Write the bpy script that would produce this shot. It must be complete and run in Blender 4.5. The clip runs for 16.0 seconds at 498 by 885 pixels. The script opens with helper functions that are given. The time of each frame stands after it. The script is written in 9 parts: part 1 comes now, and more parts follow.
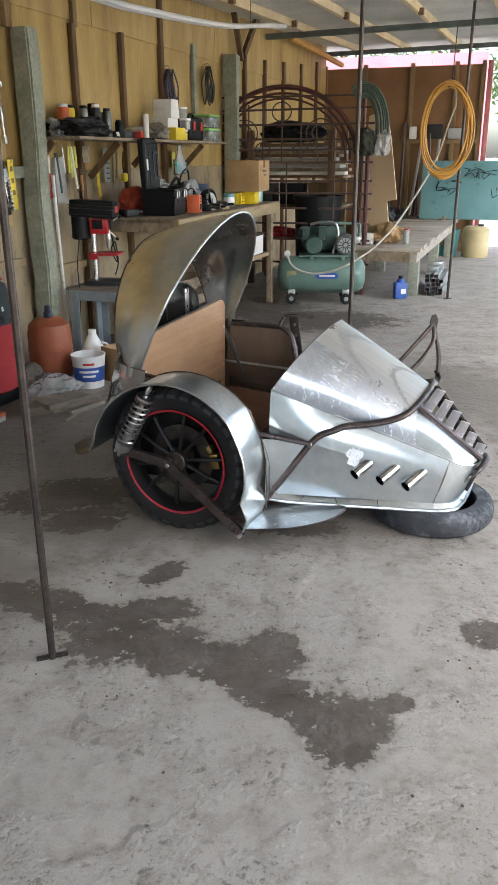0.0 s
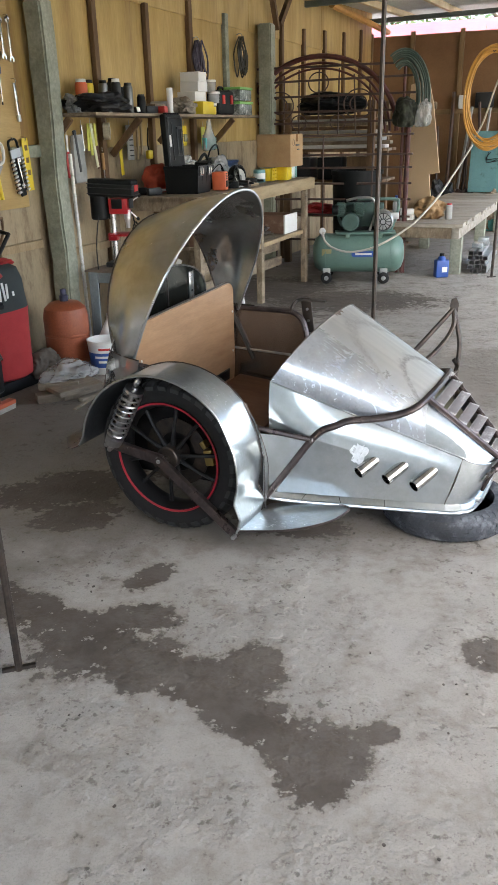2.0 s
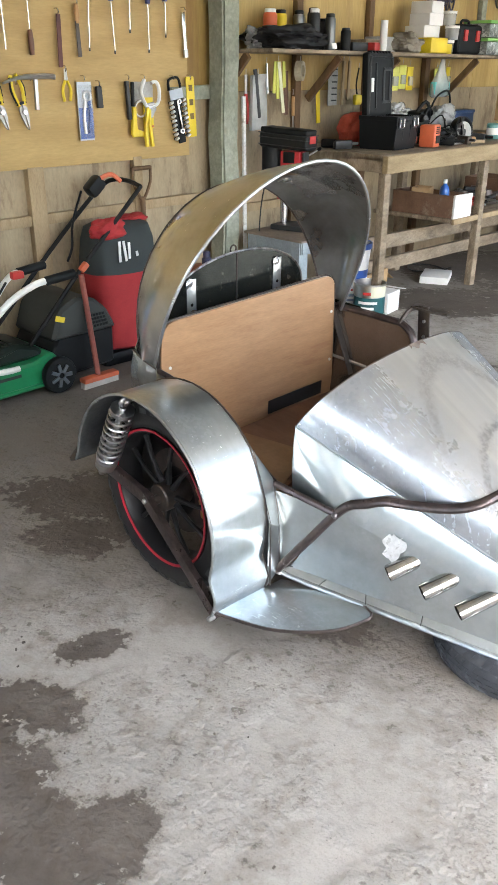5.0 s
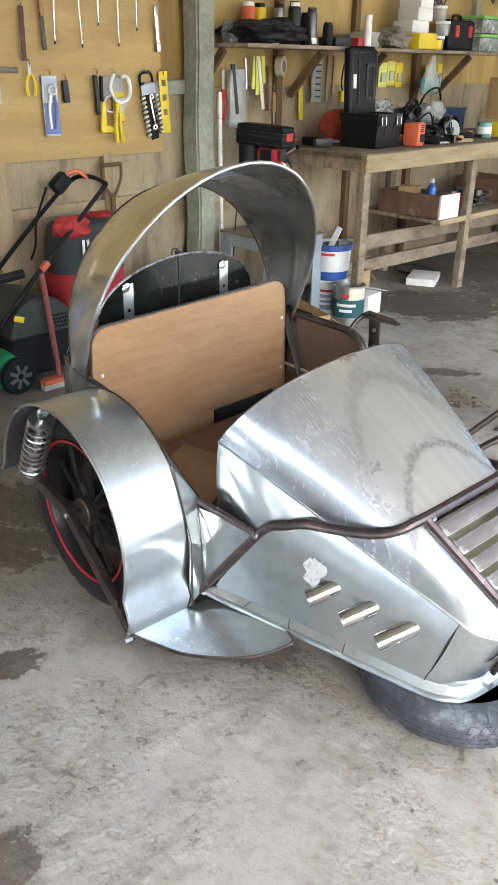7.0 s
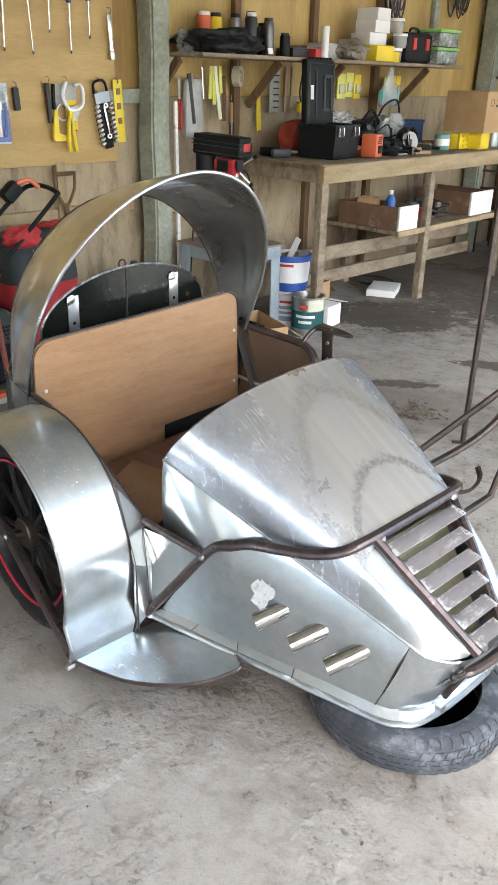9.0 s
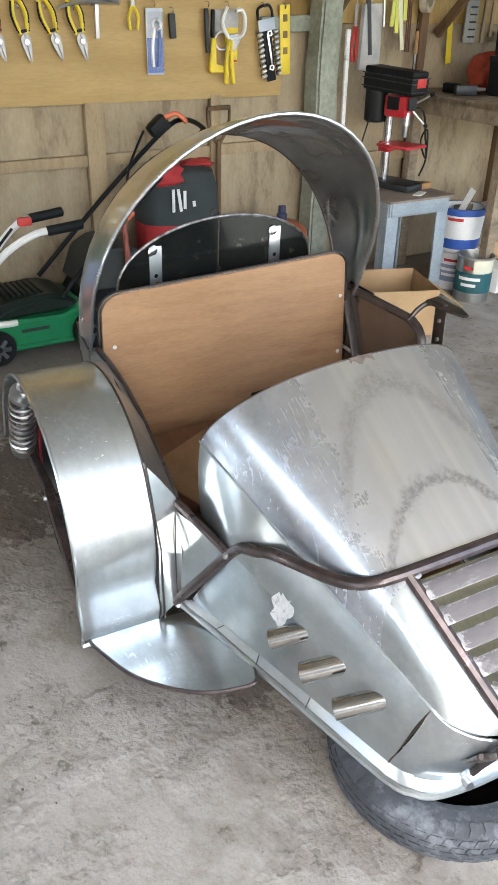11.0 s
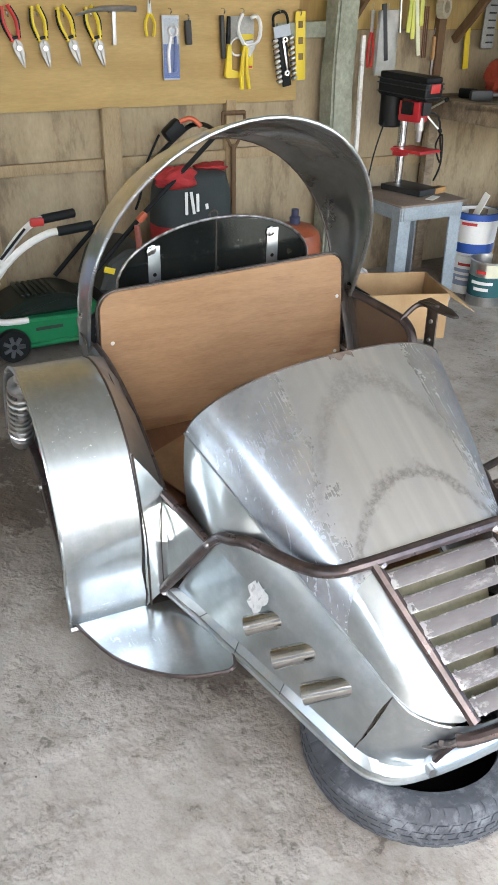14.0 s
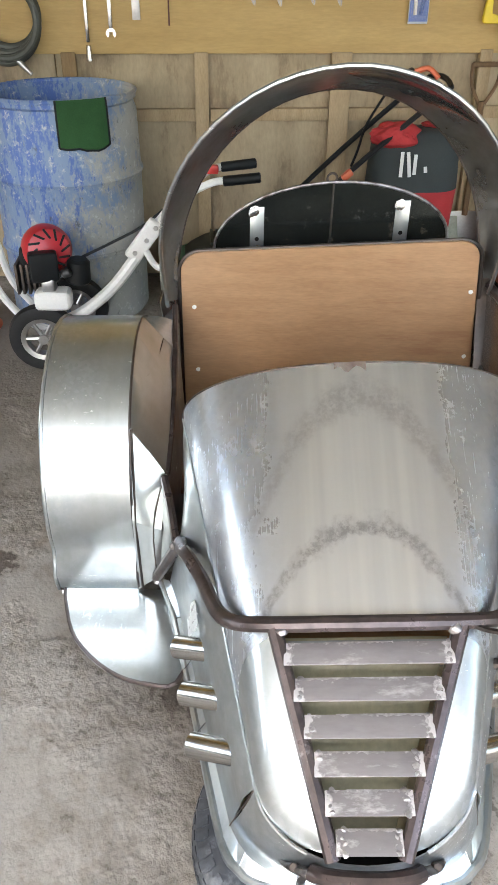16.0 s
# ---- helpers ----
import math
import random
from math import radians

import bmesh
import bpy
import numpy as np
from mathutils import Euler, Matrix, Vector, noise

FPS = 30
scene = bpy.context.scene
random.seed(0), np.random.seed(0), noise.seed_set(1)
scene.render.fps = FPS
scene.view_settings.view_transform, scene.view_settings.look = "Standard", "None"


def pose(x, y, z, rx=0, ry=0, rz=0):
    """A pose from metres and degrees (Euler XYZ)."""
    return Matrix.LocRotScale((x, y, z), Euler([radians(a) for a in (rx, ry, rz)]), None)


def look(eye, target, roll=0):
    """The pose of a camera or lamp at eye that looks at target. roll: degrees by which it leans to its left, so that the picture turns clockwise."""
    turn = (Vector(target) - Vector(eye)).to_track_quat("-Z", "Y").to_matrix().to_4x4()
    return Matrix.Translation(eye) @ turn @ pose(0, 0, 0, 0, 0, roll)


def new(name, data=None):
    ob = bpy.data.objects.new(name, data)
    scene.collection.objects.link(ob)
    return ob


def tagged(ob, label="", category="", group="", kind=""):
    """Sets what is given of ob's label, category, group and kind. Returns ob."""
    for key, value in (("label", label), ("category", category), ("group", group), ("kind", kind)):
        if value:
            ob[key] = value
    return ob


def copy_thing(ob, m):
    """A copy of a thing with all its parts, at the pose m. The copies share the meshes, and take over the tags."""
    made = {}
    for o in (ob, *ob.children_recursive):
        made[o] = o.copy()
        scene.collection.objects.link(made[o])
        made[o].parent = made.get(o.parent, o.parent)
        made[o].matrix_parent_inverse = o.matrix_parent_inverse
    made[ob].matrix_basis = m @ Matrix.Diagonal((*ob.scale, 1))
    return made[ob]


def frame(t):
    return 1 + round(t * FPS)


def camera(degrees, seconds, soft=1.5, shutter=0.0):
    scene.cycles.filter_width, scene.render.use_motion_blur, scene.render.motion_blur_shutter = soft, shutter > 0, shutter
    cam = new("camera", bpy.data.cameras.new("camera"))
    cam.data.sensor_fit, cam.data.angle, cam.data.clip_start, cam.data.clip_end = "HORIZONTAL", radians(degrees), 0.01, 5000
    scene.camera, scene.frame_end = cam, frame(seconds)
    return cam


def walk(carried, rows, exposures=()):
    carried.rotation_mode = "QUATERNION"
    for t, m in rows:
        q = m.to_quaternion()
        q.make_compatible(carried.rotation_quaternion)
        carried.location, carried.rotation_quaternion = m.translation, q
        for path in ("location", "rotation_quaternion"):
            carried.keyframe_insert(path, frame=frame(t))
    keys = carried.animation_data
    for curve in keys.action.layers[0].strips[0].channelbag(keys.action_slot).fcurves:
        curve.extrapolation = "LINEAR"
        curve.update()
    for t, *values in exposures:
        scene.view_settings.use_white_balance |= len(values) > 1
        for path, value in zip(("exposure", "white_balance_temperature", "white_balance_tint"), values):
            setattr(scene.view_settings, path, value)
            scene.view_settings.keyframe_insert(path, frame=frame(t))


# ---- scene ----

# ---------------------------------------------------------------- camera
cam = camera(35.1, 16.0)
METRES, EYE, TILT, LEAN, TURN = 3.1, 1.366, 2.2756, 0.0, 0.0
ROWS = [
    (0.0, 0.0, 0.0, 0.0, -0.09, -22.29, 0.21),
    (0.5, -0.0011, 0.0003, 0.0014, -0.01, -22.16, 0.26),
    (1.0, -0.0017, 0.0032, 0.0008, 0.44, -22.15, 0.3),
    (1.5, 0.0172, 0.0234, -0.005, 1.38, -22.48, 0.93),
    (2.0, 0.0649, 0.0649, -0.0058, 3.63, -23.83, 1.46),
    (2.5, 0.0943, 0.1128, -0.0144, 7.07, -24.41, 1.19),
    (3.0, 0.1166, 0.1878, -0.0175, 6.53, -24.56, 2.46),
    (3.5, 0.1525, 0.2431, -0.0192, 10.62, -25.84, 1.49),
    (4.0, 0.1895, 0.2834, -0.016, 17.24, -26.59, 1.28),
    (6.5, 0.2953, 0.4118, -0.0079, 27.31, -27.52, 0.45),
    (7.0, 0.3014, 0.4168, -0.0088, 26.22, -27.72, 0.28),
    (7.5, 0.3064, 0.4254, -0.0105, 24.1, -27.24, -0.14),
    (8.0, 0.3074, 0.4207, -0.0085, 23.58, -26.84, -0.47),
    (10.5, 0.3286, 0.5376, -0.0227, 30.78, -29.42, 0.55),
    (11.0, 0.3579, 0.5712, -0.0191, 39.61, -31.24, 0.38),
    (11.5, 0.3777, 0.5782, -0.0129, 40.79, -30.94, 0.02),
    (12.0, 0.3823, 0.5741, -0.0155, 38.83, -30.56, -0.34),
    (12.5, 0.391, 0.5734, -0.0152, 37.86, -30.8, -0.59),
    (13.0, 0.3977, 0.5791, -0.0166, 38.04, -30.87, -0.54),
    (13.5, 0.3919, 0.5759, -0.015, 40.9, -29.85, -0.4),
    (14.0, 0.3962, 0.5795, -0.0177, 42.07, -30.88, 0.66),
    (14.5, 0.4007, 0.6146, -0.025, 43.97, -34.06, 0.55),
    (15.0, 0.3892, 0.6742, -0.0316, 48.27, -34.26, 0.24),
    (15.5, 0.4138, 0.7276, -0.0321, 57.75, -35.45, 0.98),
    (16.0, 0.4507, 0.7897, -0.0362, 67.01, -33.41, 1.81),
]
walk(cam, [(t, pose(0, 0, EYE, TILT, LEAN, TURN) @ pose(METRES * x, METRES * y, METRES * z, 90 + pitch, roll, yaw)) for t, x, y, z, yaw, pitch, roll in ROWS],
     [(0.0, 2.65, 6400, 8), (2.5, 2.77, 6400, 8), (3.0, 2.93, 6400, 8), (3.5, 3.03, 6400, 8), (4.0, 3.25, 6400, 8), (6.5, 3.18, 6400, 8), (10.5, 3.08, 6400, 8), (14.5, 3.05, 6400, 8), (16.0, 2.96, 6700, 8)])

# ---------------------------------------------------------------- light
world = bpy.data.worlds.new("sky")
scene.world = world
world.use_nodes = True
wn, wl = world.node_tree.nodes, world.node_tree.links
sky = wn.new("ShaderNodeTexSky")
sky.sky_type, sky.sun_disc = "NISHITA", False
sky.sun_elevation, sky.sun_rotation = radians(52), radians(150)
sky.air_density, sky.dust_density = 1.0, 4.0
wn["Background"].inputs["Strength"].default_value = 0.15
wl.new(sky.outputs[0], wn["Background"].inputs["Color"])
sun = new("sun", bpy.data.lights.new("sun", "SUN"))
sun.data.energy, sun.data.angle, sun.data.color = 0.5, radians(100), (1.0, 0.97, 0.93)
# the sun stands behind the open front of the shed
sun.matrix_world = look((4.0, -6.9, 10.2), (0, 0, 0))

# ---------------------------------------------------------------- frames of reference
WALL = pose(-1.65, 4.80, 0, 0, 0, -19.27)      # x out of the board wall, y along it
CAR = pose(-0.28, 2.755, 0, 0, 0, -22.5)       # x ahead of the sidecar, y across it, from its wheel
TUB = pose(0, 0.582, 0, 3.4, 0, -2.2) @ Matrix(((1, 0, 0, 0), (0, 1, 0.07, -0.007), (0, 0, 1, 0), (0, 0, 0, 1)))          # the tub within the sidecar: middle line, leaning to its wheel

# ---------------------------------------------------------------- building helpers
def finish(name, bm, material, smooth=True, angle=35):
    me = bpy.data.meshes.new(name)
    bmesh.ops.recalc_face_normals(bm, faces=bm.faces)
    bm.to_mesh(me)
    bm.free()
    if smooth:
        me.polygons.foreach_set("use_smooth", [True] * len(me.polygons))
        me.set_sharp_from_angle(angle=radians(angle))
    for m in (material if isinstance(material, (list, tuple)) else [material]):
        me.materials.append(m)
    return me


def thing(name, m=None, label="", category="", group="", kind=""):
    ob = new(name)
    ob.empty_display_size = 0.05
    ob.matrix_world = m if m is not None else Matrix()
    return tagged(ob, label, category, group, kind)


def solid(name, bm, material, m=None, label="", category="", group="", kind="", angle=35):
    ob = new(name, finish(name, bm, material, True, angle))
    ob.matrix_world = m if m is not None else Matrix()
    return tagged(ob, label, category, group, kind)


def part(name, bm, material, parent, label="", m=None, angle=35):
    ob = new(name, finish(name, bm, material, True, angle))
    ob.parent = parent
    if m is not None:
        ob.matrix_basis = m
    if label:
        ob["label"] = label
    return ob


def again(ob, m, parent=None):
    """Another piece on the same mesh under the same thing."""
    o = ob.copy()
    scene.collection.objects.link(o)
    if parent is not None:
        o.parent = parent
    o.matrix_basis = m
    return o


def merge(bm, tmp, m=None):
    if m is not None:
        bmesh.ops.transform(tmp, matrix=m, verts=tmp.verts)
    me = bpy.data.meshes.new("tmp")
    tmp.to_mesh(me)
    tmp.free()
    bm.from_mesh(me)
    bpy.data.meshes.remove(me)
    return bm


def box(size, at=(0, 0, 0), turn=(0, 0, 0), bev=0.004, bm=None, seg=2):
    """A block with eased edges; at is its middle."""
    tmp = bmesh.new()
    bmesh.ops.create_cube(tmp, size=1.0)
    bmesh.ops.scale(tmp, vec=size, verts=tmp.verts)
    if bev > 0:
        bmesh.ops.bevel(tmp, geom=tmp.edges[:], offset=min(bev, min(size) * 0.4), segments=seg, affect="EDGES", profile=0.6)
    return merge(bm if bm is not None else bmesh.new(), tmp, pose(*at, *turn))


def lathe(profile, at=(0, 0, 0), turn=(0, 0, 0), seg=24, bm=None, sweep=360.0, closed=False):
    """A turned body from (radius, height) pairs round z."""
    tmp = bmesh.new()
    rings = []
    count = seg if sweep >= 360 else seg + 1
    for r, h in profile:
        rings.append([tmp.verts.new((r * math.cos(radians(sweep) * i / seg), r * math.sin(radians(sweep) * i / seg), h)) for i in range(count)])
    pairs = list(zip(rings, rings[1:])) + ([(rings[-1], rings[0])] if closed else [])
    for a, b in pairs:
        for i in range(count if sweep >= 360 else count - 1):
            j = (i + 1) % count
            tmp.faces.new((a[i], a[j], b[j], b[i]))
    bmesh.ops.remove_doubles(tmp, verts=tmp.verts, dist=1e-5)
    return merge(bm if bm is not None else bmesh.new(), tmp, pose(*at, *turn))


def cyl(p, q, r, r2=None, seg=16, bm=None, bev=0.0):
    """A round bar from p to q with closed ends."""
    p, q = Vector(p), Vector(q)
    r2 = r if r2 is None else r2
    h = (q - p).length
    b = min(bev, h * 0.3)
    prof = [(0, 0), (r - b, 0), (r, b), (r2, h - b), (r2 - b, h), (0, h)] if b > 0 else [(0, 0), (r, 0), (r2, h), (0, h)]
    tmp = lathe(prof, seg=seg)
    m = Matrix.Translation(p) @ (q - p).to_track_quat("Z", "Y").to_matrix().to_4x4()
    return merge(bm if bm is not None else bmesh.new(), tmp, m)


def spline(points, steps=6, closed=False):
    """Catmull-Rom through the points."""
    pts = [Vector(p) for p in points]
    n = len(pts)
    out = []
    for i in range(n if closed else n - 1):
        a, b, c, d = (pts[(i + k) % n] if closed else pts[max(0, min(n - 1, i + k))] for k in (-1, 0, 1, 2))
        for s in range(steps):
            u = s / steps
            out.append(0.5 * ((2 * b) + (c - a) * u + (2 * a - 5 * b + 4 * c - d) * u * u + (3 * b - a - 3 * c + d) * u ** 3))
    if not closed:
        out.append(pts[-1])
    return out


def tube(points, r, seg=8, bm=None, closed=False, cap=True, flat=1.0):
    """A bar of round section along the points."""
    pts = [Vector(p) for p in points]
    tmp = bmesh.new()
    n = len(pts)
    side = None
    rings = []
    for i, p in enumerate(pts):
        if closed:
            way = (pts[(i + 1) % n] - pts[i - 1]).normalized()
        else:
            way = (pts[min(i + 1, n - 1)] - pts[max(i - 1, 0)]).normalized()
        if side is None:
            side = way.orthogonal().normalized()
        side = (side - way * side.dot(way))
        side = side.normalized() if side.length > 1e-6 else way.orthogonal().normalized()
        up = way.cross(side)
        rr = r[i] if isinstance(r, (list, tuple)) else r
        rings.append([tmp.verts.new(p + rr * (math.cos(2 * math.pi * k / seg) * side + flat * math.sin(2 * math.pi * k / seg) * up)) for k in range(seg)])
    for i in range(n if closed else n - 1):
        a, b = rings[i], rings[(i + 1) % n]
        for k in range(seg):
            tmp.faces.new((a[k], a[(k + 1) % seg], b[(k + 1) % seg], b[k]))
    if cap and not closed:
        tmp.faces.new(rings[0][::-1])
        tmp.faces.new(rings[-1])
    return merge(bm if bm is not None else bmesh.new(), tmp)


def sheet(rows, thick=0.002, bm=None, closed=False):
    """A bent plate through a grid of points, given its thickness."""
    tmp = bmesh.new()
    grid = [[tmp.verts.new(p) for p in row] for row in rows]
    for a, b in zip(grid, grid[1:]):
        for i in range(len(a) if closed else len(a) - 1):
            j = (i + 1) % len(a)
            tmp.faces.new((a[i], a[j], b[j], b[i]))
    bmesh.ops.remove_doubles(tmp, verts=tmp.verts, dist=1e-5)
    bmesh.ops.recalc_face_normals(tmp, faces=tmp.faces)
    if thick:
        bmesh.ops.solidify(tmp, geom=tmp.faces[:], thickness=thick)
    return merge(bm if bm is not None else bmesh.new(), tmp)


def plate(outline, thick, m=None, bev=0.0, bm=None):
    """A flat plate from an outline in x and y, with its thickness in z."""
    tmp = bmesh.new()
    f = tmp.faces.new([tmp.verts.new((x, y, 0)) for x, y in outline])
    ext = bmesh.ops.extrude_face_region(tmp, geom=[f])
    bmesh.ops.translate(tmp, vec=(0, 0, thick), verts=[v for v in ext["geom"] if isinstance(v, bmesh.types.BMVert)])
    bmesh.ops.recalc_face_normals(tmp, faces=tmp.faces)
    if bev > 0:
        bmesh.ops.bevel(tmp, geom=tmp.edges[:], offset=bev, segments=1, affect="EDGES")
    return merge(bm if bm is not None else bmesh.new(), tmp, m)


def torus(big, small, at=(0, 0, 0), turn=(0, 0, 0), seg=40, seg2=12, bm=None, flat=1.0):
    prof = [(big + small * math.cos(2 * math.pi * i / seg2), flat * small * math.sin(2 * math.pi * i / seg2)) for i in range(seg2)]
    return lathe(prof, at, turn, seg, bm, closed=True)


def round_rect(w, h, r, seg=5):
    out = []
    for cx, cy, a in ((w / 2 - r, h / 2 - r, 0), (-w / 2 + r, h / 2 - r, 90), (-w / 2 + r, -h / 2 + r, 180), (w / 2 - r, -h / 2 + r, 270)):
        out += [(cx + r * math.cos(radians(a + 90 * i / seg)), cy + r * math.sin(radians(a + 90 * i / seg))) for i in range(seg + 1)]
    return out


def roughen(bm, size, scale, seed=0.0):
    """Uneven surface for hewn, worn or crumpled things."""
    for v in bm.verts:
        v.co += size * noise.noise_vector(v.co * scale + Vector((seed, seed * 1.7, -seed)))
    return bm

# ---------------------------------------------------------------- materials
def material(name, c1, c2=None, rough=0.6, metal=0.0, scale=6.0, fine=90.0, bump=0.15, dist=0.002, stretch=(1, 1, 1), dirt=None, dirt_at=0.62, dirt_scale=3.0,
             rough_vary=0.12, spec=0.5, coat=0.0, speck=0.25, random_by=0.0):
    """A surface of two tones in patches, with fine grain, optional dirt, uneven gloss and relief."""
    m = bpy.data.materials.new(name)
    m.use_nodes = True
    n, l = m.node_tree.nodes, m.node_tree.links
    b = n["Principled BSDF"]
    c2 = c2 or tuple(0.75 * v for v in c1)
    co = n.new("ShaderNodeTexCoord")
    mp = n.new("ShaderNodeMapping")
    mp.inputs["Scale"].default_value = stretch
    l.new(co.outputs["Object"], mp.inputs["Vector"])

    def tex(s, detail=6.0, r=0.6):
        t = n.new("ShaderNodeTexNoise")
        t.inputs["Scale"].default_value, t.inputs["Detail"].default_value, t.inputs["Roughness"].default_value = s, detail, r
        l.new(mp.outputs[0], t.inputs["Vector"])
        return t

    def mix(fac, a, c, kind="MIX"):
        x = n.new("ShaderNodeMix")
        x.data_type, x.blend_type = "RGBA", kind
        for sock, v in ((x.inputs[0], fac), (x.inputs[6], a), (x.inputs[7], c)):
            if isinstance(v, bpy.types.NodeSocket):
                l.new(v, sock)
            elif isinstance(v, (int, float)):
                sock.default_value = v
            else:
                sock.default_value = (*v, 1)
        return x.outputs[2]

    def ramp(src, a, c):
        r = n.new("ShaderNodeMapRange")
        r.inputs[1].default_value, r.inputs[2].default_value = a, c
        l.new(src, r.inputs[0])
        return r.outputs[0]

    coarse, grain = tex(scale), tex(fine, 3.0)
    col = mix(ramp(coarse.outputs[0], 0.35, 0.65), c1, c2)
    col = mix(ramp(grain.outputs[0], 0.3, 0.75), col, mix(speck, col, (0.0, 0.0, 0.0)))
    if dirt:
        d = tex(dirt_scale, 8.0, 0.7)
        col = mix(ramp(d.outputs[0], dirt_at - 0.07, dirt_at + 0.07), col, dirt)
    if random_by:
        info = n.new("ShaderNodeObjectInfo")
        hsv = n.new("ShaderNodeHueSaturation")
        l.new(ramp(info.outputs["Random"], 0, 1), hsv.inputs["Fac"])
        val = n.new("ShaderNodeMapRange")
        val.inputs[3].default_value, val.inputs[4].default_value = 1 - random_by, 1 + random_by
        l.new(info.outputs["Random"], val.inputs[0])
        l.new(val.outputs[0], hsv.inputs["Value"])
        hsv.inputs["Fac"].default_value = 1.0
        l.new(col, hsv.inputs["Color"])
        col = hsv.outputs[0]
    l.new(col, b.inputs["Base Color"])
    rr = n.new("ShaderNodeMapRange")
    rr.inputs[3].default_value, rr.inputs[4].default_value = max(0.03, rough - rough_vary), min(1, rough + rough_vary)
    l.new(coarse.outputs[0], rr.inputs[0])
    l.new(rr.outputs[0], b.inputs["Roughness"])
    b.inputs["Metallic"].default_value = metal
    b.inputs["Specular IOR Level"].default_value = spec
    b.inputs["Coat Weight"].default_value = coat
    if bump:
        bp = n.new("ShaderNodeBump")
        bp.inputs["Strength"].default_value, bp.inputs["Distance"].default_value = bump, dist
        l.new(mix(0.5, coarse.outputs[0], grain.outputs[0]), bp.inputs["Height"])
        l.new(bp.outputs[0], b.inputs["Normal"])
    return m


def plastic(name, c, rough=0.4, **k):
    return material(name, c, tuple(0.85 * v for v in c), rough=rough, speck=0.08, bump=0.05, rough_vary=0.08, **k)


def metal(name, c, rough=0.3, **k):
    return material(name, c, tuple(0.8 * v for v in c), rough=rough, metal=1.0, speck=0.15, bump=k.pop("bump", 0.05), **k)


def galvanised(name, tone=(0.62, 0.66, 0.655), rough=0.15, spangle=1.0, dent=0.16, rubbed=None, bloom=0.5):
    """Zinc-coated sheet: fine spangle in patches, soft wiping marks, hand-beaten dents and a dull bloom over the bright zinc; rubbed gives (x, bow, reach, width, darkness) of the scuffed arcs of a worn sheet."""
    m = bpy.data.materials.new(name)
    m.use_nodes = True
    n, l = m.node_tree.nodes, m.node_tree.links
    b = n["Principled BSDF"]
    co = n.new("ShaderNodeTexCoord")

    def put(sock, v):
        if isinstance(v, bpy.types.NodeSocket):
            l.new(v, sock)
        elif isinstance(v, (int, float)):
            sock.default_value = v
        else:
            sock.default_value = (*v, 1)

    def scaled(x, y, z):
        mp = n.new("ShaderNodeMapping")
        mp.inputs["Scale"].default_value = (x, y, z)
        l.new(co.outputs["Object"], mp.inputs[0])
        return mp.outputs[0]

    def tex(scale, detail=3.0, r=0.5, vec=None):
        t = n.new("ShaderNodeTexNoise")
        t.inputs["Scale"].default_value, t.inputs["Detail"].default_value, t.inputs["Roughness"].default_value = scale, detail, r
        l.new(vec or co.outputs["Object"], t.inputs["Vector"])
        return t.outputs[0]

    def rng(src, a, c, lo=0.0, hi=1.0):
        r = n.new("ShaderNodeMapRange")
        r.interpolation_type = "SMOOTHSTEP"
        for k, v in ((1, a), (2, c), (3, lo), (4, hi)):
            r.inputs[k].default_value = v
        l.new(src, r.inputs[0])
        return r.outputs[0]

    def mix(fac, a, c, kind="MIX"):
        x = n.new("ShaderNodeMix")
        x.data_type, x.blend_type = "RGBA", kind
        for sock, v in ((x.inputs[0], fac), (x.inputs[6], a), (x.inputs[7], c)):
            put(sock, v)
        return x.outputs[2]

    def calc(op, a, c=0.0):
        x = n.new("ShaderNodeMath")
        x.operation = op
        put(x.inputs[0], a)
        put(x.inputs[1], c)
        return x.outputs[0]

    clouds, smear = tex(4.0, 5.0, 0.6), tex(24.0, 8.0, 0.75)
    wipe = tex(4.0, 3.0, 0.5, scaled(1.2, 14.0, 3.0))
    scratch = tex(9.0, 2.0, 0.5, scaled(2.0, 40.0, 2.0))
    patch = rng(tex(3.4, 3.0), 0.42, 0.62, 0.15, 1.0)
    flakes = tex(70.0, 5.0, 0.75)
    crystal = n.new("ShaderNodeTexVoronoi")
    crystal.inputs["Scale"].default_value = 120.0
    l.new(co.outputs["Object"], crystal.inputs["Vector"])
    grain = n.new("ShaderNodeSeparateColor")
    l.new(crystal.outputs["Color"], grain.inputs[0])
    sheen = None
    if rubbed:
        sep = n.new("ShaderNodeSeparateXYZ")
        l.new(co.outputs["Object"], sep.inputs[0])
        x, y = sep.outputs[0], calc("ADD", calc("ADD", sep.outputs[1], -0.575), calc("MULTIPLY", sep.outputs[0], 0.038))
        ragged = calc("MULTIPLY", calc("SUBTRACT", tex(30.0, 4.0, 0.6), 0.5), 0.05)
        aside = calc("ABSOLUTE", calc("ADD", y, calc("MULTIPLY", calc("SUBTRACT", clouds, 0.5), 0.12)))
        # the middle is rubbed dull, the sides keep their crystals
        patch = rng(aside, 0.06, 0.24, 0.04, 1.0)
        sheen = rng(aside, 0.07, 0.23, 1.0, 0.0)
    amount = calc("MULTIPLY", patch, spangle)
    col = mix(rng(clouds, 0.36, 0.66), tone, (tone[0] * 0.90, tone[1] * 0.93, tone[2] * 0.96))
    col = mix(calc("MULTIPLY", rng(flakes, 0.36, 0.70), calc("MULTIPLY", amount, 0.40)), col, (0.45, 0.50, 0.58))
    col = mix(calc("MULTIPLY", rng(grain.outputs[0], 0.2, 1.0), calc("MULTIPLY", amount, 0.45)), col, (0.84, 0.87, 0.93))
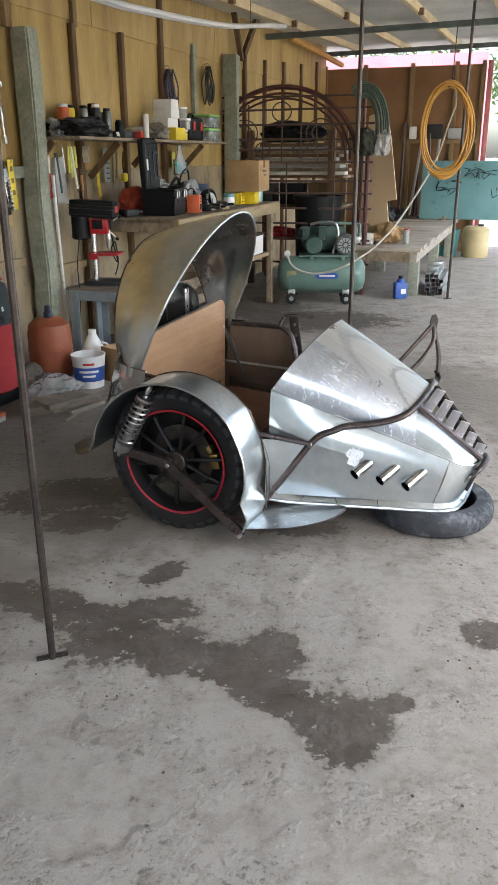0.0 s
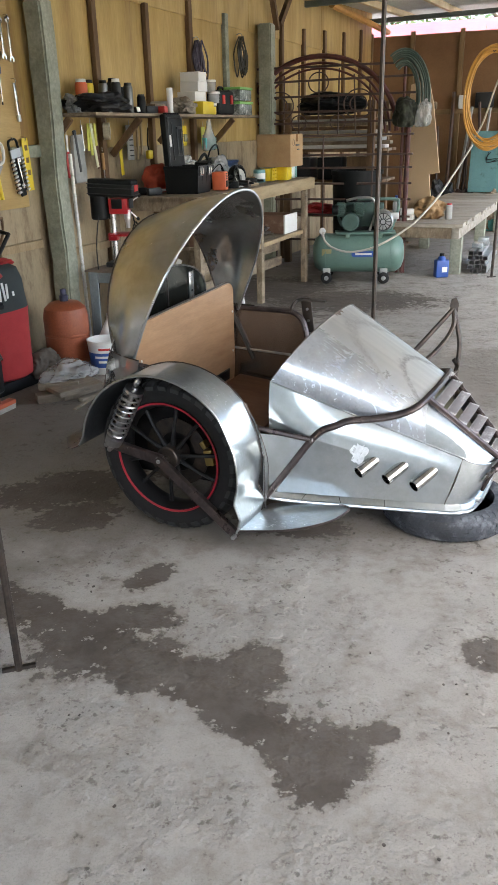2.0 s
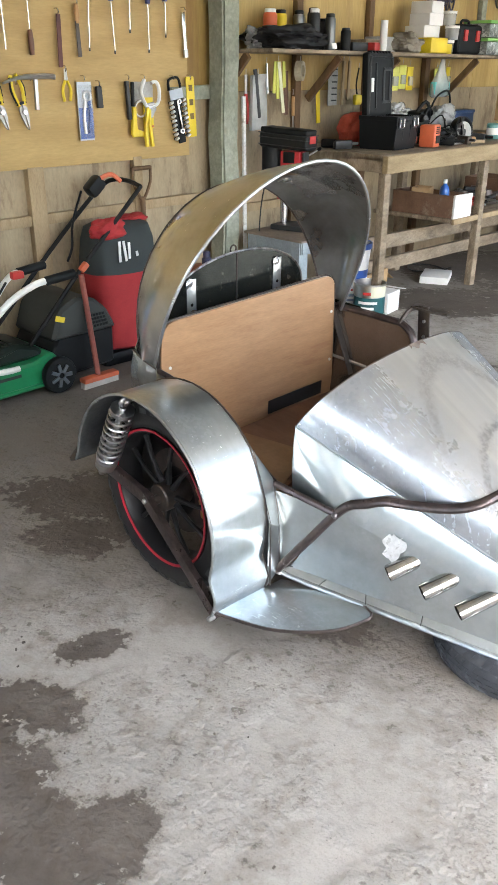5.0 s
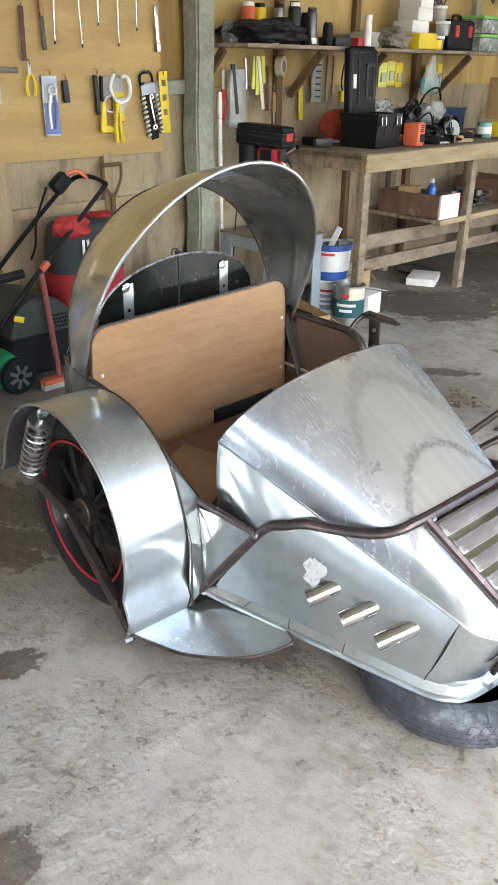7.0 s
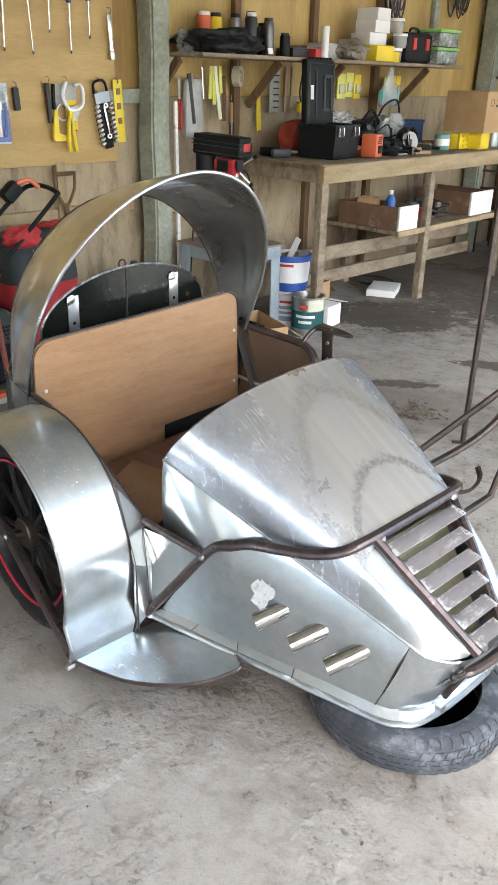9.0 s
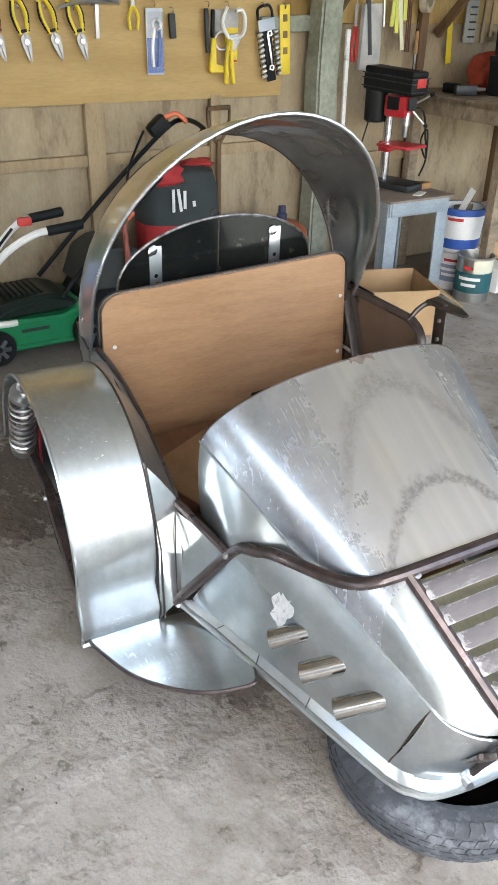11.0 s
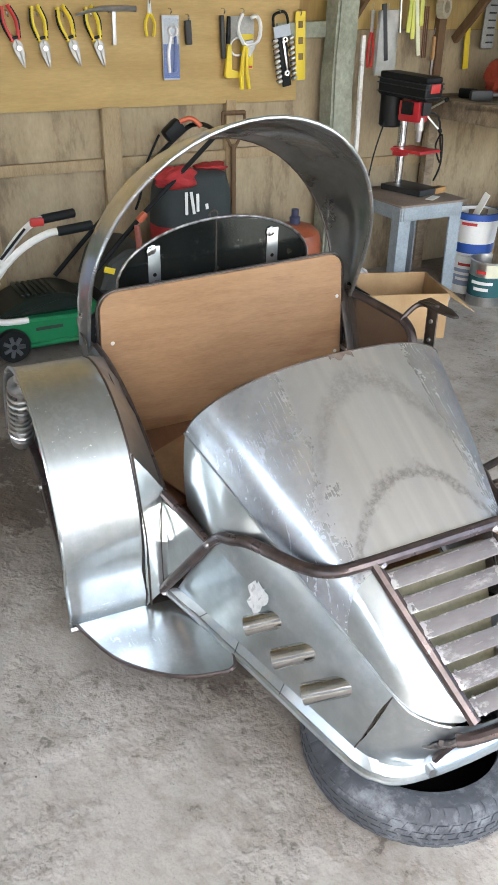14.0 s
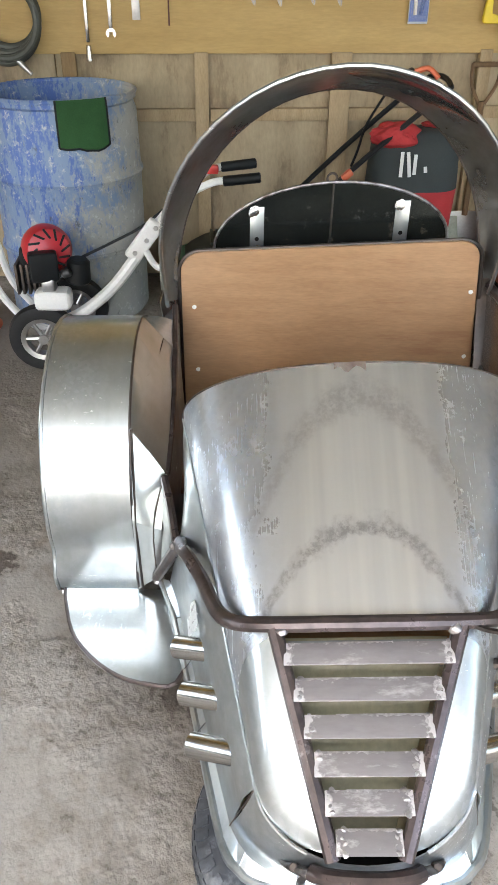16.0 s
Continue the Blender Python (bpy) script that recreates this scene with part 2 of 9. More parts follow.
    col = mix(rng(tex(7.0, 7.0, 0.68), 0.52, 0.70, 0.0, 0.10 if rubbed else 0.40), col, (tone[0] * 0.66, tone[1] * 0.70, tone[2] * 0.74))
    col = mix(rng(wipe, 0.42, 0.68, 0.0, 0.30), col, (tone[0] * 0.84, tone[1] * 0.84, tone[2] * 0.83))
    col = mix(rng(smear, 0.60, 0.80, 0.0, 0.25), col, (0.46, 0.46, 0.46))
    shine = calc("ADD", calc("ADD", rng(clouds, 0.3, 0.7, rough * 0.8, rough * 1.2), calc("MULTIPLY", rng(flakes, 0.42, 0.62), calc("MULTIPLY", amount, 0.05))), rng(smear, 0.48, 0.78, 0.0, 0.09))
    shine = calc("ADD", shine, rng(scratch, 0.5, 0.75, 0.0, 0.06))
    if not rubbed:
        scuff = calc("MULTIPLY", rng(tex(26.0, 6.0, 0.8, scaled(1.0, 1.0, 3.5)), 0.56, 0.66), rng(tex(5.0, 4.0), 0.50, 0.62))
        shine = calc("ADD", shine, calc("MULTIPLY", scuff, 0.15))
        col = mix(calc("MULTIPLY", scuff, 0.12), col, (0.80, 0.81, 0.80))
    if rubbed:
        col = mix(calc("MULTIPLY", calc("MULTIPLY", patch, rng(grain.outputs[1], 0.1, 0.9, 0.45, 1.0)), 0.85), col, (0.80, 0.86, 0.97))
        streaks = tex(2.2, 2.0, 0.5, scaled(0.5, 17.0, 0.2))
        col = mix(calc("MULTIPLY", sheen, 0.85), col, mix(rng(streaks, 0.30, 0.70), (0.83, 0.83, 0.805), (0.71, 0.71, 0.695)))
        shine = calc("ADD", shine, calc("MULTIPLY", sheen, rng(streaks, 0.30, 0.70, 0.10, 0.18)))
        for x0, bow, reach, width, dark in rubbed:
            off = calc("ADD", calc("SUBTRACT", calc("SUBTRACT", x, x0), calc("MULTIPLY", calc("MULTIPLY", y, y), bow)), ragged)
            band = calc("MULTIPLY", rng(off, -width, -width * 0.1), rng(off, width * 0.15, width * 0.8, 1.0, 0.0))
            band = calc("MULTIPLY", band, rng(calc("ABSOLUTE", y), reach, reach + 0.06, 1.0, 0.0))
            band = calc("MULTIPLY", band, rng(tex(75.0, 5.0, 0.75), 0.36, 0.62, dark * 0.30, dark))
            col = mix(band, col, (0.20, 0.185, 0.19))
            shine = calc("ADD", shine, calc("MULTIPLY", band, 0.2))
    l.new(col, b.inputs["Base Color"])
    l.new(shine, b.inputs["Roughness"])
    b.inputs["Metallic"].default_value = 1.0
    bp = n.new("ShaderNodeBump")
    bp.inputs["Strength"].default_value, bp.inputs["Distance"].default_value = dent, 0.005
    l.new(tex(6.0, 2.0, 0.45), bp.inputs["Height"])
    bp2 = n.new("ShaderNodeBump")
    bp2.inputs["Strength"].default_value, bp2.inputs["Distance"].default_value = 0.06, 0.0006
    l.new(calc("ADD", tex(160.0, 2.0), calc("MULTIPLY", grain.outputs[0], calc("MULTIPLY", amount, 0.5))), bp2.inputs["Height"])
    l.new(bp.outputs[0], bp2.inputs["Normal"])
    l.new(bp2.outputs[0], b.inputs["Normal"])
    dull = n.new("ShaderNodeBsdfPrincipled")
    l.new(col, dull.inputs["Base Color"])
    l.new(bp2.outputs[0], dull.inputs["Normal"])
    dull.inputs["Metallic"].default_value, dull.inputs["Roughness"].default_value = 1.0, 0.46
    both_ = n.new("ShaderNodeMixShader")
    l.new(rng(clouds, 0.3, 0.7, bloom - 0.1, bloom + 0.1), both_.inputs[0])
    l.new(b.outputs[0], both_.inputs[1])
    l.new(dull.outputs[0], both_.inputs[2])
    l.new(both_.outputs[0], n["Material Output"].inputs["Surface"])
    return m


def concrete_floor():
    """Worn concrete: pale cement, gravelly pitting, oil and water stains where they lie."""
    m = bpy.data.materials.new("concrete_floor")
    m.use_nodes = True
    n, l = m.node_tree.nodes, m.node_tree.links
    b = n["Principled BSDF"]
    co = n.new("ShaderNodeTexCoord")

    def tex(s, detail=8.0, r=0.6, kind="ShaderNodeTexNoise"):
        t = n.new(kind)
        t.inputs["Scale"].default_value = s
        if kind == "ShaderNodeTexNoise":
            t.inputs["Detail"].default_value, t.inputs["Roughness"].default_value = detail, r
        l.new(co.outputs["Object"], t.inputs["Vector"])
        return t.outputs[0]

    def rng(src, a, c, lo=0.0, hi=1.0):
        r = n.new("ShaderNodeMapRange")
        r.interpolation_type = "SMOOTHSTEP"
        for i, v in ((1, a), (2, c), (3, lo), (4, hi)):
            r.inputs[i].default_value = v
        l.new(src, r.inputs[0])
        return r.outputs[0]

    def mix(fac, a, c, kind="MIX"):
        x = n.new("ShaderNodeMix")
        x.data_type, x.blend_type = "RGBA", kind
        for sock, v in ((x.inputs[0], fac), (x.inputs[6], a), (x.inputs[7], c)):
            if isinstance(v, bpy.types.NodeSocket):
                l.new(v, sock)
            elif isinstance(v, (int, float)):
                sock.default_value = v
            else:
                sock.default_value = (*v, 1)
        return x.outputs[2]

    def calc(op, a, c=0.0):
        x = n.new("ShaderNodeMath")
        x.operation = op
        for sock, v in ((x.inputs[0], a), (x.inputs[1], c)):
            if isinstance(v, bpy.types.NodeSocket):
                l.new(v, sock)
            else:
                sock.default_value = v
        return x.outputs[0]

    def blot(x, y, rx, ry, turn=0.0):
        mp = n.new("ShaderNodeMapping")
        mp.vector_type = "TEXTURE"
        mp.inputs["Location"].default_value, mp.inputs["Scale"].default_value = (x, y, 0), (rx, ry, 9.0)
        mp.inputs["Rotation"].default_value = (0, 0, radians(turn))
        l.new(co.outputs["Object"], mp.inputs[0])
        g = n.new("ShaderNodeTexGradient")
        g.gradient_type = "SPHERICAL"
        l.new(mp.outputs[0], g.inputs[0])
        return g.outputs[1]

    patch, cloud, mid, pebble, grit, fine = tex(0.9, 4.0, 0.55), tex(3.2, 5.0, 0.6), tex(7.0, 8.0, 0.66), tex(34.0, 3.0, 0.55), tex(70.0, 6.0, 0.7), tex(200.0, 4.0, 0.6)
    rough_area = rng(cloud, 0.42, 0.58, 0.08, 1.0)
    col = mix(rng(patch, 0.35, 0.65), (0.367, 0.345, 0.316), (0.320, 0.299, 0.271))
    col = mix(calc("MULTIPLY", rng(cloud, 0.42, 0.66), 0.22), col, (0.215, 0.200, 0.180))
    col = mix(calc("MULTIPLY", rng(mid, 0.48, 0.72), 0.28), col, (0.195, 0.181, 0.161))
    # pocks where the trowelled skin has gone, with dirt settled low
    pock, pock2 = tex(30.0, 4.0, 0.62), tex(64.0, 3.0, 0.6)
    hollow = calc("MULTIPLY", calc("MAXIMUM", rng(pock, 0.44, 0.34), rng(pock2, 0.42, 0.32, 0.0, 0.8)), rough_area)
    col = mix(calc("MULTIPLY", hollow, 0.80), col, (0.115, 0.103, 0.09))
    col = mix(calc("MULTIPLY", calc("MULTIPLY", rng(pebble, 0.55, 0.68), rough_area), 0.30), col, (0.46, 0.44, 0.41))
    col = mix(calc("MULTIPLY", rng(grit, 0.60, 0.70), 0.65), col, (0.10, 0.09, 0.08))
    col = mix(calc("MULTIPLY", rng(fine, 0.48, 0.68), 0.30), col, (0.19, 0.175, 0.155))
    # single dark crumbs
    crumb = n.new("ShaderNodeTexVoronoi")
    crumb.inputs["Scale"].default_value = 7.0
    l.new(co.outputs["Object"], crumb.inputs["Vector"])
    chip = calc("ADD", crumb.outputs["Distance"], calc("MULTIPLY", calc("SUBTRACT", grit, 0.5), 0.16))
    col = mix(calc("MULTIPLY", rng(chip, 0.020, 0.045, 1.0, 0.0), 0.7), col, (0.07, 0.062, 0.053))
    # broad soft darkening along the wall and under the car
    broad_dark = None
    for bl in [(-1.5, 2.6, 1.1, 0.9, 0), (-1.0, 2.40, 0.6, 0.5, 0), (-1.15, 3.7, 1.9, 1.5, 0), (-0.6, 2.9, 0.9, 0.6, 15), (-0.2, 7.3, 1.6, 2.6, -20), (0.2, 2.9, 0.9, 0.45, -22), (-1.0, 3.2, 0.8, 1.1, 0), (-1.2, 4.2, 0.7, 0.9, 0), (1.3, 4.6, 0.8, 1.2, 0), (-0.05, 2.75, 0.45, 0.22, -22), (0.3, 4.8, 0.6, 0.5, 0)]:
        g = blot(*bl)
        broad_dark = g if broad_dark is None else calc("MAXIMUM", broad_dark, g)
    broad_dark = calc("MULTIPLY", rng(calc("ADD", broad_dark, calc("MULTIPLY", calc("SUBTRACT", mid, 0.5), 0.9)), 0.05, 0.70), 0.62)
    col = mix(broad_dark, col, (0.125, 0.110, 0.092))
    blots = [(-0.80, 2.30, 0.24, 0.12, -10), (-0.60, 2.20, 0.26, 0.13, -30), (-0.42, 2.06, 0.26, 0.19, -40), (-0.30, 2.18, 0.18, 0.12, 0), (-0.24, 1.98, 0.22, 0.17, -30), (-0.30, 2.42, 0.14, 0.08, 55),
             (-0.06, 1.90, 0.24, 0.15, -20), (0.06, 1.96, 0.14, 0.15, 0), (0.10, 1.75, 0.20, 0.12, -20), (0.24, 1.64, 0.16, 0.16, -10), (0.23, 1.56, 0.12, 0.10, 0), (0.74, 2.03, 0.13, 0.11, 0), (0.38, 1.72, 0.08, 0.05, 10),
             # the blot at (0.1, 2.84) is oil plus the wheel's shadow, painted in
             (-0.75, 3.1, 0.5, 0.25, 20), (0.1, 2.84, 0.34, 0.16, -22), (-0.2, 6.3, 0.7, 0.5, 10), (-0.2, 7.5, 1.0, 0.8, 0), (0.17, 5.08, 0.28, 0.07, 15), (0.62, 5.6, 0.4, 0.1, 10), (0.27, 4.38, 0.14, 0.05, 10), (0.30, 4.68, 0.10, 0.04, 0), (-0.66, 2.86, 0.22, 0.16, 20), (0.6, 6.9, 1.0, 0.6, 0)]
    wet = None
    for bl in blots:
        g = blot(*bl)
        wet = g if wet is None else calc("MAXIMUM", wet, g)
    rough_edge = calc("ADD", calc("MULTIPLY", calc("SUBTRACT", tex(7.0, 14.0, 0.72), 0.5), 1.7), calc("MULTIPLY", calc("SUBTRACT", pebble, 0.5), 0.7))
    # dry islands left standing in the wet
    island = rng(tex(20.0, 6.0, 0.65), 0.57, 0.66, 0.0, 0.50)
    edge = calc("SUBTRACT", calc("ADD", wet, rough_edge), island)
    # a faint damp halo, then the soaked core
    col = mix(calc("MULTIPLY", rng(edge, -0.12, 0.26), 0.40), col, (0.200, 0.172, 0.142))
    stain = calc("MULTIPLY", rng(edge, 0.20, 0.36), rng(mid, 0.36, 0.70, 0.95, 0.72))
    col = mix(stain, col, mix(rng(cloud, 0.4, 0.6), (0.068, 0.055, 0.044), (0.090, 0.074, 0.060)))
    l.new(col, b.inputs["Base Color"])
    l.new(calc("SUBTRACT", rng(mid, 0.3, 0.7, 0.80, 0.95), calc("MULTIPLY", stain, 0.12)), b.inputs["Roughness"])
    b.inputs["Specular IOR Level"].default_value = 0.3
    bp = n.new("ShaderNodeBump")
    bp.inputs["Strength"].default_value, bp.inputs["Distance"].default_value = 1.0, 0.0072
    worn = calc("ADD", calc("MULTIPLY", pock, 1.0), calc("MULTIPLY", pock2, 0.35))
    h = calc("ADD", calc("MULTIPLY", tex(11.0, 5.0, 0.55), 0.9), calc("ADD", calc("MULTIPLY", worn, rng(rough_area, 0.0, 1.0, 0.20, 1.0)), calc("MULTIPLY", tex(110.0, 2.0, 0.5), 0.14)))
    l.new(h, bp.inputs["Height"])
    l.new(bp.outputs[0], b.inputs["Normal"])
    return m


def scuffed_drum():
    """Blue plastic with its colour rubbed away: pale chalky ground, broken blue film, deep blue where it was spared."""
    m = bpy.data.materials.new("scuffed_blue_drum")
    m.use_nodes = True
    n, l = m.node_tree.nodes, m.node_tree.links
    b = n["Principled BSDF"]
    co = n.new("ShaderNodeTexCoord")
    sep = n.new("ShaderNodeSeparateXYZ")
    l.new(co.outputs["Object"], sep.inputs[0])

    def tex(s, detail=8.0, r=0.65, stretch=(1, 1, 1)):
        mp = n.new("ShaderNodeMapping")
        mp.inputs["Scale"].default_value = stretch
        l.new(co.outputs["Object"], mp.inputs[0])
        t = n.new("ShaderNodeTexNoise")
        t.inputs["Scale"].default_value, t.inputs["Detail"].default_value, t.inputs["Roughness"].default_value = s, detail, r
        l.new(mp.outputs[0], t.inputs["Vector"])
        return t.outputs[0]

    def rng(src, a, c, lo=0.0, hi=1.0):
        r = n.new("ShaderNodeMapRange")
        for i, v in ((1, a), (2, c), (3, lo), (4, hi)):
            r.inputs[i].default_value = v
        l.new(src, r.inputs[0])
        return r.outputs[0]

    def mix(fac, a, c):
        x = n.new("ShaderNodeMix")
        x.data_type = "RGBA"
        for sock, v in ((x.inputs[0], fac), (x.inputs[6], a), (x.inputs[7], c)):
            if isinstance(v, bpy.types.NodeSocket):
                l.new(v, sock)
            elif isinstance(v, (int, float)):
                sock.default_value = v
            else:
                sock.default_value = (*v, 1)
        return x.outputs[2]

    def calc(op, a, c):
        x = n.new("ShaderNodeMath")
        x.operation = op
        for sock, v in ((x.inputs[0], a), (x.inputs[1], c)):
            if isinstance(v, bpy.types.NodeSocket):
                l.new(v, sock)
            else:
                sock.default_value = v
        return x.outputs[0]

    broad, film, scrape = tex(3.5, 4.0), tex(22.0, 10.0, 0.78, (1, 1, 0.6)), tex(30.0, 8.0, 0.75, (1.0, 1.0, 0.35))
    kept = calc("ADD", calc("ADD", rng(sep.outputs[1], 0.28, -0.06, -0.09, 0.16), rng(sep.outputs[2], 0.10, 0.55, -0.13, 0.03)), calc("MULTIPLY", calc("SUBTRACT", broad, 0.5), 0.55))
    col = mix(rng(broad, 0.35, 0.65), (0.335, 0.34, 0.315), (0.25, 0.262, 0.258))
    col = mix(calc("MULTIPLY", rng(calc("ADD", film, kept), 0.46, 0.58), 0.85), col, (0.135, 0.215, 0.36))
    col = mix(calc("MULTIPLY", rng(calc("ADD", scrape, calc("MULTIPLY", kept, 0.5)), 0.575, 0.65), 0.85), col, (0.045, 0.105, 0.35))
    col = mix(rng(tex(34.0, 8.0, 0.75), 0.555, 0.64, 0.0, 0.8), col, (0.44, 0.45, 0.44))
    col = mix(rng(tex(26.0, 10.0, 0.8, (1, 1, 0.6)), 0.58, 0.66, 0.0, 0.8), col, (0.065, 0.075, 0.085))
    l.new(col, b.inputs["Base Color"])
    b.inputs["Roughness"].default_value = 0.6
    bp = n.new("ShaderNodeBump")
    bp.inputs["Strength"].default_value, bp.inputs["Distance"].default_value = 0.25, 0.002
    l.new(film, bp.inputs["Height"])
    l.new(bp.outputs[0], b.inputs["Normal"])
    return m


CONCRETE = concrete_floor()
GALV = galvanised("galvanised_sheet", (0.600, 0.638, 0.648), 0.15, spangle=0.6, bloom=0.45)
GALV_HOOD = galvanised("galvanised_sheet_smooth", (0.68, 0.685, 0.67), 0.085, 0.05, 0.12, bloom=0.32)
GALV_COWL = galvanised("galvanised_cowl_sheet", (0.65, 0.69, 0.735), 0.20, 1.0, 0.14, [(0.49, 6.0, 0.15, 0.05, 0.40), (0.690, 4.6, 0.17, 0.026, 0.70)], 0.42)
GALV_DULL = galvanised("galvanised_sheet_dull", (0.605, 0.635, 0.635), 0.16, 0.5, bloom=0.45)
CHROME = metal("polished_steel", (0.62, 0.615, 0.60), 0.16)
STEEL = metal("bare_steel", (0.55, 0.55, 0.55), 0.35)
DARKSTEEL = material("dark_mill_steel", (0.055, 0.05, 0.048), (0.11, 0.085, 0.07), rough=0.42, metal=0.7, bump=0.15, scale=14)
TUBE = material("brown_primer_tube", (0.115, 0.088, 0.084), (0.060, 0.048, 0.046), rough=0.30, metal=0.6, scale=22, dirt=(0.45, 0.42, 0.40), dirt_at=0.70, dirt_scale=16)
WELD = material("weld_spatter", (0.40, 0.385, 0.38), (0.10, 0.08, 0.075), rough=0.35, metal=0.8, scale=40, bump=0.6, dist=0.004)
RUSTTUBE = material("red_oxide_iron", (0.13, 0.035, 0.03), (0.07, 0.03, 0.028), rough=0.6, scale=9)
BLACKIRON = material("rusty_dark_iron", (0.06, 0.045, 0.04), (0.11, 0.06, 0.045), rough=0.65, scale=12)
RUBBER = material("tyre_rubber", (0.012, 0.012, 0.013), (0.02, 0.02, 0.02), rough=0.7, scale=12, bump=0.3, spec=0.3)
RUBBER_OLD = material("dusty_tyre_rubber", (0.034, 0.038, 0.046), (0.070, 0.077, 0.089), rough=0.7, scale=11, dirt=(0.16, 0.172, 0.19), dirt_at=0.60, dirt_scale=13, bump=0.5)
# near-black that stands for shade inside the tyre and the bolt holes
BLACKIN = material("black_hole_shade", (0.004, 0.004, 0.004), (0.006, 0.006, 0.006), rough=0.8, scale=12, spec=0.1)
TREAD = material("dusty_tread_rubber", (0.030, 0.031, 0.033), (0.020, 0.020, 0.021), rough=0.6, scale=20, bump=0.3)
BLACKPAINT = plastic("black_wheel_paint", (0.012, 0.012, 0.013), 0.42, spec=0.3)
REDLINE = plastic("red_rim_tape", (0.40, 0.014, 0.032), 0.4)
SPRINGGREY = metal("grey_spring_wire", (0.62, 0.63, 0.64), 0.32)
# mirroring sheet; its dark brown reflections are put into the base colour
FARPANEL = material("brown_reflection_panel", (0.26, 0.22, 0.19), (0.17, 0.135, 0.11), rough=0.20, metal=0.75, scale=5, spec=0.6)
WHITESPRING = plastic("white_spring_enamel", (0.74, 0.74, 0.73), 0.3)
BACKBOARD = material("varnished_backrest_ply", (0.42, 0.245, 0.125), (0.35, 0.19, 0.09), rough=0.42, scale=5, fine=38, stretch=(1, 1.0, 6), bump=0.05, speck=0.22, dirt=(0.27, 0.125, 0.06), dirt_at=0.64, dirt_scale=2.5, coat=0.9)
BACKBOARD.node_tree.nodes["Principled BSDF"].inputs["Coat Roughness"].default_value = 0.38
CARDBOARD = material("brown_cardboard", (0.39, 0.255, 0.125), (0.325, 0.20, 0.095), rough=0.8, scale=7, speck=0.1)
PLY = material("yellow_plywood", (0.50, 0.355, 0.13), (0.38, 0.255, 0.078), rough=0.62, scale=4.5, fine=55, stretch=(1.0, 1.6, 0.22), dirt=(0.25, 0.15, 0.055), dirt_at=0.61, dirt_scale=2.2, bump=0.12, speck=0.22)
PLY_LOW = material("weathered_grey_plywood", (0.405, 0.325, 0.208), (0.280, 0.214, 0.132), rough=0.8, scale=4.5, fine=60, stretch=(1.0, 1.3, 0.5), dirt=(0.16, 0.118, 0.075), dirt_at=0.60, dirt_scale=4.5, bump=0.18, speck=0.20)
BOARD = material("tool_board_fibreboard", (0.47, 0.325, 0.128), (0.40, 0.265, 0.098), rough=0.6, scale=5.0, fine=70, stretch=(1, 0.35, 2.2), bump=0.06, speck=0.16)
STUD = material("old_stud_timber", (0.27, 0.18, 0.085), (0.20, 0.125, 0.055), rough=0.75, scale=6, stretch=(3, 3, 0.5), bump=0.25)
STUD_PALE = material("pale_batten_timber", (0.40, 0.30, 0.175), (0.31, 0.225, 0.125), rough=0.75, scale=6, stretch=(3, 3, 0.6), bump=0.25)
STUD_DARK = material("dark_batten_timber", (0.17, 0.10, 0.045), (0.11, 0.062, 0.03), rough=0.75, scale=6, stretch=(3, 3, 0.6), bump=0.25)
BENCHWOOD = material("greyed_bench_timber", (0.33, 0.265, 0.185), (0.19, 0.14, 0.09), rough=0.78, scale=9, fine=70, stretch=(2.5, 0.5, 1.2), dirt=(0.10, 0.075, 0.05), dirt_at=0.60, dirt_scale=7, bump=0.35, speck=0.35)
ROOFWOOD = material("roof_timber", (0.64, 0.53, 0.33), (0.52, 0.41, 0.23), rough=0.75, scale=4, bump=0.2)
POST = material("rough_concrete_post", (0.35, 0.365, 0.295), (0.26, 0.28, 0.22), rough=0.85, scale=7, fine=45, bump=0.6, dist=0.008, dirt=(0.15, 0.155, 0.125), dirt_at=0.60, speck=0.35)
ROOFSHEET = material("corrugated_roof_steel", (0.78, 0.79, 0.77), (0.66, 0.67, 0.65), rough=0.38, metal=0.35, scale=2)
GREENBEAM = material("weathered_green_beam", (0.14, 0.165, 0.15), (0.10, 0.12, 0.105), rough=0.7, scale=5)

# ---------------------------------------------------------------- structure
def on_wall(n, u, z):
    return WALL @ Vector((n, u, z))


def slab(points, z0, z1):
    bm = bmesh.new()
    f = bm.faces.new([bm.verts.new((p[0], p[1], z0)) for p in points])
    e = bmesh.ops.extrude_face_region(bm, geom=[f])
    bmesh.ops.translate(bm, vec=(0, 0, z1 - z0), verts=[v for v in e["geom"] if isinstance(v, bmesh.types.BMVert)])
    return bm


GROUND = material("pale_gravel_ground", (0.58, 0.55, 0.49), (0.48, 0.46, 0.39), rough=0.95, scale=1.5, dirt=(0.12, 0.16, 0.06), dirt_scale=0.5)
bm = bmesh.new()
bmesh.ops.create_grid(bm, x_segments=40, y_segments=40, size=400)
solid("ground", bm, GROUND, Matrix.Translation((0, 0, -0.06)), "pale trodden gravel yard round the shed", "ground", kind="structure")

floor_bm = slab([on_wall(*p, 0) for p in ((-0.25, -5.2), (5.6, -5.2), (5.6, 9.3), (-0.25, 9.3))], -0.12, 0.0)
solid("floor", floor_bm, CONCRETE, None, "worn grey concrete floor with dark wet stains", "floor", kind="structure")

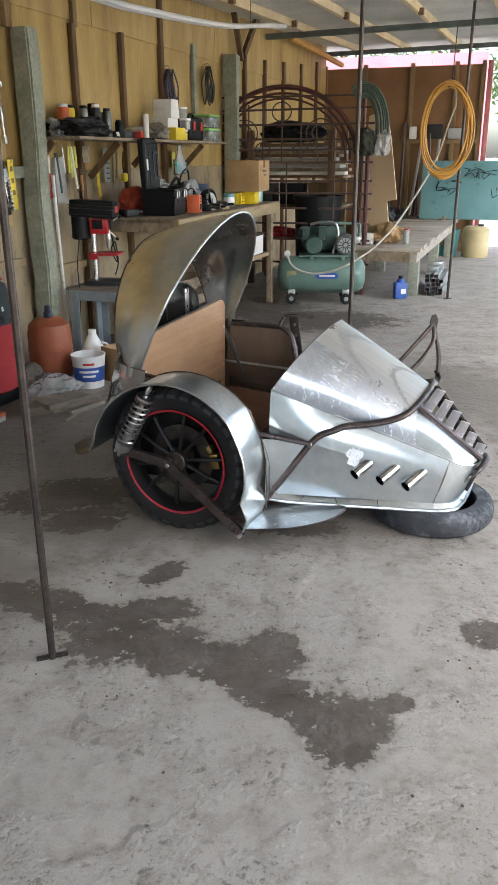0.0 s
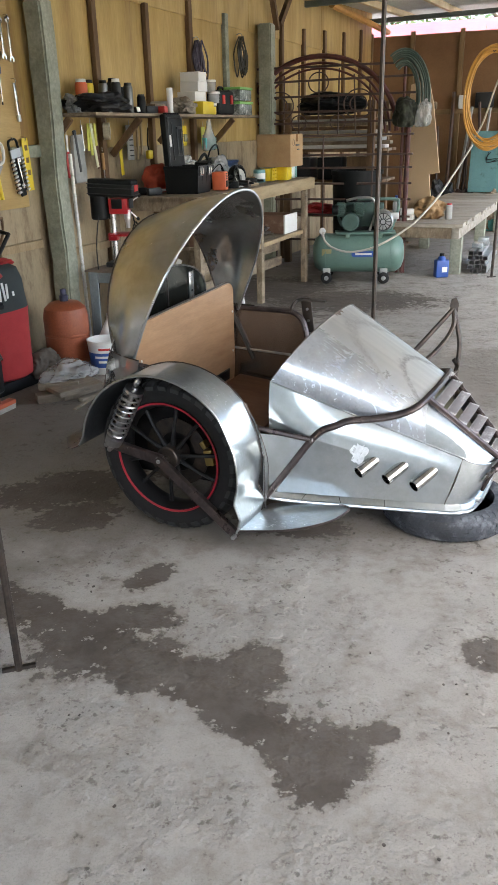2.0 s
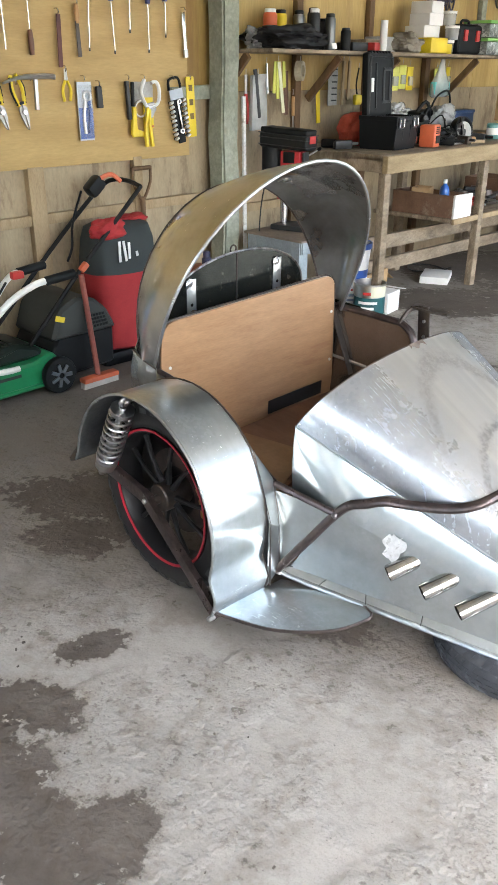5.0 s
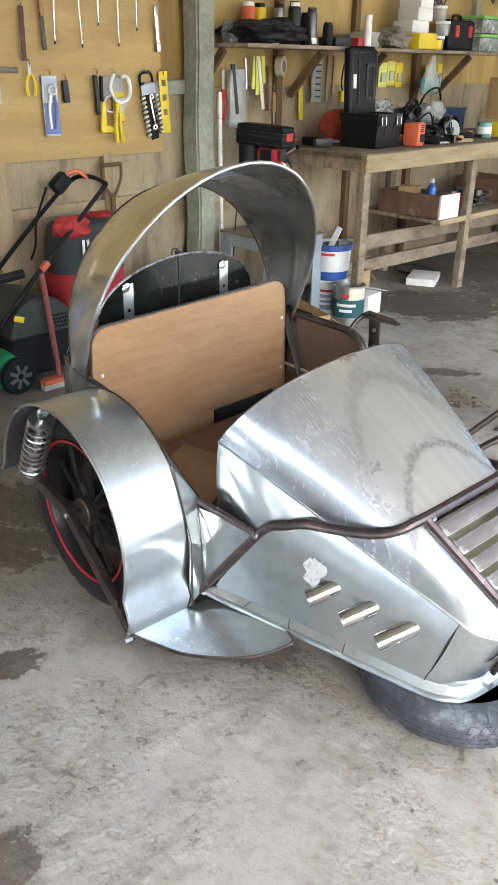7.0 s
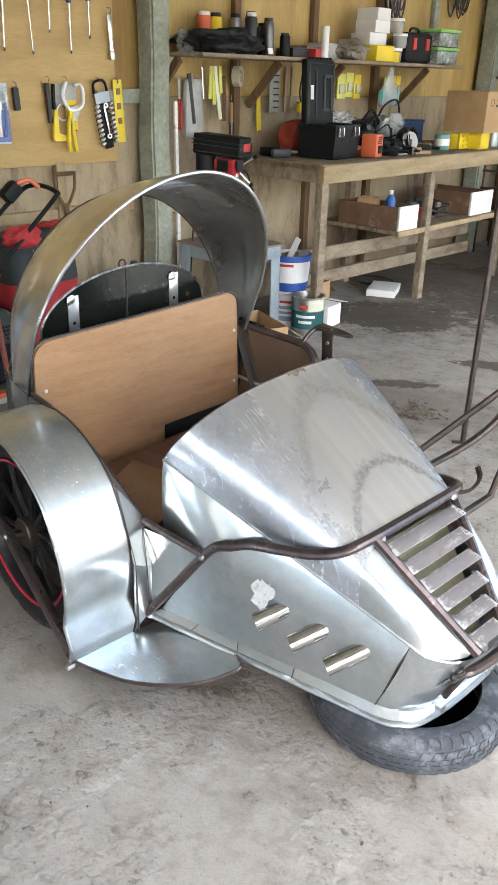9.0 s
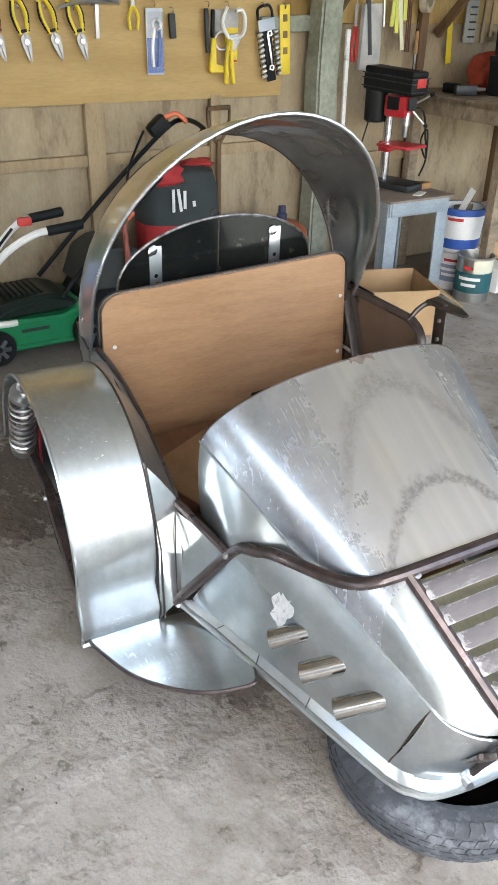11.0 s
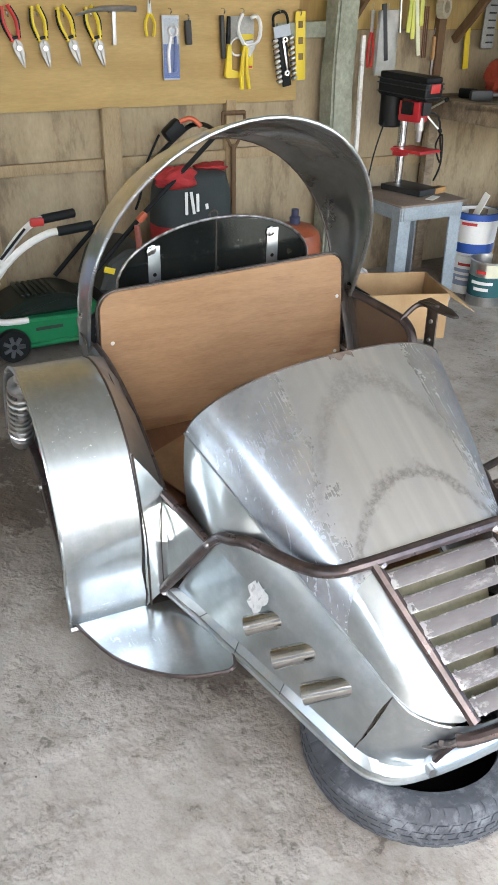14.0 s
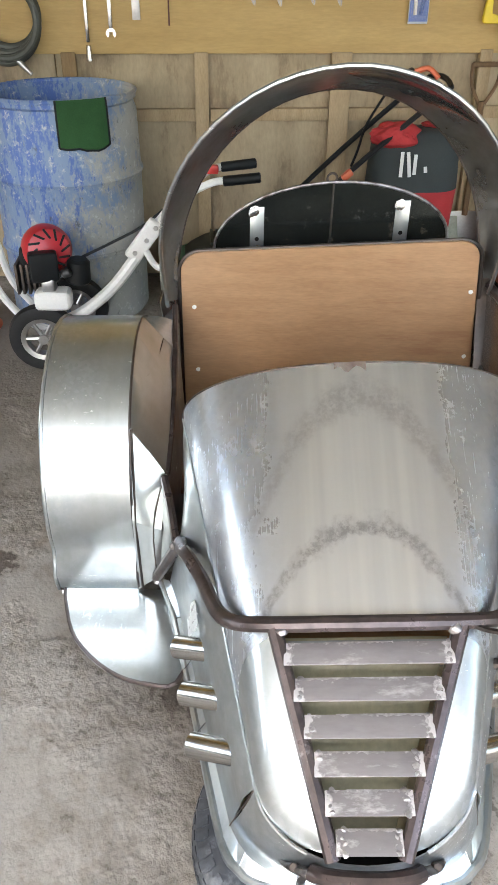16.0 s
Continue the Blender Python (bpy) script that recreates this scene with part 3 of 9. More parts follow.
# the board wall: sheets on studs
wall = thing("wall_west", WALL, "plywood sheet wall on timber studs, yellow above and greyed below", "wall", kind="structure")
for i, (u0, u1) in enumerate([(-5.2, -3.0), (-3.0, -1.78), (-1.78, -0.59), (-0.59, 0.6), (0.6, 2.02), (2.02, 3.42), (3.42, 4.3), (4.3, 5.6), (5.6, 7.0), (7.0, 8.5)]):
    part("lower_panel", box((0.012, u1 - u0 - 0.005, 1.27), (-0.006, (u0 + u1) / 2, 0.635), bev=0.002), PLY_LOW, wall, "greyed dirty plywood sheet")
for u0, u1 in [(-5.2, -3.4), (-3.4, -1.4), (-1.4, 0.6), (0.6, 1.31), (1.31, 2.0), (2.0, 2.72), (2.72, 3.43), (3.43, 4.2), (4.2, 5.0), (5.0, 5.75), (5.75, 6.5), (6.5, 7.3), (7.3, 8.5)]:
    part("upper_panel", box((0.012, u1 - u0 - 0.004, 0.97), (-0.006, (u0 + u1) / 2, 1.757), bev=0.002), PLY, wall, "yellow plywood sheet")
for u0, u1 in [(-5.2, -2.8), (-2.8, -0.4), (-0.4, 1.6), (1.6, 4.0), (4.0, 6.2), (6.2, 8.5)]:
    part("top_panel", box((0.012, u1 - u0 - 0.006, 0.75), (0.004, (u0 + u1) / 2, 2.615), (0, 0, 0), bev=0.002), PLY, wall, "stained plywood strip under the roof")
part("backing", box((0.03, 13.9, 3.1), (-0.04, 1.6, 1.5), bev=0), STUD, wall)
for u, w, z0, z1, mt in [(-2.4, .06, 0, 2.2, STUD), (-1.72, .06, 0, .96, STUD), (-1.175, .058, 0, .96, STUD_PALE), (-.585, .086, 0, .96, STUD_PALE), (0.03, .055, 0, .97, STUD_PALE), (1.3, .05, .0, 2.22, STUD_DARK),
                         (2.01, .05, .0, 2.25, STUD_DARK), (2.72, .06, .0, 2.75, STUD_DARK), (3.43, .07, 1.5, 2.33, POST), (4.85, .06, 0, 2.4, STUD_DARK), (5.55, .06, 0, 2.4, STUD_DARK), (6.3, .07, 0, 2.45, STUD_DARK),
                         (7.1, .07, 0, 2.5, STUD_DARK), (7.9, .07, 0, 2.6, STUD_DARK), (1.33, .05, 2.2, 2.9, STUD), (0.55, .06, 2.1, 2.8, STUD)]:
    part("stud", roughen(box((0.04, w, z1 - z0), (0.02, u, (z0 + z1) / 2), (0, 0, random.uniform(-1, 1)), bev=0.004), 0.002, 5, u), mt, wall)
for u0, u1, z in [(-2.4, -1.2, .715), (-1.14, -.63, .715), (-.54, 0.0, .715), (.06, .5, .72), (.7, 1.27, .62), (-5, -2.4, .715)]:
    part("batten", roughen(box((0.032, u1 - u0, .05), (0.016, (u0 + u1) / 2, z), bev=0.004), 0.002, 6, u0), STUD_PALE, wall)
part("batten", box((0.05, .3, .07), (0.03, .42, 1.27), (2, 0, 0), bev=0.005), POST, wall, "whitewashed batten")
for a, b in (((0.09, 4.62, 2.35), (0.09, 5.15, 2.85)), ((0.09, 4.55, 2.3), (0.09, 4.3, 2.8))):
    part("brace", tube([a, b], 0.035, 4), STUD_DARK, wall)

# posts
def post(name, m, w, d, h, seed, label):
    bm = bmesh.new()
    bmesh.ops.create_cube(bm, size=1)
    bmesh.ops.scale(bm, vec=(w, d, h), verts=bm.verts)
    bmesh.ops.translate(bm, vec=(0, 0, h / 2), verts=bm.verts)
    bmesh.ops.bevel(bm, geom=bm.edges[:], offset=0.012, segments=2, affect="EDGES")
    bmesh.ops.subdivide_edges(bm, edges=[e for e in bm.edges if e.calc_length() > 0.5], cuts=24)
    roughen(bm, 0.012, 2.5, seed)
    roughen(bm, 0.005, 14, seed)
    return solid(name, bm, POST, m, label, "post", "concrete posts", "structure")


post("concrete_post", WALL @ pose(0.10, 0.605, 0), 0.125, 0.125, 2.1, 1.0, "rough cast grey concrete post by the tool board")
post("concrete_post", WALL @ pose(0.11, 4.2, 0), 0.135, 0.135, 2.32, 5.0, "rough grey concrete post behind the iron bedstead")

# added screen behind the camera, unseen, keeping light off the near end
south = thing("wall_south", WALL, "unseen plywood screen added to hold back light at the near end", "wall", kind="structure")
for n0, n1 in ((-0.05, 1.1),):
    part("panel", box((n1 - n0 - 0.004, 0.012, 2.36), ((n0 + n1) / 2, -5.5, 1.18), bev=0.002), PLY_LOW, south)
# unseen walls added to the south; they block low sky in the metal's reflections
BLOCKER = material("unseen_wall_render", (0.34, 0.33, 0.30), (0.27, 0.26, 0.235), rough=0.85, scale=2.0, dirt=(0.14, 0.135, 0.11), dirt_at=0.62)
solid("wall_yard", box((3.6, 0.15, 1.0), (3.0, -6.6, 0.5), bev=0.01), BLOCKER, WALL, "unseen low grey wall added to block low sky light", "wall", kind="structure")
solid("wall_yard_high", box((5.2, 0.15, 2.7), (7.4, -6.6, 1.35), bev=0.01), BLOCKER, WALL, "unseen high grey wall added to block low sky light", "wall", kind="structure")

# tool board
solid("tool_board", box((0.018, 3.9, 1.16), (0.026, -1.55, 1.535), bev=0.003), BOARD, WALL, "yellow-brown fibreboard panel screwed to the wall for hanging tools", "tool board", kind="structure")

# the far end wall, low under the roof, and what stands beyond it
ENDWALL = material("orange_brown_board", (0.27, 0.15, 0.068), (0.21, 0.11, 0.048), rough=0.75, scale=1.6)
end = thing("wall_north", WALL, "orange-brown board wall closing the far end", "wall", kind="structure")
for n0, n1 in ((-0.05, 0.62), (0.62, 1.3), (1.3, 1.9), (1.9, 2.28)):
    part("panel", box((n1 - n0 - .004, 0.02, 2.56), ((n0 + n1) / 2, 8.56, 1.28), bev=0.002), ENDWALL, end)
for n in (0.0, 0.6, 1.28, 1.9, 2.27):
    part("stud", box((0.06, 0.05, 2.6), (n, 8.52, 1.3), bev=0.004), STUD, end)
for z in (1.55,):
    part("rail", box((2.2, 0.06, 0.06), (1.15, 8.51, z), bev=0.004), STUD, end)
PINK = material("pink_painted_masonry", (0.62, 0.20, 0.23), (0.55, 0.16, 0.19), rough=0.85, scale=1.2)
solid("neighbour_wall", box((8.0, 0.2, 3.2), (-1.95, 12.6, 1.54), bev=0.01), PINK, WALL, "pink painted wall of the next plot", "wall", kind="structure")
RED = material("red_painted_post", (0.55, 0.20, 0.19), (0.45, 0.14, 0.13), rough=0.6, scale=5)
solid("red_corner_post", box((0.07, 0.07, 2.6), (2.36, 8.5, 1.3), bev=0.006), RED, WALL, "red painted post at the far corner", "post", kind="structure")

# roof: corrugated sheet on purlins and two cross beams
def roof_z(u):
    return 2.86 - 0.035 * (8.3 - u)


rows = []
steps = 840
for k in range(steps + 1):
    u = -7.0 + k * 16.3 / steps
    z = roof_z(u) + 0.016 * math.sin(k * math.pi / 2)
    rows.append([(-0.35, u, z), (2.3, u, z + 0.03), (5.5, u, z + 0.06)])
roof = thing("ceiling", WALL, "underside of a corrugated steel roof on sawn timber purlins", "roof", kind="structure")
part("roof_sheet", sheet(rows, 0.0), ROOFSHEET, roof, angle=60)
for n in (0.35, 1.02, 1.75, 2.5, 3.3, 4.1, 4.9):
    part("purlin", box((0.05, 16.1, 0.075), (n + 0.12, 1.1, roof_z(1.1) - 0.055 + 0.01 * n), (math.degrees(math.atan(0.035)), 0, 0), bev=0.004), ROOFWOOD, roof)
for u, mt in ((5.55, GREENBEAM), (8.3, GREENBEAM), (1.2, GREENBEAM), (-3.1, GREENBEAM)):
    part("beam", box((5.2, 0.06, 0.06), (2.3, u, roof_z(u) - 0.125 + 0.03), (0, -0.5, -2), bev=0.006), mt, roof)
for n, u in ((0.62, 5.0), (1.27, 4.6), (2.0, 4.6), (0.62, 3.1), (1.27, 2.8)):
    part("cleat", box((0.05, 0.06, 0.06), (n - .09, u, roof_z(u) - 0.07), bev=0.004), STUD_DARK, roof)

# thin steel props that stand from floor to beam
def prop_rod(x, y, r, h, lean, label):
    bm = tube([(0, 0, 0), (lean[0] * .5, lean[1] * .5, h / 2), (lean[0], lean[1], h)], r, 8)
    rod = thing("steel_prop", pose(x, y, 0), label, "steel rod", "steel props")
    part("rod", bm, DARKSTEEL, rod)
    part("foot", box((0.09, 0.014, 0.01), (0, 0, 0.006), (0, 0, 20), bev=0.002), DARKSTEEL, rod)


prop_rod(-0.572, 1.933, 0.011, 2.38, (-0.01, 0.0), "thin rusty steel rod standing from stained floor to roof")
prop_rod(0.585, 4.50, 0.012, 2.46, (0.0, 0.0), "thin dark steel rod standing behind the sidecar")
prop_rod(2.005, 7.952, 0.014, 2.66, (0.03, 0.0), "thin dark steel rod beside the hanging hose coil")

# ---------------------------------------------------------------- the sidecar
car = thing("sidecar", CAR, "home-built motorcycle sidecar of bare galvanised sheet, unfinished, propped on a tyre", "sidecar")


def mirror(p):
    return (p[0], -p[1], p[2])


def lerp(a, b, t):
    return Vector(a) * (1 - t) + Vector(b) * t


# wheel, its axle across y, in the frame of the car
HUB = Vector((0.0, 0.045, 0.283))
wheel = thing("wheel", pose(*HUB, 90, 0, 0))
wheel.parent = car
wheel.matrix_basis = pose(*HUB, 90, 0, 0)
prof = [(0.204, -0.037), (0.220, -0.043), (0.245, -0.047), (0.262, -0.044), (0.273, -0.034), (0.280, -0.018), (0.2815, 0.0), (0.280, 0.018), (0.273, 0.034), (0.262, 0.044), (0.245, 0.047), (0.220, 0.043), (0.204, 0.037)]
part("tyre", lathe(prof, seg=72), RUBBER, wheel)
bm = bmesh.new()
for k in range(32):
    for s_ in (-1, 1):
        rows = []
        for r, z, lead in ((0.2845, 0.003, 0.0), (0.2835, 0.017, 0.035), (0.2775, 0.033, 0.075), (0.2655, 0.0455, 0.10), (0.252, 0.0478, 0.09)):
            a = 2 * math.pi * (k + 0.25 * s_) / 32 + lead
            rows.append([(r * math.cos(a + w), r * math.sin(a + w), z * s_) for w in (0.0, 0.06, 0.125)])
        sheet(rows, 0.003, bm)
bmesh.ops.recalc_face_normals(bm, faces=bm.faces)
part("tread_block", bm, TREAD, wheel)
bm = lathe([(0.187, -0.03), (0.203, -0.038), (0.208, -0.041), (0.208, -0.034), (0.196, -0.02), (0.187, -0.012), (0.185, 0.012), (0.196, 0.02), (0.208, 0.034), (0.208, 0.044), (0.197, 0.042), (0.183, 0.012), (0.181, -0.012)], seg=64, closed=True)
part("rim", bm, BLACKPAINT, wheel, "black cast rim")
part("rim_stripe", lathe([(0.2000, 0.0430), (0.2065, 0.0445), (0.2075, 0.0463), (0.2065, 0.0475), (0.2000, 0.0455)], seg=72, closed=True), REDLINE, wheel, "red line round the rim")
for k in range(10):
    a = 2 * math.pi * (k + 0.3 + (0.08 if k % 2 else -0.08)) / 10
    p, q = Vector((0.040 * math.cos(a), 0.040 * math.sin(a), 0.012)), Vector((0.188 * math.cos(a), 0.188 * math.sin(a), 0.008))
    part("spoke", tube([p, lerp(p, q, .5) + Vector((0, 0, 0.006)), q], [0.010, 0.0065, 0.0085], 6), BLACKPAINT, wheel)
bm = cyl((0, 0, -0.05), (0, 0, 0.045), 0.042, seg=24, bev=0.004)
cyl((0, 0, 0.045), (0, 0, 0.065), 0.014, seg=12, bm=bm)
part("hub", bm, DARKSTEEL, wheel)
bm = lathe([(0.075, -0.03), (0.128, -0.03), (0.128, -0.026), (0.075, -0.026)], seg=40, closed=True)
part("brake_disc", bm, DARKSTEEL, wheel)
bm = box((0.036, 0.060, 0.034), (0.143, 0.006, -0.016), (0, 0, 10), bev=0.008, seg=2)
box((0.020, 0.030, 0.030), (0.122, 0.050, -0.016), (0, 0, 35), bev=0.006, bm=bm)
part("brake_caliper", bm, metal("gold_caliper", (0.55, 0.42, 0.16), 0.35), wheel)

# mudguard
FR = 0.312


def guard_point(a, y, r=FR):
    return Vector((r * math.cos(radians(a)), y, HUB.z + r * math.sin(radians(a))))


arc = [-18, -8, 4, 16, 28, 40, 52, 64, 76, 88, 100, 112, 124, 136, 148, 160, 170]
outer_y, inner_y = -0.062, 0.125
low = [Vector((0.302, 0, 0.078)), Vector((0.318, 0, 0.13))]
rows = []
for y in [outer_y, outer_y + 0.005, 0.0, 0.06, 0.10, inner_y]:
    row = []
    for p in low:
        row.append((p.x + (y - outer_y) * 0.02, y, p.z))
    for a in arc:
        r = FR + (0.008 if a > 30 else 0.0)
        g = guard_point(a, y, r)
        row.append(g)
    row.append((-0.335, y, 0.305))
    rows.append(row)
part("mudguard", sheet(rows, 0.0025), GALV, car, angle=50)
edge = [(r[0], outer_y, r[2]) for r in rows[0]]
part("mudguard_edge", tube(spline(edge, 2), 0.0045, 6), GALV_DULL, car)
part("mudguard_edge", tube(spline([(p[0], inner_y, p[2]) for p in rows[-1][:16]], 2), 0.003, 6), DARKSTEEL, car, "dark welded seam")
part("mudguard_seam", tube([(0.305, outer_y + 0.004, 0.081), (0.306, 0.03, 0.081), (0.309, inner_y, 0.081)], 0.003, 5), DARKSTEEL, car, "dark welded seam")
# rear lip of the mudguard
part("mudguard_lip", sheet([[(-0.335, outer_y, 0.305), (-0.335, 0.03, 0.305), (-0.335, inner_y, 0.305)], [(-0.37, outer_y, 0.288), (-0.42, 0.03, 0.284), (-0.44, inner_y, 0.29)], [(-0.40, -0.05, 0.283), (-0.47, 0.03, 0.281), (-0.46, inner_y, 0.29)]], 0.003), TUBE, car)
# inner side of the wheel arch down to the floor of the car
rows = [[guard_point(a, inner_y, FR + 0.006) for a in range(-10, 171, 12)], [(guard_point(a, inner_y, FR + 0.006).x, inner_y + 0.004, 0.16) for a in range(-10, 171, 12)]]
part("arch_side", sheet(rows, 0.002), BLACKPAINT, car, "black undersealed inner arch")

# strut with spring
def strut(a, b):
    a, b = Vector(a), Vector(b)
    st = thing("shock_absorber")
    st.parent = car
    st.matrix_basis = Matrix.Translation(a) @ (b - a).to_track_quat("Z", "Y").to_matrix().to_4x4()
    h = (b - a).length
    part("damper", lathe([(0, 0.02), (0.010, 0.02), (0.010, h * .5), (0.017, h * .5), (0.017, h - 0.03), (0, h - 0.03)], seg=16), STEEL, st)
    coil = [(0.0325 * math.cos(2 * math.pi * k / 16), 0.0325 * math.sin(2 * math.pi * k / 16), 0.045 + (h - 0.10) * k / (16 * 8.5)) for k in range(int(16 * 8.5) + 1)]
    part("spring", tube(coil, 0.0042, 6), SPRINGGREY, st, "pale grey coil spring")
    for z in (0.0, h):
        part("eye", torus(0.012, 0.007, (0, 0, z), (0, 90, 90), 20, 8), STEEL, st)
    part("cap", lathe([(0, 0.028), (0.034, 0.028), (0.034, 0.04), (0.014, 0.05)], seg=20), SPRINGGREY, st)
    part("cap", lathe([(0.012, h - 0.06), (0.033, h - 0.05), (0.030, h - 0.02), (0.014, h - 0.005)], seg=20), SPRINGGREY, st)
    return st


strut((-0.07, -0.045, 0.57), (-0.205, -0.045, 0.312))
# swing arm over the wheel's outer side
bm = bmesh.new()
a, b, c = Vector((-0.225, -0.035, 0.318)), Vector((-0.01, -0.030, 0.285)), Vector((0.285, -0.045, 0.055))
for p, q in ((a, b), (b, c)):
    d = (q - p)
    ang = math.degrees(math.atan2(d.z, d.x))
    box((d.length + 0.02, 0.006, 0.034), (p + q) / 2, (0, -ang, 0), bev=0.002, bm=bm)
    box((d.length + 0.02, 0.02, 0.005), (p + q) / 2 + Vector((0, 0.008, 0.016)), (0, -ang, 0), bev=0.002, bm=bm)
part("swing_arm", bm, TUBE, car, "brown primed flat-bar swing arm")
for p in (a, b, c):
    part("bolt", cyl(p + Vector((0, -0.016, 0)), p + Vector((0, 0.02, 0)), 0.008, seg=6, bev=0.001), STEEL, car)

# ---- the tub, in its own leaning frame
CREASE = [Vector((0.306, -0.326, 0.55)), Vector((0.52, -0.272, 0.470)), Vector((0.76, -0.212, 0.380)), Vector((0.965, -0.160, 0.302))]
FOLD = [Vector((0.328, -0.372, 0.15)), Vector((0.443, -0.312, 0.147)), Vector((0.70, -0.253, 0.143)), Vector((0.923, -0.200, 0.139))]


def crease(t):
    t = max(0, min(1, t)) * 3
    i = min(2, int(t))
    return lerp(CREASE[i], CREASE[i + 1], t - i)


def tub_part(name, bm, mt, label="", angle=35):
    bmesh.ops.transform(bm, matrix=TUB, verts=bm.verts)
    return part(name, bm, mt, car, label, angle=angle)


def both(make):
    """The same plate on the two sides of the tub."""
    for s in (1, -1):
        make(lambda p: Vector((p[0], s * p[1], p[2])), s)


JOINT, CORNER = Vector((0.467, -0.325, 0.362)), Vector((0.30, -0.322, 0.35))


def side_panels(f, s):
    # upper flank under the cowl
    rows = []
    for k in range(9):
        t = k / 8
        top = crease(t)
        if t <= 0.25:
            bot = lerp(CORNER, JOINT, t / 0.25)
        else:
            x = JOINT.x + (0.945 - JOINT.x) * (t - 0.25) / 0.75
            bot = Vector((x, -0.325 + 0.14 * (t - 0.25) / 0.75, 0.362 - 0.14 * (t - 0.25) / 0.75))
        rows.append([f(lerp(bot, top, j / 4) + Vector((0, -0.006 * math.sin(math.pi * j / 4), 0))) for j in range(5)])
    tub_part("flank", sheet(rows, 0.002), GALV, "", 40)
    # lower flank down to the fold
    rows = []
    for k in range(9):
        t = k / 8
        x = JOINT.x + (0.945 - JOINT.x) * t
        top = Vector((x, -0.325 + 0.14 * t, 0.362 - 0.14 * t))
        bot = lerp(Vector((0.34, -0.362, 0.15)), FOLD[3], t) if k else Vector((0.345, -0.365, 0.15))
        rows.append([f(lerp(bot, top, j / 4)) for j in range(5)])
    tub_part("flank", sheet(rows, 0.002), GALV, "", 40)
    # ledge between fold and bottom rail
    rail_low = [Vector((0.325, -0.392, 0.140)), Vector((0.42, -0.352, 0.122)), Vector((0.70, -0.276, 0.118)), Vector((0.935, -0.214, 0.116)), Vector((0.984, -0.185, 0.116))]
    rows = [[f(p) for p in (Vector((0.345, -0.366, 0.152)), FOLD[1], FOLD[2], FOLD[3], Vector((0.965, -0.172, 0.142)))], [f(p) for p in rail_low]]
    tub_part("sill_plate", sheet(rows, 0.002), GALV_DULL)
    for x0, y0, x1, y1 in ((0.452, -0.310, 0.437, -0.346), (0.56, -0.288, 0.58, -0.31), (0.72, -0.25, 0.73, -0.27)):
        tub_part("cut_mark", tube([f((x0, y0, 0.1475)), f(((x0 + x1) / 2, (y0 + y1) / 2, 0.136)), f((x1, y1, 0.124))], 0.0012, 5), BLACKPAINT)
    tub_part("scribed_line", tube([f(p + Vector((0, -0.0015, 0.0015))) for p in spline([(0.345, -0.366, 0.152), FOLD[1], FOLD[2], (0.84, -0.220, 0.141)], 4)], 0.0013, 5), BLACKPAINT)
    # nose cheek, bent round to the front
    rows = []
    tops = spline([CREASE[3], (1.0, -0.142, 0.284), (1.035, -0.10, 0.268), (1.055, -0.05, 0.262), (1.06, 0, 0.26)], 3)
    bots = spline([FOLD[3], (0.965, -0.175, 0.134), (0.995, -0.13, 0.128), (1.005, -0.07, 0.125), (1.01, 0.0, 0.125)], 3)
    for a, b in zip(tops, bots):
        rows.append([f(lerp(b, a, j / 4) + Vector((0.006 * math.sin(math.pi * j / 4), 0, 0))) for j in range(5)])
    tub_part("nose_cheek", sheet(rows[:8], 0.002), GALV, "", 50)
    tub_part("nose_front", sheet(rows[7:], 0.002), GALV, "", 50)
    tub_part("seam", tube([f(CREASE[3]), f(lerp(CREASE[3], FOLD[3], .5)), f(FOLD[3])], 0.0018, 5), DARKSTEEL, "dark unwelded seam")
    tub_part("crease_bead", tube([f(p + Vector((0, -0.001, 0.001))) for p in spline([crease(k / 8) for k in range(9)] + tops[1:8], 2)], 0.0032, 6), GALV)
    low = spline([(0.984, -0.188, 0.114), (1.006, -0.15, 0.112), (1.018, -0.08, 0.112), (1.021, 0.0, 0.112)], 4)
    tub_part("sill_rail", tube([f(p) for p in spline(rail_low, 4) + low[2:]], 0.0075, 8), GALV)
    tub_part("nose_sill", sheet([[f(p + Vector((-0.002, 0, 0.002))) for p in bots], [f(p) for p in spline([(0.935, -0.214, 0.116), (0.99, -0.182, 0.114), (1.012, -0.13, 0.112), (1.02, -0.07, 0.112), (1.022, 0.0, 0.112)], 3)]], 0.002), GALV, "", 50)
    tub_part("bolt", cyl(f((1.003, -0.085, 0.118)), f((1.025, -0.087, 0.122)), 0.009, seg=10), STEEL)


both(side_panels)

# cowl: a half cone from the arched rear rim down to the grille
RIM_TOP, BAR_TOP = Vector((0.43, 0, 0.728)), Vector((0.825, 0, 0.492))


def cowl_point(t, s):
    """t runs from the rim to the bar, s from -1 to 1 across."""
    e = crease(0.80 * t)
    top = lerp(RIM_TOP, BAR_TOP, t)
    p = 2.25 + 1.05 * t
    a = abs(s)
    ang = a * math.pi / 2
    cy, cz = abs(math.sin(ang)) ** (2 / p), abs(math.cos(ang)) ** (2 / p)
    y = -e.y * cy * (1 if s >= 0 else -1)
    z = e.z + (top.z - e.z) * cz
    x = e.x + (top.x - e.x) * cz
    return Vector((x, y, z))


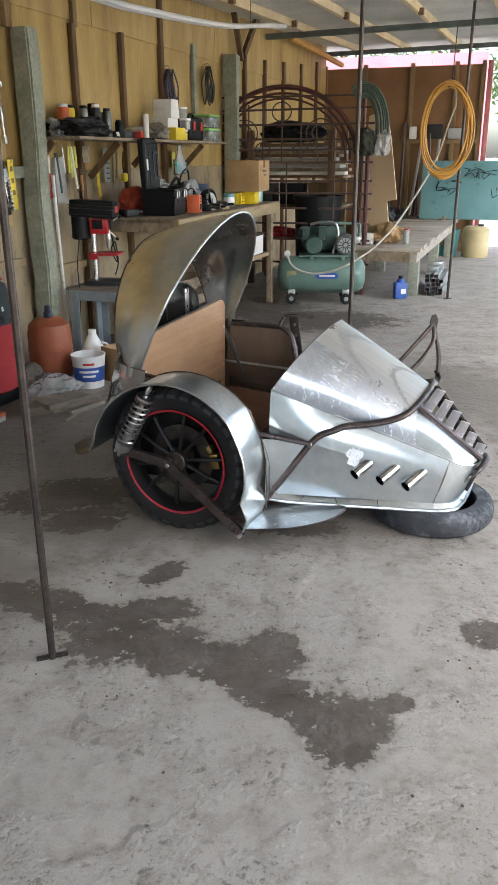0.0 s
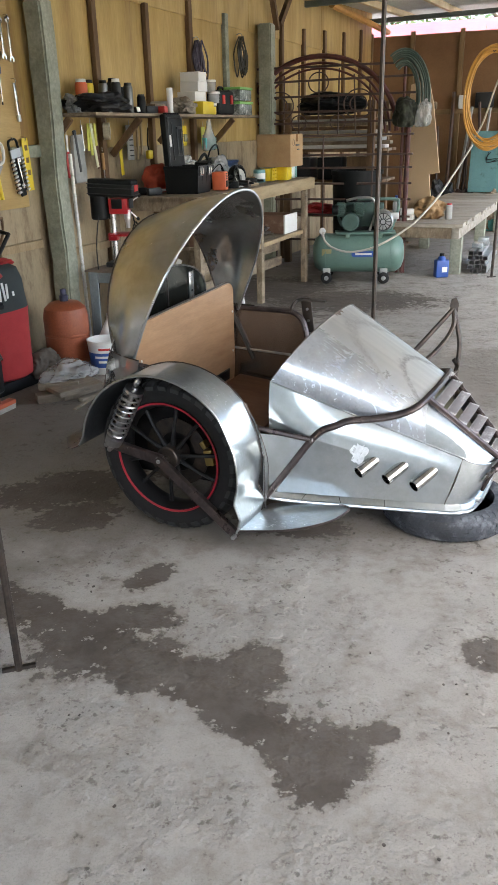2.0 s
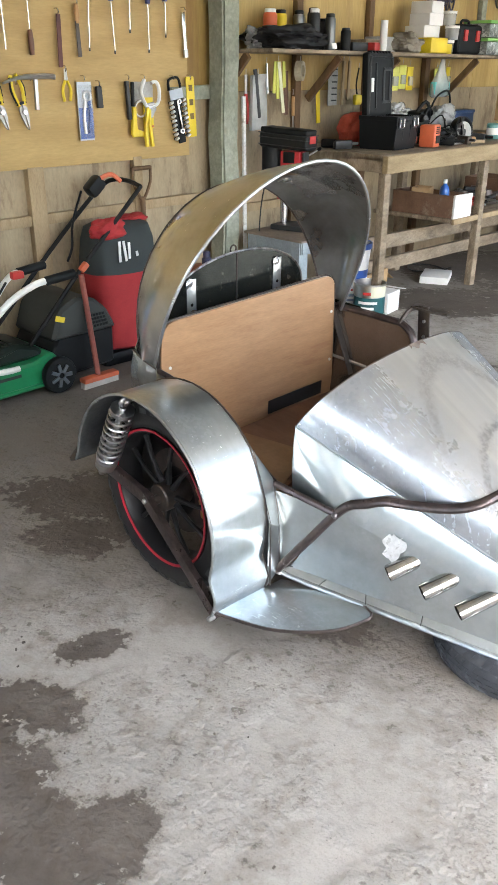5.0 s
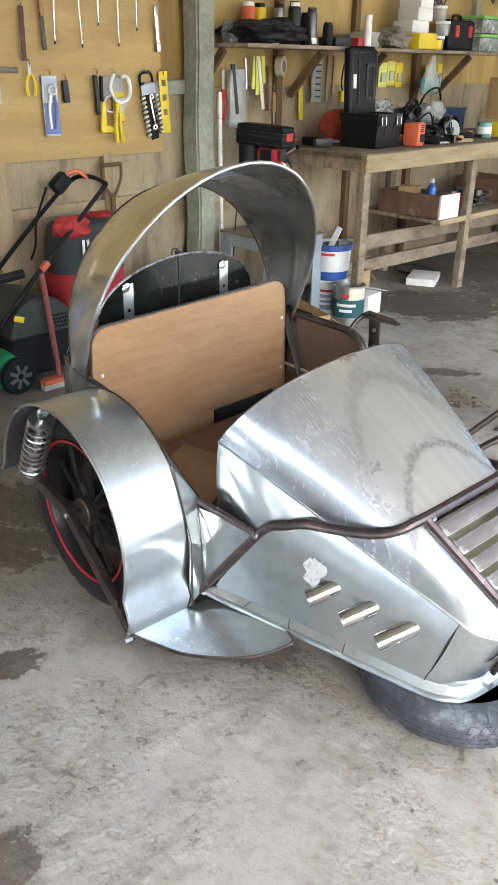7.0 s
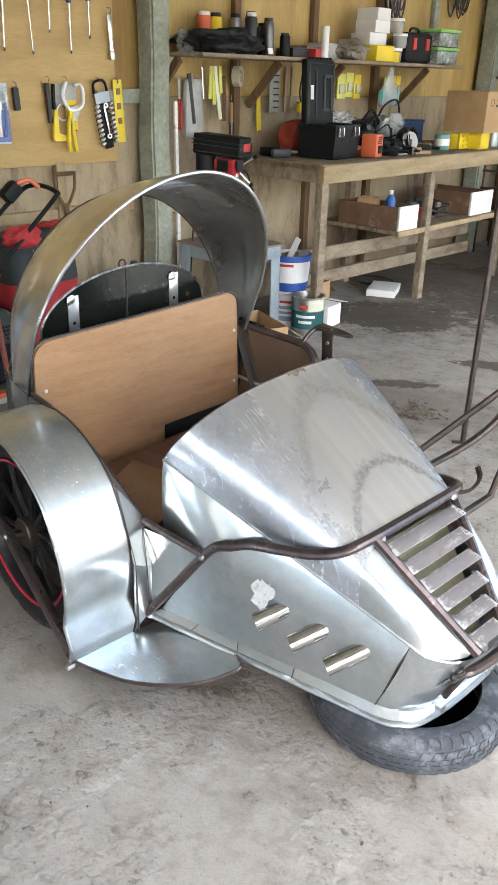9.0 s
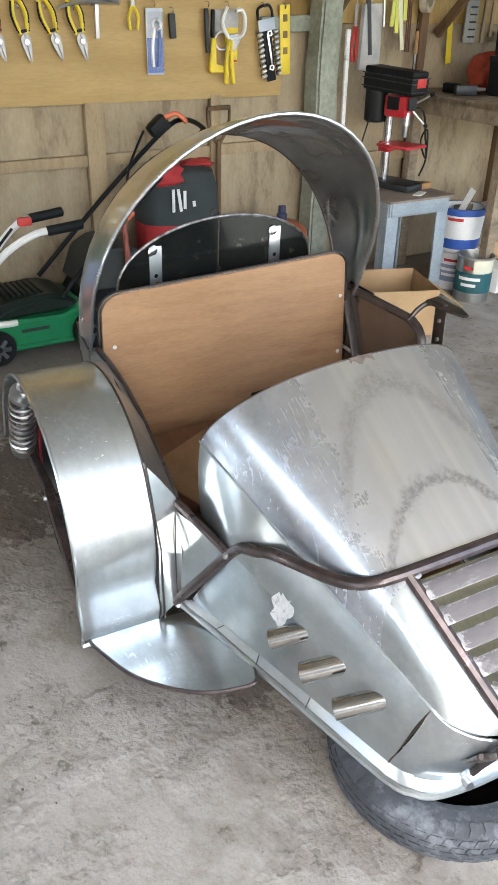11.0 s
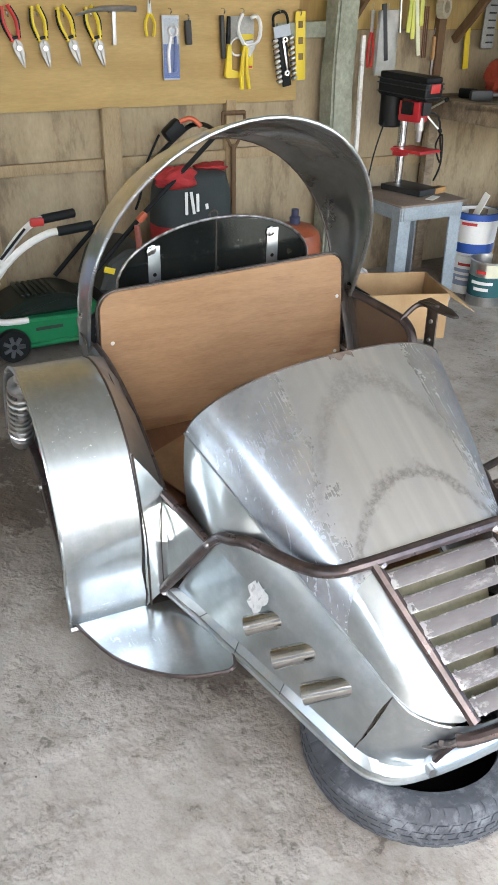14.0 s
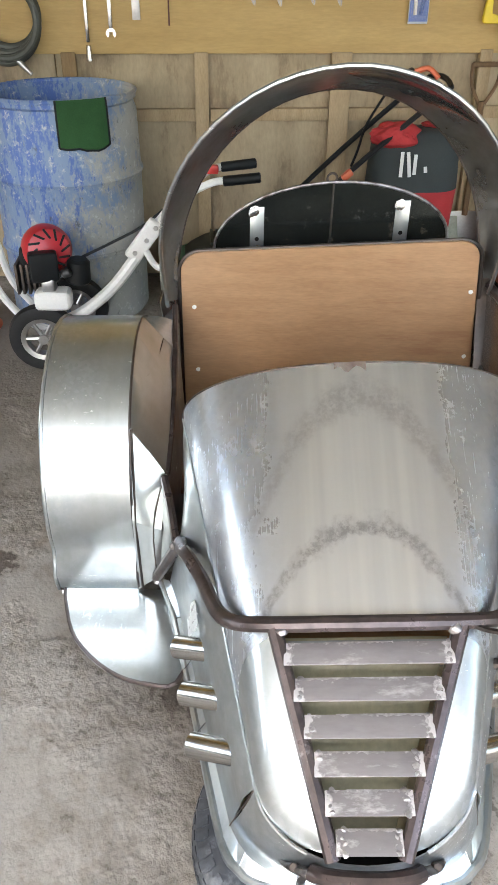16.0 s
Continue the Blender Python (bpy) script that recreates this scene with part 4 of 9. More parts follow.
rows = [[cowl_point(i / 14, -1 + 2 * j / 32) for j in range(33)] for i in range(15)]
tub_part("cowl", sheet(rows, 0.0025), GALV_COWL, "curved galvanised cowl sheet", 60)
tub_part("cowl_rim", tube([cowl_point(0, -1 + 2 * j / 40) for j in range(41)], 0.0018, 6), DARKSTEEL)
tub_part("rust_spot", sheet([[cowl_point(0.030 * k / 3 * (1 + .5 * math.sin(5 * j)), -0.065 + 0.010 * j) + Vector((0.001, 0, 0.0018)) for j in range(9)] for k in range(4)], 0.0006), material("weld_rust", (0.13, 0.085, 0.065), (0.24, 0.20, 0.17), rough=0.6, scale=60), "brown weld scorch")

# top of the nose beside the grille
GR0, GR1 = Vector((0.833, -0.141, 0.487)), Vector((1.052, -0.050, 0.287))


def nose_top(f, s):
    rows = []
    outer = spline([crease(0.80), crease(0.9), CREASE[3], (1.0, -0.142, 0.284), (1.03, -0.10, 0.270), (1.046, -0.06, 0.268)], 3)
    for k, o in enumerate(outer):
        i = lerp(GR0, GR1, k / (len(outer) - 1)) + Vector((0, 0.004, -0.006))
        w = (1 - k / (len(outer) - 1)) ** 1.5
        row = []
        for j in range(9):
            ang = math.pi / 2 * j / 8
            cy, cz = math.sin(ang) ** 0.62, max(0.0, math.cos(ang)) ** 0.62
            q = Vector((o.x + (i.x - o.x) * cz, i.y + (o.y - i.y) * cy, o.z + (i.z - o.z) * cz))
            c = cowl_point(1.0, -(0.33 + 0.67 * j / 8)) + (o - outer[0]) * (j / 8) + (i - GR0 - Vector((0, 0.004, -0.006))) * (1 - j / 8)
            row.append(f(lerp(q, c, w)))
        rows.append(row)
    tub_part("nose_panel", sheet(rows, 0.002), GALV, "", 60)
    tub_part("grille_rail", tube([f(GR0 + Vector((-0.012, 0, 0.008))), f(GR1 + Vector((0.01, 0, -0.008)))], 0.0115, 8), TUBE, "brown primed tube")
    for k in range(6):
        c = lerp(GR0, GR1, 0.116 + 0.171 * k) + Vector((0.006, 0.010, 0.001))
        tub_part("weld", roughen(lathe([(0, -0.004), (0.006, -0.003), (0.008, 0.0), (0.005, 0.003), (0, 0.004)], f(c), (0, 40, 0), 8), 0.003, 80, k), WELD)


both(nose_top)
def ground_slat(k):
    """Mauve-grey flat steel, ground bright round its welded ends and along the upper edge."""
    m = metal("ground_steel_%d" % k, (0.41, 0.385, 0.395), 0.42, stretch=(1, 0.35, 1), dirt=(0.74, 0.73, 0.74), dirt_at=0.60 + 0.03 * (k % 3), dirt_scale=16 + 3 * k, bump=0.2)
    n, l = m.node_tree.nodes, m.node_tree.links
    b = n["Principled BSDF"]
    co = n.new("ShaderNodeTexCoord")
    sep = n.new("ShaderNodeSeparateXYZ")
    l.new(co.outputs["Generated"], sep.inputs[0])
    t = n.new("ShaderNodeTexNoise")
    t.inputs["Scale"].default_value, t.inputs["Detail"].default_value, t.inputs["Roughness"].default_value = 38.0 + k, 6.0, 0.7
    l.new(co.outputs["Object"], t.inputs["Vector"])

    def calc(op, a, c):
        x = n.new("ShaderNodeMath")
        x.operation = op
        for sock, v in ((x.inputs[0], a), (x.inputs[1], c)):
            if isinstance(v, bpy.types.NodeSocket):
                l.new(v, sock)
            else:
                sock.default_value = v
        return x.outputs[0]

    ends = calc("MULTIPLY", calc("SUBTRACT", calc("ABSOLUTE", calc("SUBTRACT", sep.outputs[1], 0.5), 0.0), 0.435), 5.0 - 0.3 * k)
    upper = calc("MULTIPLY", calc("SUBTRACT", 0.10, sep.outputs[0]), 0.9)
    worn = calc("ADD", calc("MAXIMUM", ends, upper), calc("MULTIPLY", calc("SUBTRACT", t.outputs[0], 0.5), 1.1))
    r = n.new("ShaderNodeMapRange")
    r.inputs[1].default_value, r.inputs[2].default_value = 0.02, 0.12
    l.new(worn, r.inputs[0])
    x = n.new("ShaderNodeMix")
    x.data_type = "RGBA"
    l.new(r.outputs[0], x.inputs[0])
    l.new(b.inputs["Base Color"].links[0].from_socket, x.inputs[6])
    x.inputs[7].default_value = (0.80, 0.78, 0.79, 1)
    b.inputs["Metallic"].default_value = 0.55
    l.new(x.outputs[2], b.inputs["Base Color"])
    return m


grille = thing("grille")
grille.parent = car
for k in range(6):
    l = lerp(GR0, GR1, 0.116 + 0.171 * k)
    half = abs(l.y) - 0.006
    bm = box((0.035, 2 * half, 0.004), (l.x + 0.002, 0, l.z + 0.006), (0, 14, 0), bev=0.0012)
    bmesh.ops.transform(bm, matrix=TUB, verts=bm.verts)
    part("slat", bm, ground_slat(k), grille, "ground flat steel slat")
BRIGHTWELD = material("ground_bright_weld", (0.78, 0.76, 0.77), (0.42, 0.40, 0.41), rough=0.42, metal=0.9, scale=60, bump=0.5, dist=0.002)
random.seed(14)
for k in range(6):
    l = lerp(GR0, GR1, 0.116 + 0.171 * k)
    half = abs(l.y) - 0.006
    M = TUB @ Matrix.Translation((l.x + 0.002, 0, l.z + 0.0082)) @ pose(0, 0, 0, 0, 14, 0)
    for s_ in (-1, 1):
        bm = bmesh.new()
        for q in range(4):
            r = random.uniform(0.003, 0.0055)
            lathe([(0, -0.002), (r, -0.0014), (r * 1.05, -0.0004), (r * 0.6, 0.0003), (0, 0.0005)], (-0.016 + 0.010 * q + random.uniform(-0.002, 0.002), s_ * (half - 0.006 - random.uniform(0, 0.007)), 0), (random.uniform(-12, 12), random.uniform(-12, 12), random.uniform(0, 90)), 7, bm)
        bmesh.ops.transform(bm, matrix=M, verts=bm.verts)
        part("weld", roughen(bm, 0.0025, 120, k + s_), BRIGHTWELD, grille, "bright ground weld")
    # ragged bead dressed along the upper edge
    start, stop = (-0.92 if k % 2 else -0.5), (0.95 if k % 3 else 0.3)
    pts = [start + (stop - start) * q / 26 for q in range(27)]
    bead = [(-0.0176, half * v) for v in pts] + [(-0.0176 + random.uniform(0.0008, 0.0052), half * v) for v in reversed(pts)]
    bm = plate(bead, 0.0008, M @ Matrix.Translation((0, 0, -0.0008)))
    part("weld_bead", bm, BRIGHTWELD, grille, "bright ground weld")
bm = sheet([[lerp(GR0, GR1, 0.02 + 0.93 * k) + Vector((-0.030, 0.012, -0.036)), mirror(lerp(GR0, GR1, 0.02 + 0.93 * k) + Vector((-0.030, 0.012, -0.036)))] for k in (0, 1)], 0.002)
bmesh.ops.transform(bm, matrix=TUB, verts=bm.verts)
part("backing_sheet", bm, material("olive_primer", (0.27, 0.255, 0.175), (0.20, 0.188, 0.125), rough=0.5, scale=9, dirt=(0.10, 0.09, 0.06), dirt_at=0.66, dirt_scale=14), grille, "olive primed sheet behind the slats")
for p, q in (((0.842, -0.118, 0.470), (0.842, 0.118, 0.470)), ((1.045, -0.04, 0.276), (1.045, 0.04, 0.276))):
    bm = tube([p, q], 0.006, 6)
    bmesh.ops.transform(bm, matrix=TUB, verts=bm.verts)
    part("cross_bar", bm, GALV_DULL, grille)
tub_part("bumper_bar", tube(spline([(1.056, -0.078, 0.240), (1.066, -0.060, 0.246), (1.073, -0.025, 0.25), (1.074, 0.025, 0.25), (1.067, 0.060, 0.246), (1.057, 0.078, 0.240)], 4), 0.0125, 10), TUBE, "brown primed bumper tube")
for s in (-1, 1):
    tub_part("bumper_stay", tube([(1.056, s * 0.076, 0.238), (1.040, s * 0.086, 0.20), (1.024, s * 0.088, 0.16)], 0.007, 6), TUBE)
    tub_part("bumper_lug", roughen(tube(spline([(1.058, s * 0.070, 0.241), (1.050, s * 0.090, 0.232), (1.034, s * 0.108, 0.218), (1.018, s * 0.118, 0.205)], 3), [0.013, 0.013, 0.012, 0.012, 0.011, 0.010, 0.009, 0.008, 0.006, 0.005], 8, flat=0.55), 0.004, 60, s), WELD, "scorched welded bumper lug")
    tub_part("bolt", cyl((1.040, s * 0.100, 0.226), (1.047, s * 0.103, 0.236), 0.007, seg=6, bev=0.001), DARKSTEEL)

# hoop tube over the nose
hoop = spline([(0.326, -0.397, 0.146), (0.40, -0.360, 0.255), (0.465, -0.327, 0.352), (0.505, -0.317, 0.394), (0.552, -0.308, 0.415), (0.594, -0.292, 0.433), (0.660, -0.262, 0.438), (0.724, -0.241, 0.449), (0.770, -0.224, 0.463), (0.800, -0.200, 0.476), (0.818, -0.160, 0.489), (0.828, -0.10, 0.498), (0.832, 0, 0.502)], 5)
full = hoop + [Vector(mirror(p)) for p in reversed(hoop[:-1])]
tub_part("hoop_tube", tube(full, 0.0125, 10), TUBE, "brown primed steel hoop")
for s in (-1, 1):
    arm = spline([(0.466, s * 0.330, 0.36), (0.37, s * 0.352, 0.375), (0.285, s * 0.375, 0.392)], 4)
    tub_part("arm_tube", tube(arm, 0.0095, 8), TUBE)
    for p in ((0.468, s * 0.335, 0.367), (0.83, s * 0.128, 0.50), (0.33, s * 0.395, 0.15)):
        tub_part("weld", roughen(lathe([(0, -0.008), (0.006, -0.007), (0.009, -0.002), (0.009, 0.003), (0.005, 0.007), (0, 0.008)], Vector(p) + Vector((0.004, 0, -0.008)), (20, 30, 0), 12), 0.004, 90, p[0]), WELD)


def corner_plate(f, s):
    rows = [[f(p) for p in (Vector((0.292, -0.38, 0.375)), Vector((0.36, -0.357, 0.368)), Vector((0.45, -0.333, 0.352)))], [f(p) for p in (Vector((0.305, -0.388, 0.27)), Vector((0.345, -0.374, 0.26)), Vector((0.388, -0.362, 0.25)))], [f(p) for p in (Vector((0.316, -0.395, 0.165)), Vector((0.32, -0.393, 0.163)), Vector((0.325, -0.39, 0.162)))]]
    tub_part("corner_plate", sheet(rows, 0.002), GALV)


both(corner_plate)

# filler between wheel arch and tub, with its creases
TI = TUB.inverted()


def tubpt(x, y, z):
    return TI @ Vector((x, y, z))


edge_pts = [tubpt(-0.235, 0.19, 0.556), tubpt(-0.16, 0.195, 0.545), tubpt(-0.06, 0.20, 0.518), tubpt(0.06, 0.203, 0.470), tubpt(0.17, 0.202, 0.415), tubpt(0.262, 0.198, 0.372), tubpt(0.31, 0.185, 0.26), tubpt(0.315, 0.182, 0.13)]
guard_pts = [tubpt(*guard_point(a, inner_y, FR + 0.009)) for a in (141, 122, 104, 83, 60, 38, 2)] + [tubpt(0.314, inner_y, 0.09)]
rows = []
for j in range(5):
    rows.append([lerp(g, e, j / 4) + Vector((0, 0, 0.004 * math.sin(math.pi * j / 4) * (1 if i % 2 else -0.6))) for i, (g, e) in enumerate(zip(guard_pts, edge_pts))])
tub_part("arch_filler", sheet(rows, 0.002), GALV_DULL, "creased hand-cut galvanised filler sheet", 12)
tub_part("seam", tube([guard_pts[5] + Vector((0, 0.004, 0.002)), lerp(guard_pts[6], edge_pts[6], .1), guard_pts[7] + Vector((0.004, 0.01, 0.0))], 0.003, 5), DARKSTEEL, "dark open seam")
out_ = Vector((0.003, -0.004, 0.004))
for pts in ([edge_pts[5], lerp(guard_pts[6], edge_pts[6], 0.80), lerp(guard_pts[7], edge_pts[7], 0.85)], [lerp(guard_pts[2], edge_pts[2], 0.7), lerp(guard_pts[3], edge_pts[3], 0.55), lerp(guard_pts[4], edge_pts[4], 0.2)]):
    tub_part("fold_line", tube([p + out_ for p in spline(pts, 4)], 0.0014, 5), DARKSTEEL)
tub_part("edge_tube", tube(spline(edge_pts[:6], 3), 0.008, 8), TUBE)
# near wall of the cockpit
rows = [[p for p in edge_pts[:6]], [Vector((p.x, p.y + 0.02, 0.17)) for p in edge_pts[:6]]]
tub_part("cockpit_wall", sheet(rows, 0.002), GALV_DULL)

# step plate ahead of the wheel
sk = [(0.296, -0.045), (0.312, -0.046), (0.354, -0.036), (0.449, -0.005), (0.524, 0.046), (0.580, 0.110), (0.604, 0.178), (0.600, 0.23), (0.50, 0.25), (0.40, 0.225), (0.314, 0.185)]
sk = [(p.x, p.y) for p in spline([(x, y, 0) for x, y in sk], 3)]
part("step_plate", plate(sk, 0.003, pose(0, 0, 0.058, 0, -4.2, 0)), GALV_DULL, car, "flat rounded galvanised step plate")
part("step_edge", tube([(x, y, 0.0595 + 0.0734 * x) for x, y in sk[:27]], 0.0045, 6), TUBE, car)

# exhaust stubs
def stubs(f, s):
    for x, y, z in ((0.680, -0.246, 0.286), (0.773, -0.224, 0.268), (0.866, -0.202, 0.250)):
        root, mouth = Vector((x, y, z)), Vector((x - 0.037, y - 0.066, z - 0.029))
        d = (mouth - root).normalized()
        root = root - d * 0.02
        tmp = lathe([(0.0215, 0), (0.0215, (mouth - root).length), (0.0190, (mouth - root).length), (0.0185, 0.015), (0, 0.014)], seg=24)
        bm = merge(bmesh.new(), tmp, Matrix.Translation(f(root)) @ (f(mouth) - f(root)).to_track_quat("Z", "Y").to_matrix().to_4x4())
        tub_part("exhaust_stub", bm, CHROME, "polished steel exhaust stub", 60)


both(stubs)
# a glint on the flank, painted as a thin ragged white plate
random.seed(5)
ragged = [(0.045 * random.uniform(0.6, 1.15) * math.cos(radians(a)) * 0.75, 0.045 * random.uniform(0.6, 1.15) * math.sin(radians(a)) * 0.8) for a in range(0, 360, 15)]
tub_part("paper_patch", plate(ragged, 0.0008, Matrix.Translation((0.632, -0.2830, 0.318)) @ pose(0, 0, 0, 0, 0, 13) @ pose(0, 0, 0, 76, 0, 0)), material("white_glint_patch", (0.72, 0.73, 0.74), (0.55, 0.57, 0.58), rough=0.3, scale=40, metal=0.3), "ragged white patch standing for a glint on the flank")

# cockpit: floor, seat, backrest
SEATFLAP = material("brown_flap_board", (0.26, 0.155, 0.075), (0.20, 0.11, 0.05), rough=0.6, scale=7, speck=0.15)
tub_part("cockpit_floor", plate([(-0.25, -0.34), (0.33, -0.34), (0.60, -0.255), (0.60, 0.255), (0.33, 0.34), (-0.25, 0.34)], 0.008, Matrix.Translation((0, 0, 0.150))), SEATFLAP, "brown board floor")
tub_part("nose_floor", plate([(0.61, -0.25), (0.90, -0.185), (0.97, -0.10), (0.97, 0.10), (0.90, 0.185), (0.61, 0.25)], 0.004, Matrix.Translation((0, 0, 0.152))), material("olive_floor_sheet", (0.60, 0.56, 0.40), (0.52, 0.48, 0.33), rough=0.6), "olive sheet floor under the grille")
corner = [(0.05 * math.cos(radians(a)), 0.05 * math.sin(radians(a))) for a in range(0, 91, 15)]
bb = plate([(0.325 + x, 0.18 + y) for x, y in corner] + [(-0.3175 - x, 0.18 + y) for x, y in reversed(corner)] + [(-0.3675, -0.23), (0.415, -0.23)], 0.011, bev=0.0015)
bmesh.ops.transform(bb, matrix=Matrix.Translation((-0.244, -0.016, 0.487)) @ pose(0, 0, 0, 0, 0, 0) @ Matrix(((0, 0, 1, 0), (1, 0, 0, 0), (0, 1, 0, 0), (0, 0, 0, 1))) @ pose(0, 0, 0, 3, 0, 0), verts=bb.verts)
tub_part("backrest", bb, BACKBOARD, "varnished plywood backrest board")
for y, z, x in ((-0.352, 0.571, -0.2298), (0.352, 0.582, -0.2293), (-0.346, 0.386, -0.2392), (0.366, 0.397, -0.2386)):
    tub_part("rivet", lathe([(0, 0), (0.006, 0), (0.005, 0.002), (0, 0.003)], (x + 0.002, y, z), (0, 75, 0), 10), WHITESPRING)
tub_part("seat_board", box((0.36, 0.72, 0.012), (-0.02, 0.0, 0.275), (0, 4, 0), bev=0.003), material("dark_seat_ply", (0.16, 0.072, 0.032), (0.12, 0.05, 0.022), rough=0.5, scale=5, stretch=(1, 5, 1)), "brown plywood seat board")
tub_part("seat_flap", box((0.22, 0.24, 0.006), (0.03, -0.20, 0.295), (3, 7, 25), bev=0.002), SEATFLAP, "loose brown board flap")
tub_part("seat_slot", box((0.006, 0.26, 0.05), (-0.2385, 0.20, 0.300), (0, 3, 0), bev=0.002), BLACKPAINT)
# tube frame hugging the edge of the backrest
BACKM = Matrix.Translation((-0.246, -0.016, 0.510)) @ Matrix(((0, 0, 1, 0), (1, 0, 0, 0), (0, 1, 0, 0), (0, 0, 0, 1))) @ pose(0, 0, 0, 3, 0, 0)
rim = [BACKM @ Vector((x + (0.008 + 0.09 * (0.21 - y) if x > 0 else 0.0), y, 0.0)) for x, y in round_rect(0.744, 0.413, 0.053, 6)]
feet = [BACKM @ Vector((x, -0.36, 0.0)) for x in (0.433, -0.374)]
tub_part("back_frame", tube([feet[0]] + rim[:14] + [feet[1]], 0.0058, 8), DARKSTEEL, "dark steel tube back frame")
# half-round plate behind
dome = [(0.30 * math.cos(radians(a)), 0.155 * math.sin(radians(a))) for a in range(0, 181, 9)]
skirt = dome + [(-0.31, -0.11), (0.31, -0.11)]
DOME = Matrix.Translation((-0.330, -0.006, 0.690)) @ Matrix(((0, 0, 1, 0), (1, 0, 0, 0), (0, 1, 0, 0), (0, 0, 0, 1)))
bm = plate(skirt, 0.003, DOME)
DOMESTEEL = material("dark_oily_plate", (0.035, 0.042, 0.04), (0.055, 0.062, 0.058), rough=0.16, metal=0.8, scale=7, dirt=(0.34, 0.35, 0.33), dirt_at=0.66, dirt_scale=26, rough_vary=0.08)
tub_part("back_plate", bm, DOMESTEEL, "dark half-round steel back plate")
tub_part("plate_rim", tube([DOME @ Vector((x, y, 0.002)) for x, y in dome], 0.0042, 8), WELD)
tub_part("plate_seam", tube([DOME @ Vector((0.0, 0.0, 0.003)), DOME @ Vector((0.0, 0.15, 0.003))], 0.003, 5), DARKSTEEL)
for y in (-0.195, 0.172):
    tub_part("strap", box((0.004, 0.036, 0.115), (-0.324, y, 0.735), (0, 0, 0), bev=0.001), GALV_DULL, "welded steel strap")
    tub_part("bolt_hole", cyl((-0.3225, y, 0.712), (-0.3212, y, 0.712), 0.0055, seg=10), BLACKIN)
    for z in (0.682, 0.783):
        tub_part("weld", roughen(lathe([(0, -0.002), (0.012, -0.001), (0.014, 0.0005), (0.008, 0.002), (0, 0.0025)], (-0.322, y + (0.006 if z < 0.7 else -0.008), z), (0, 88, 0), 12), 0.005, 60, y + z), material("bright_weld_%d" % int(1000 * (z + y)), (0.85, 0.85, 0.85), (0.5, 0.5, 0.5), rough=0.25, metal=0.9, scale=40, bump=0.4))
tub_part("hook", torus(0.012, 0.003, (-0.340, -0.01, 0.852), (90, 0, 90), 16, 6), DARKSTEEL)
tub_part("back_panel", sheet([[(-0.318, -0.37, 0.600), (-0.322, 0, 0.600), (-0.318, 0.37, 0.600)], [(-0.40, -0.37, 0.40), (-0.42, 0, 0.40), (-0.40, 0.37, 0.40)], [(-0.38, -0.36, 0.16), (-0.40, 0, 0.16), (-0.38, 0.36, 0.16)]], 0.002), GALV_DULL, "galvanised rear sheet")

tub_part("tail_gusset", sheet([[(-0.318, -0.424, 0.628), (-0.25, -0.432, 0.614), (-0.18, -0.434, 0.606)], [(-0.345, -0.420, 0.56), (-0.28, -0.430, 0.556), (-0.195, -0.430, 0.553)], [(-0.366, -0.410, 0.470), (-0.29, -0.420, 0.492), (-0.205, -0.420, 0.50)]], 0.002), GALV_HOOD, "hand-bent gusset at the foot of the hood", 20)
tub_part("far_gusset", sheet([[(-0.318, 0.405, 0.615), (-0.25, 0.412, 0.605), (-0.15, 0.420, 0.60)], [(-0.345, 0.400, 0.52), (-0.28, 0.408, 0.52), (-0.13, 0.418, 0.51)], [(-0.36, 0.395, 0.36), (-0.29, 0.402, 0.35), (-0.10, 0.412, 0.34)]], 0.002), DOMESTEEL, "dark oily side sheet below the hood", 20)
tub_part("gusset_seam", tube([(-0.318, -0.427, 0.628), (-0.25, -0.435, 0.614), (-0.18, -0.437, 0.606)], 0.0028, 5), DARKSTEEL, "dark welded seam")
tub_part("tail_flange", sheet([[(-0.303, -0.410, 0.676), (-0.318, -0.420, 0.628)], [(-0.350, -0.402, 0.562), (-0.345, -0.416, 0.56)], [(-0.392, -0.395, 0.443), (-0.366, -0.406, 0.470)]], 0.002), GALV_HOOD, "bent rear edge of the tub")
tub_part("flange_edge", tube([(-0.303, -0.410, 0.676), (-0.350, -0.402, 0.562), (-0.392, -0.395, 0.443)], 0.003, 5), DARKSTEEL)

# far side: panel with tube frame and bracket
far = spline([(-0.262, 0.405, 0.585), (-0.15, 0.412, 0.586), (0.0, 0.420, 0.584), (0.043, 0.421, 0.580), (0.085, 0.420, 0.555), (0.11, 0.415, 0.50), (0.13, 0.405, 0.42), (0.18, 0.40, 0.30), (0.25, 0.39, 0.18)], 4)
tub_part("far_rail", tube(far, 0.0125, 8), TUBE)
rows = [[p + Vector((0, -0.006, -0.004)) for p in far], [Vector((p.x * 0.95 - 0.01, 0.385, 0.17 + 0.02 * k / len(far))) for k, p in enumerate(far)]]
tub_part("far_panel", sheet(rows, 0.002), FARPANEL, "shiny side panel with brown reflections put into its colour")
tub_part("far_brace", tube([(-0.25, 0.392, 0.405), (0.125, 0.398, 0.395)], 0.006, 6), GALV_DULL)
tub_part("bracket", tube(spline([(0.033, 0.413, 0.580), (0.031, 0.440, 0.604), (0.036, 0.466, 0.620), (0.060, 0.481, 0.625), (0.095, 0.486, 0.626)], 4), 0.011, 8, flat=0.7), DARKSTEEL, "bent dark steel bracket")
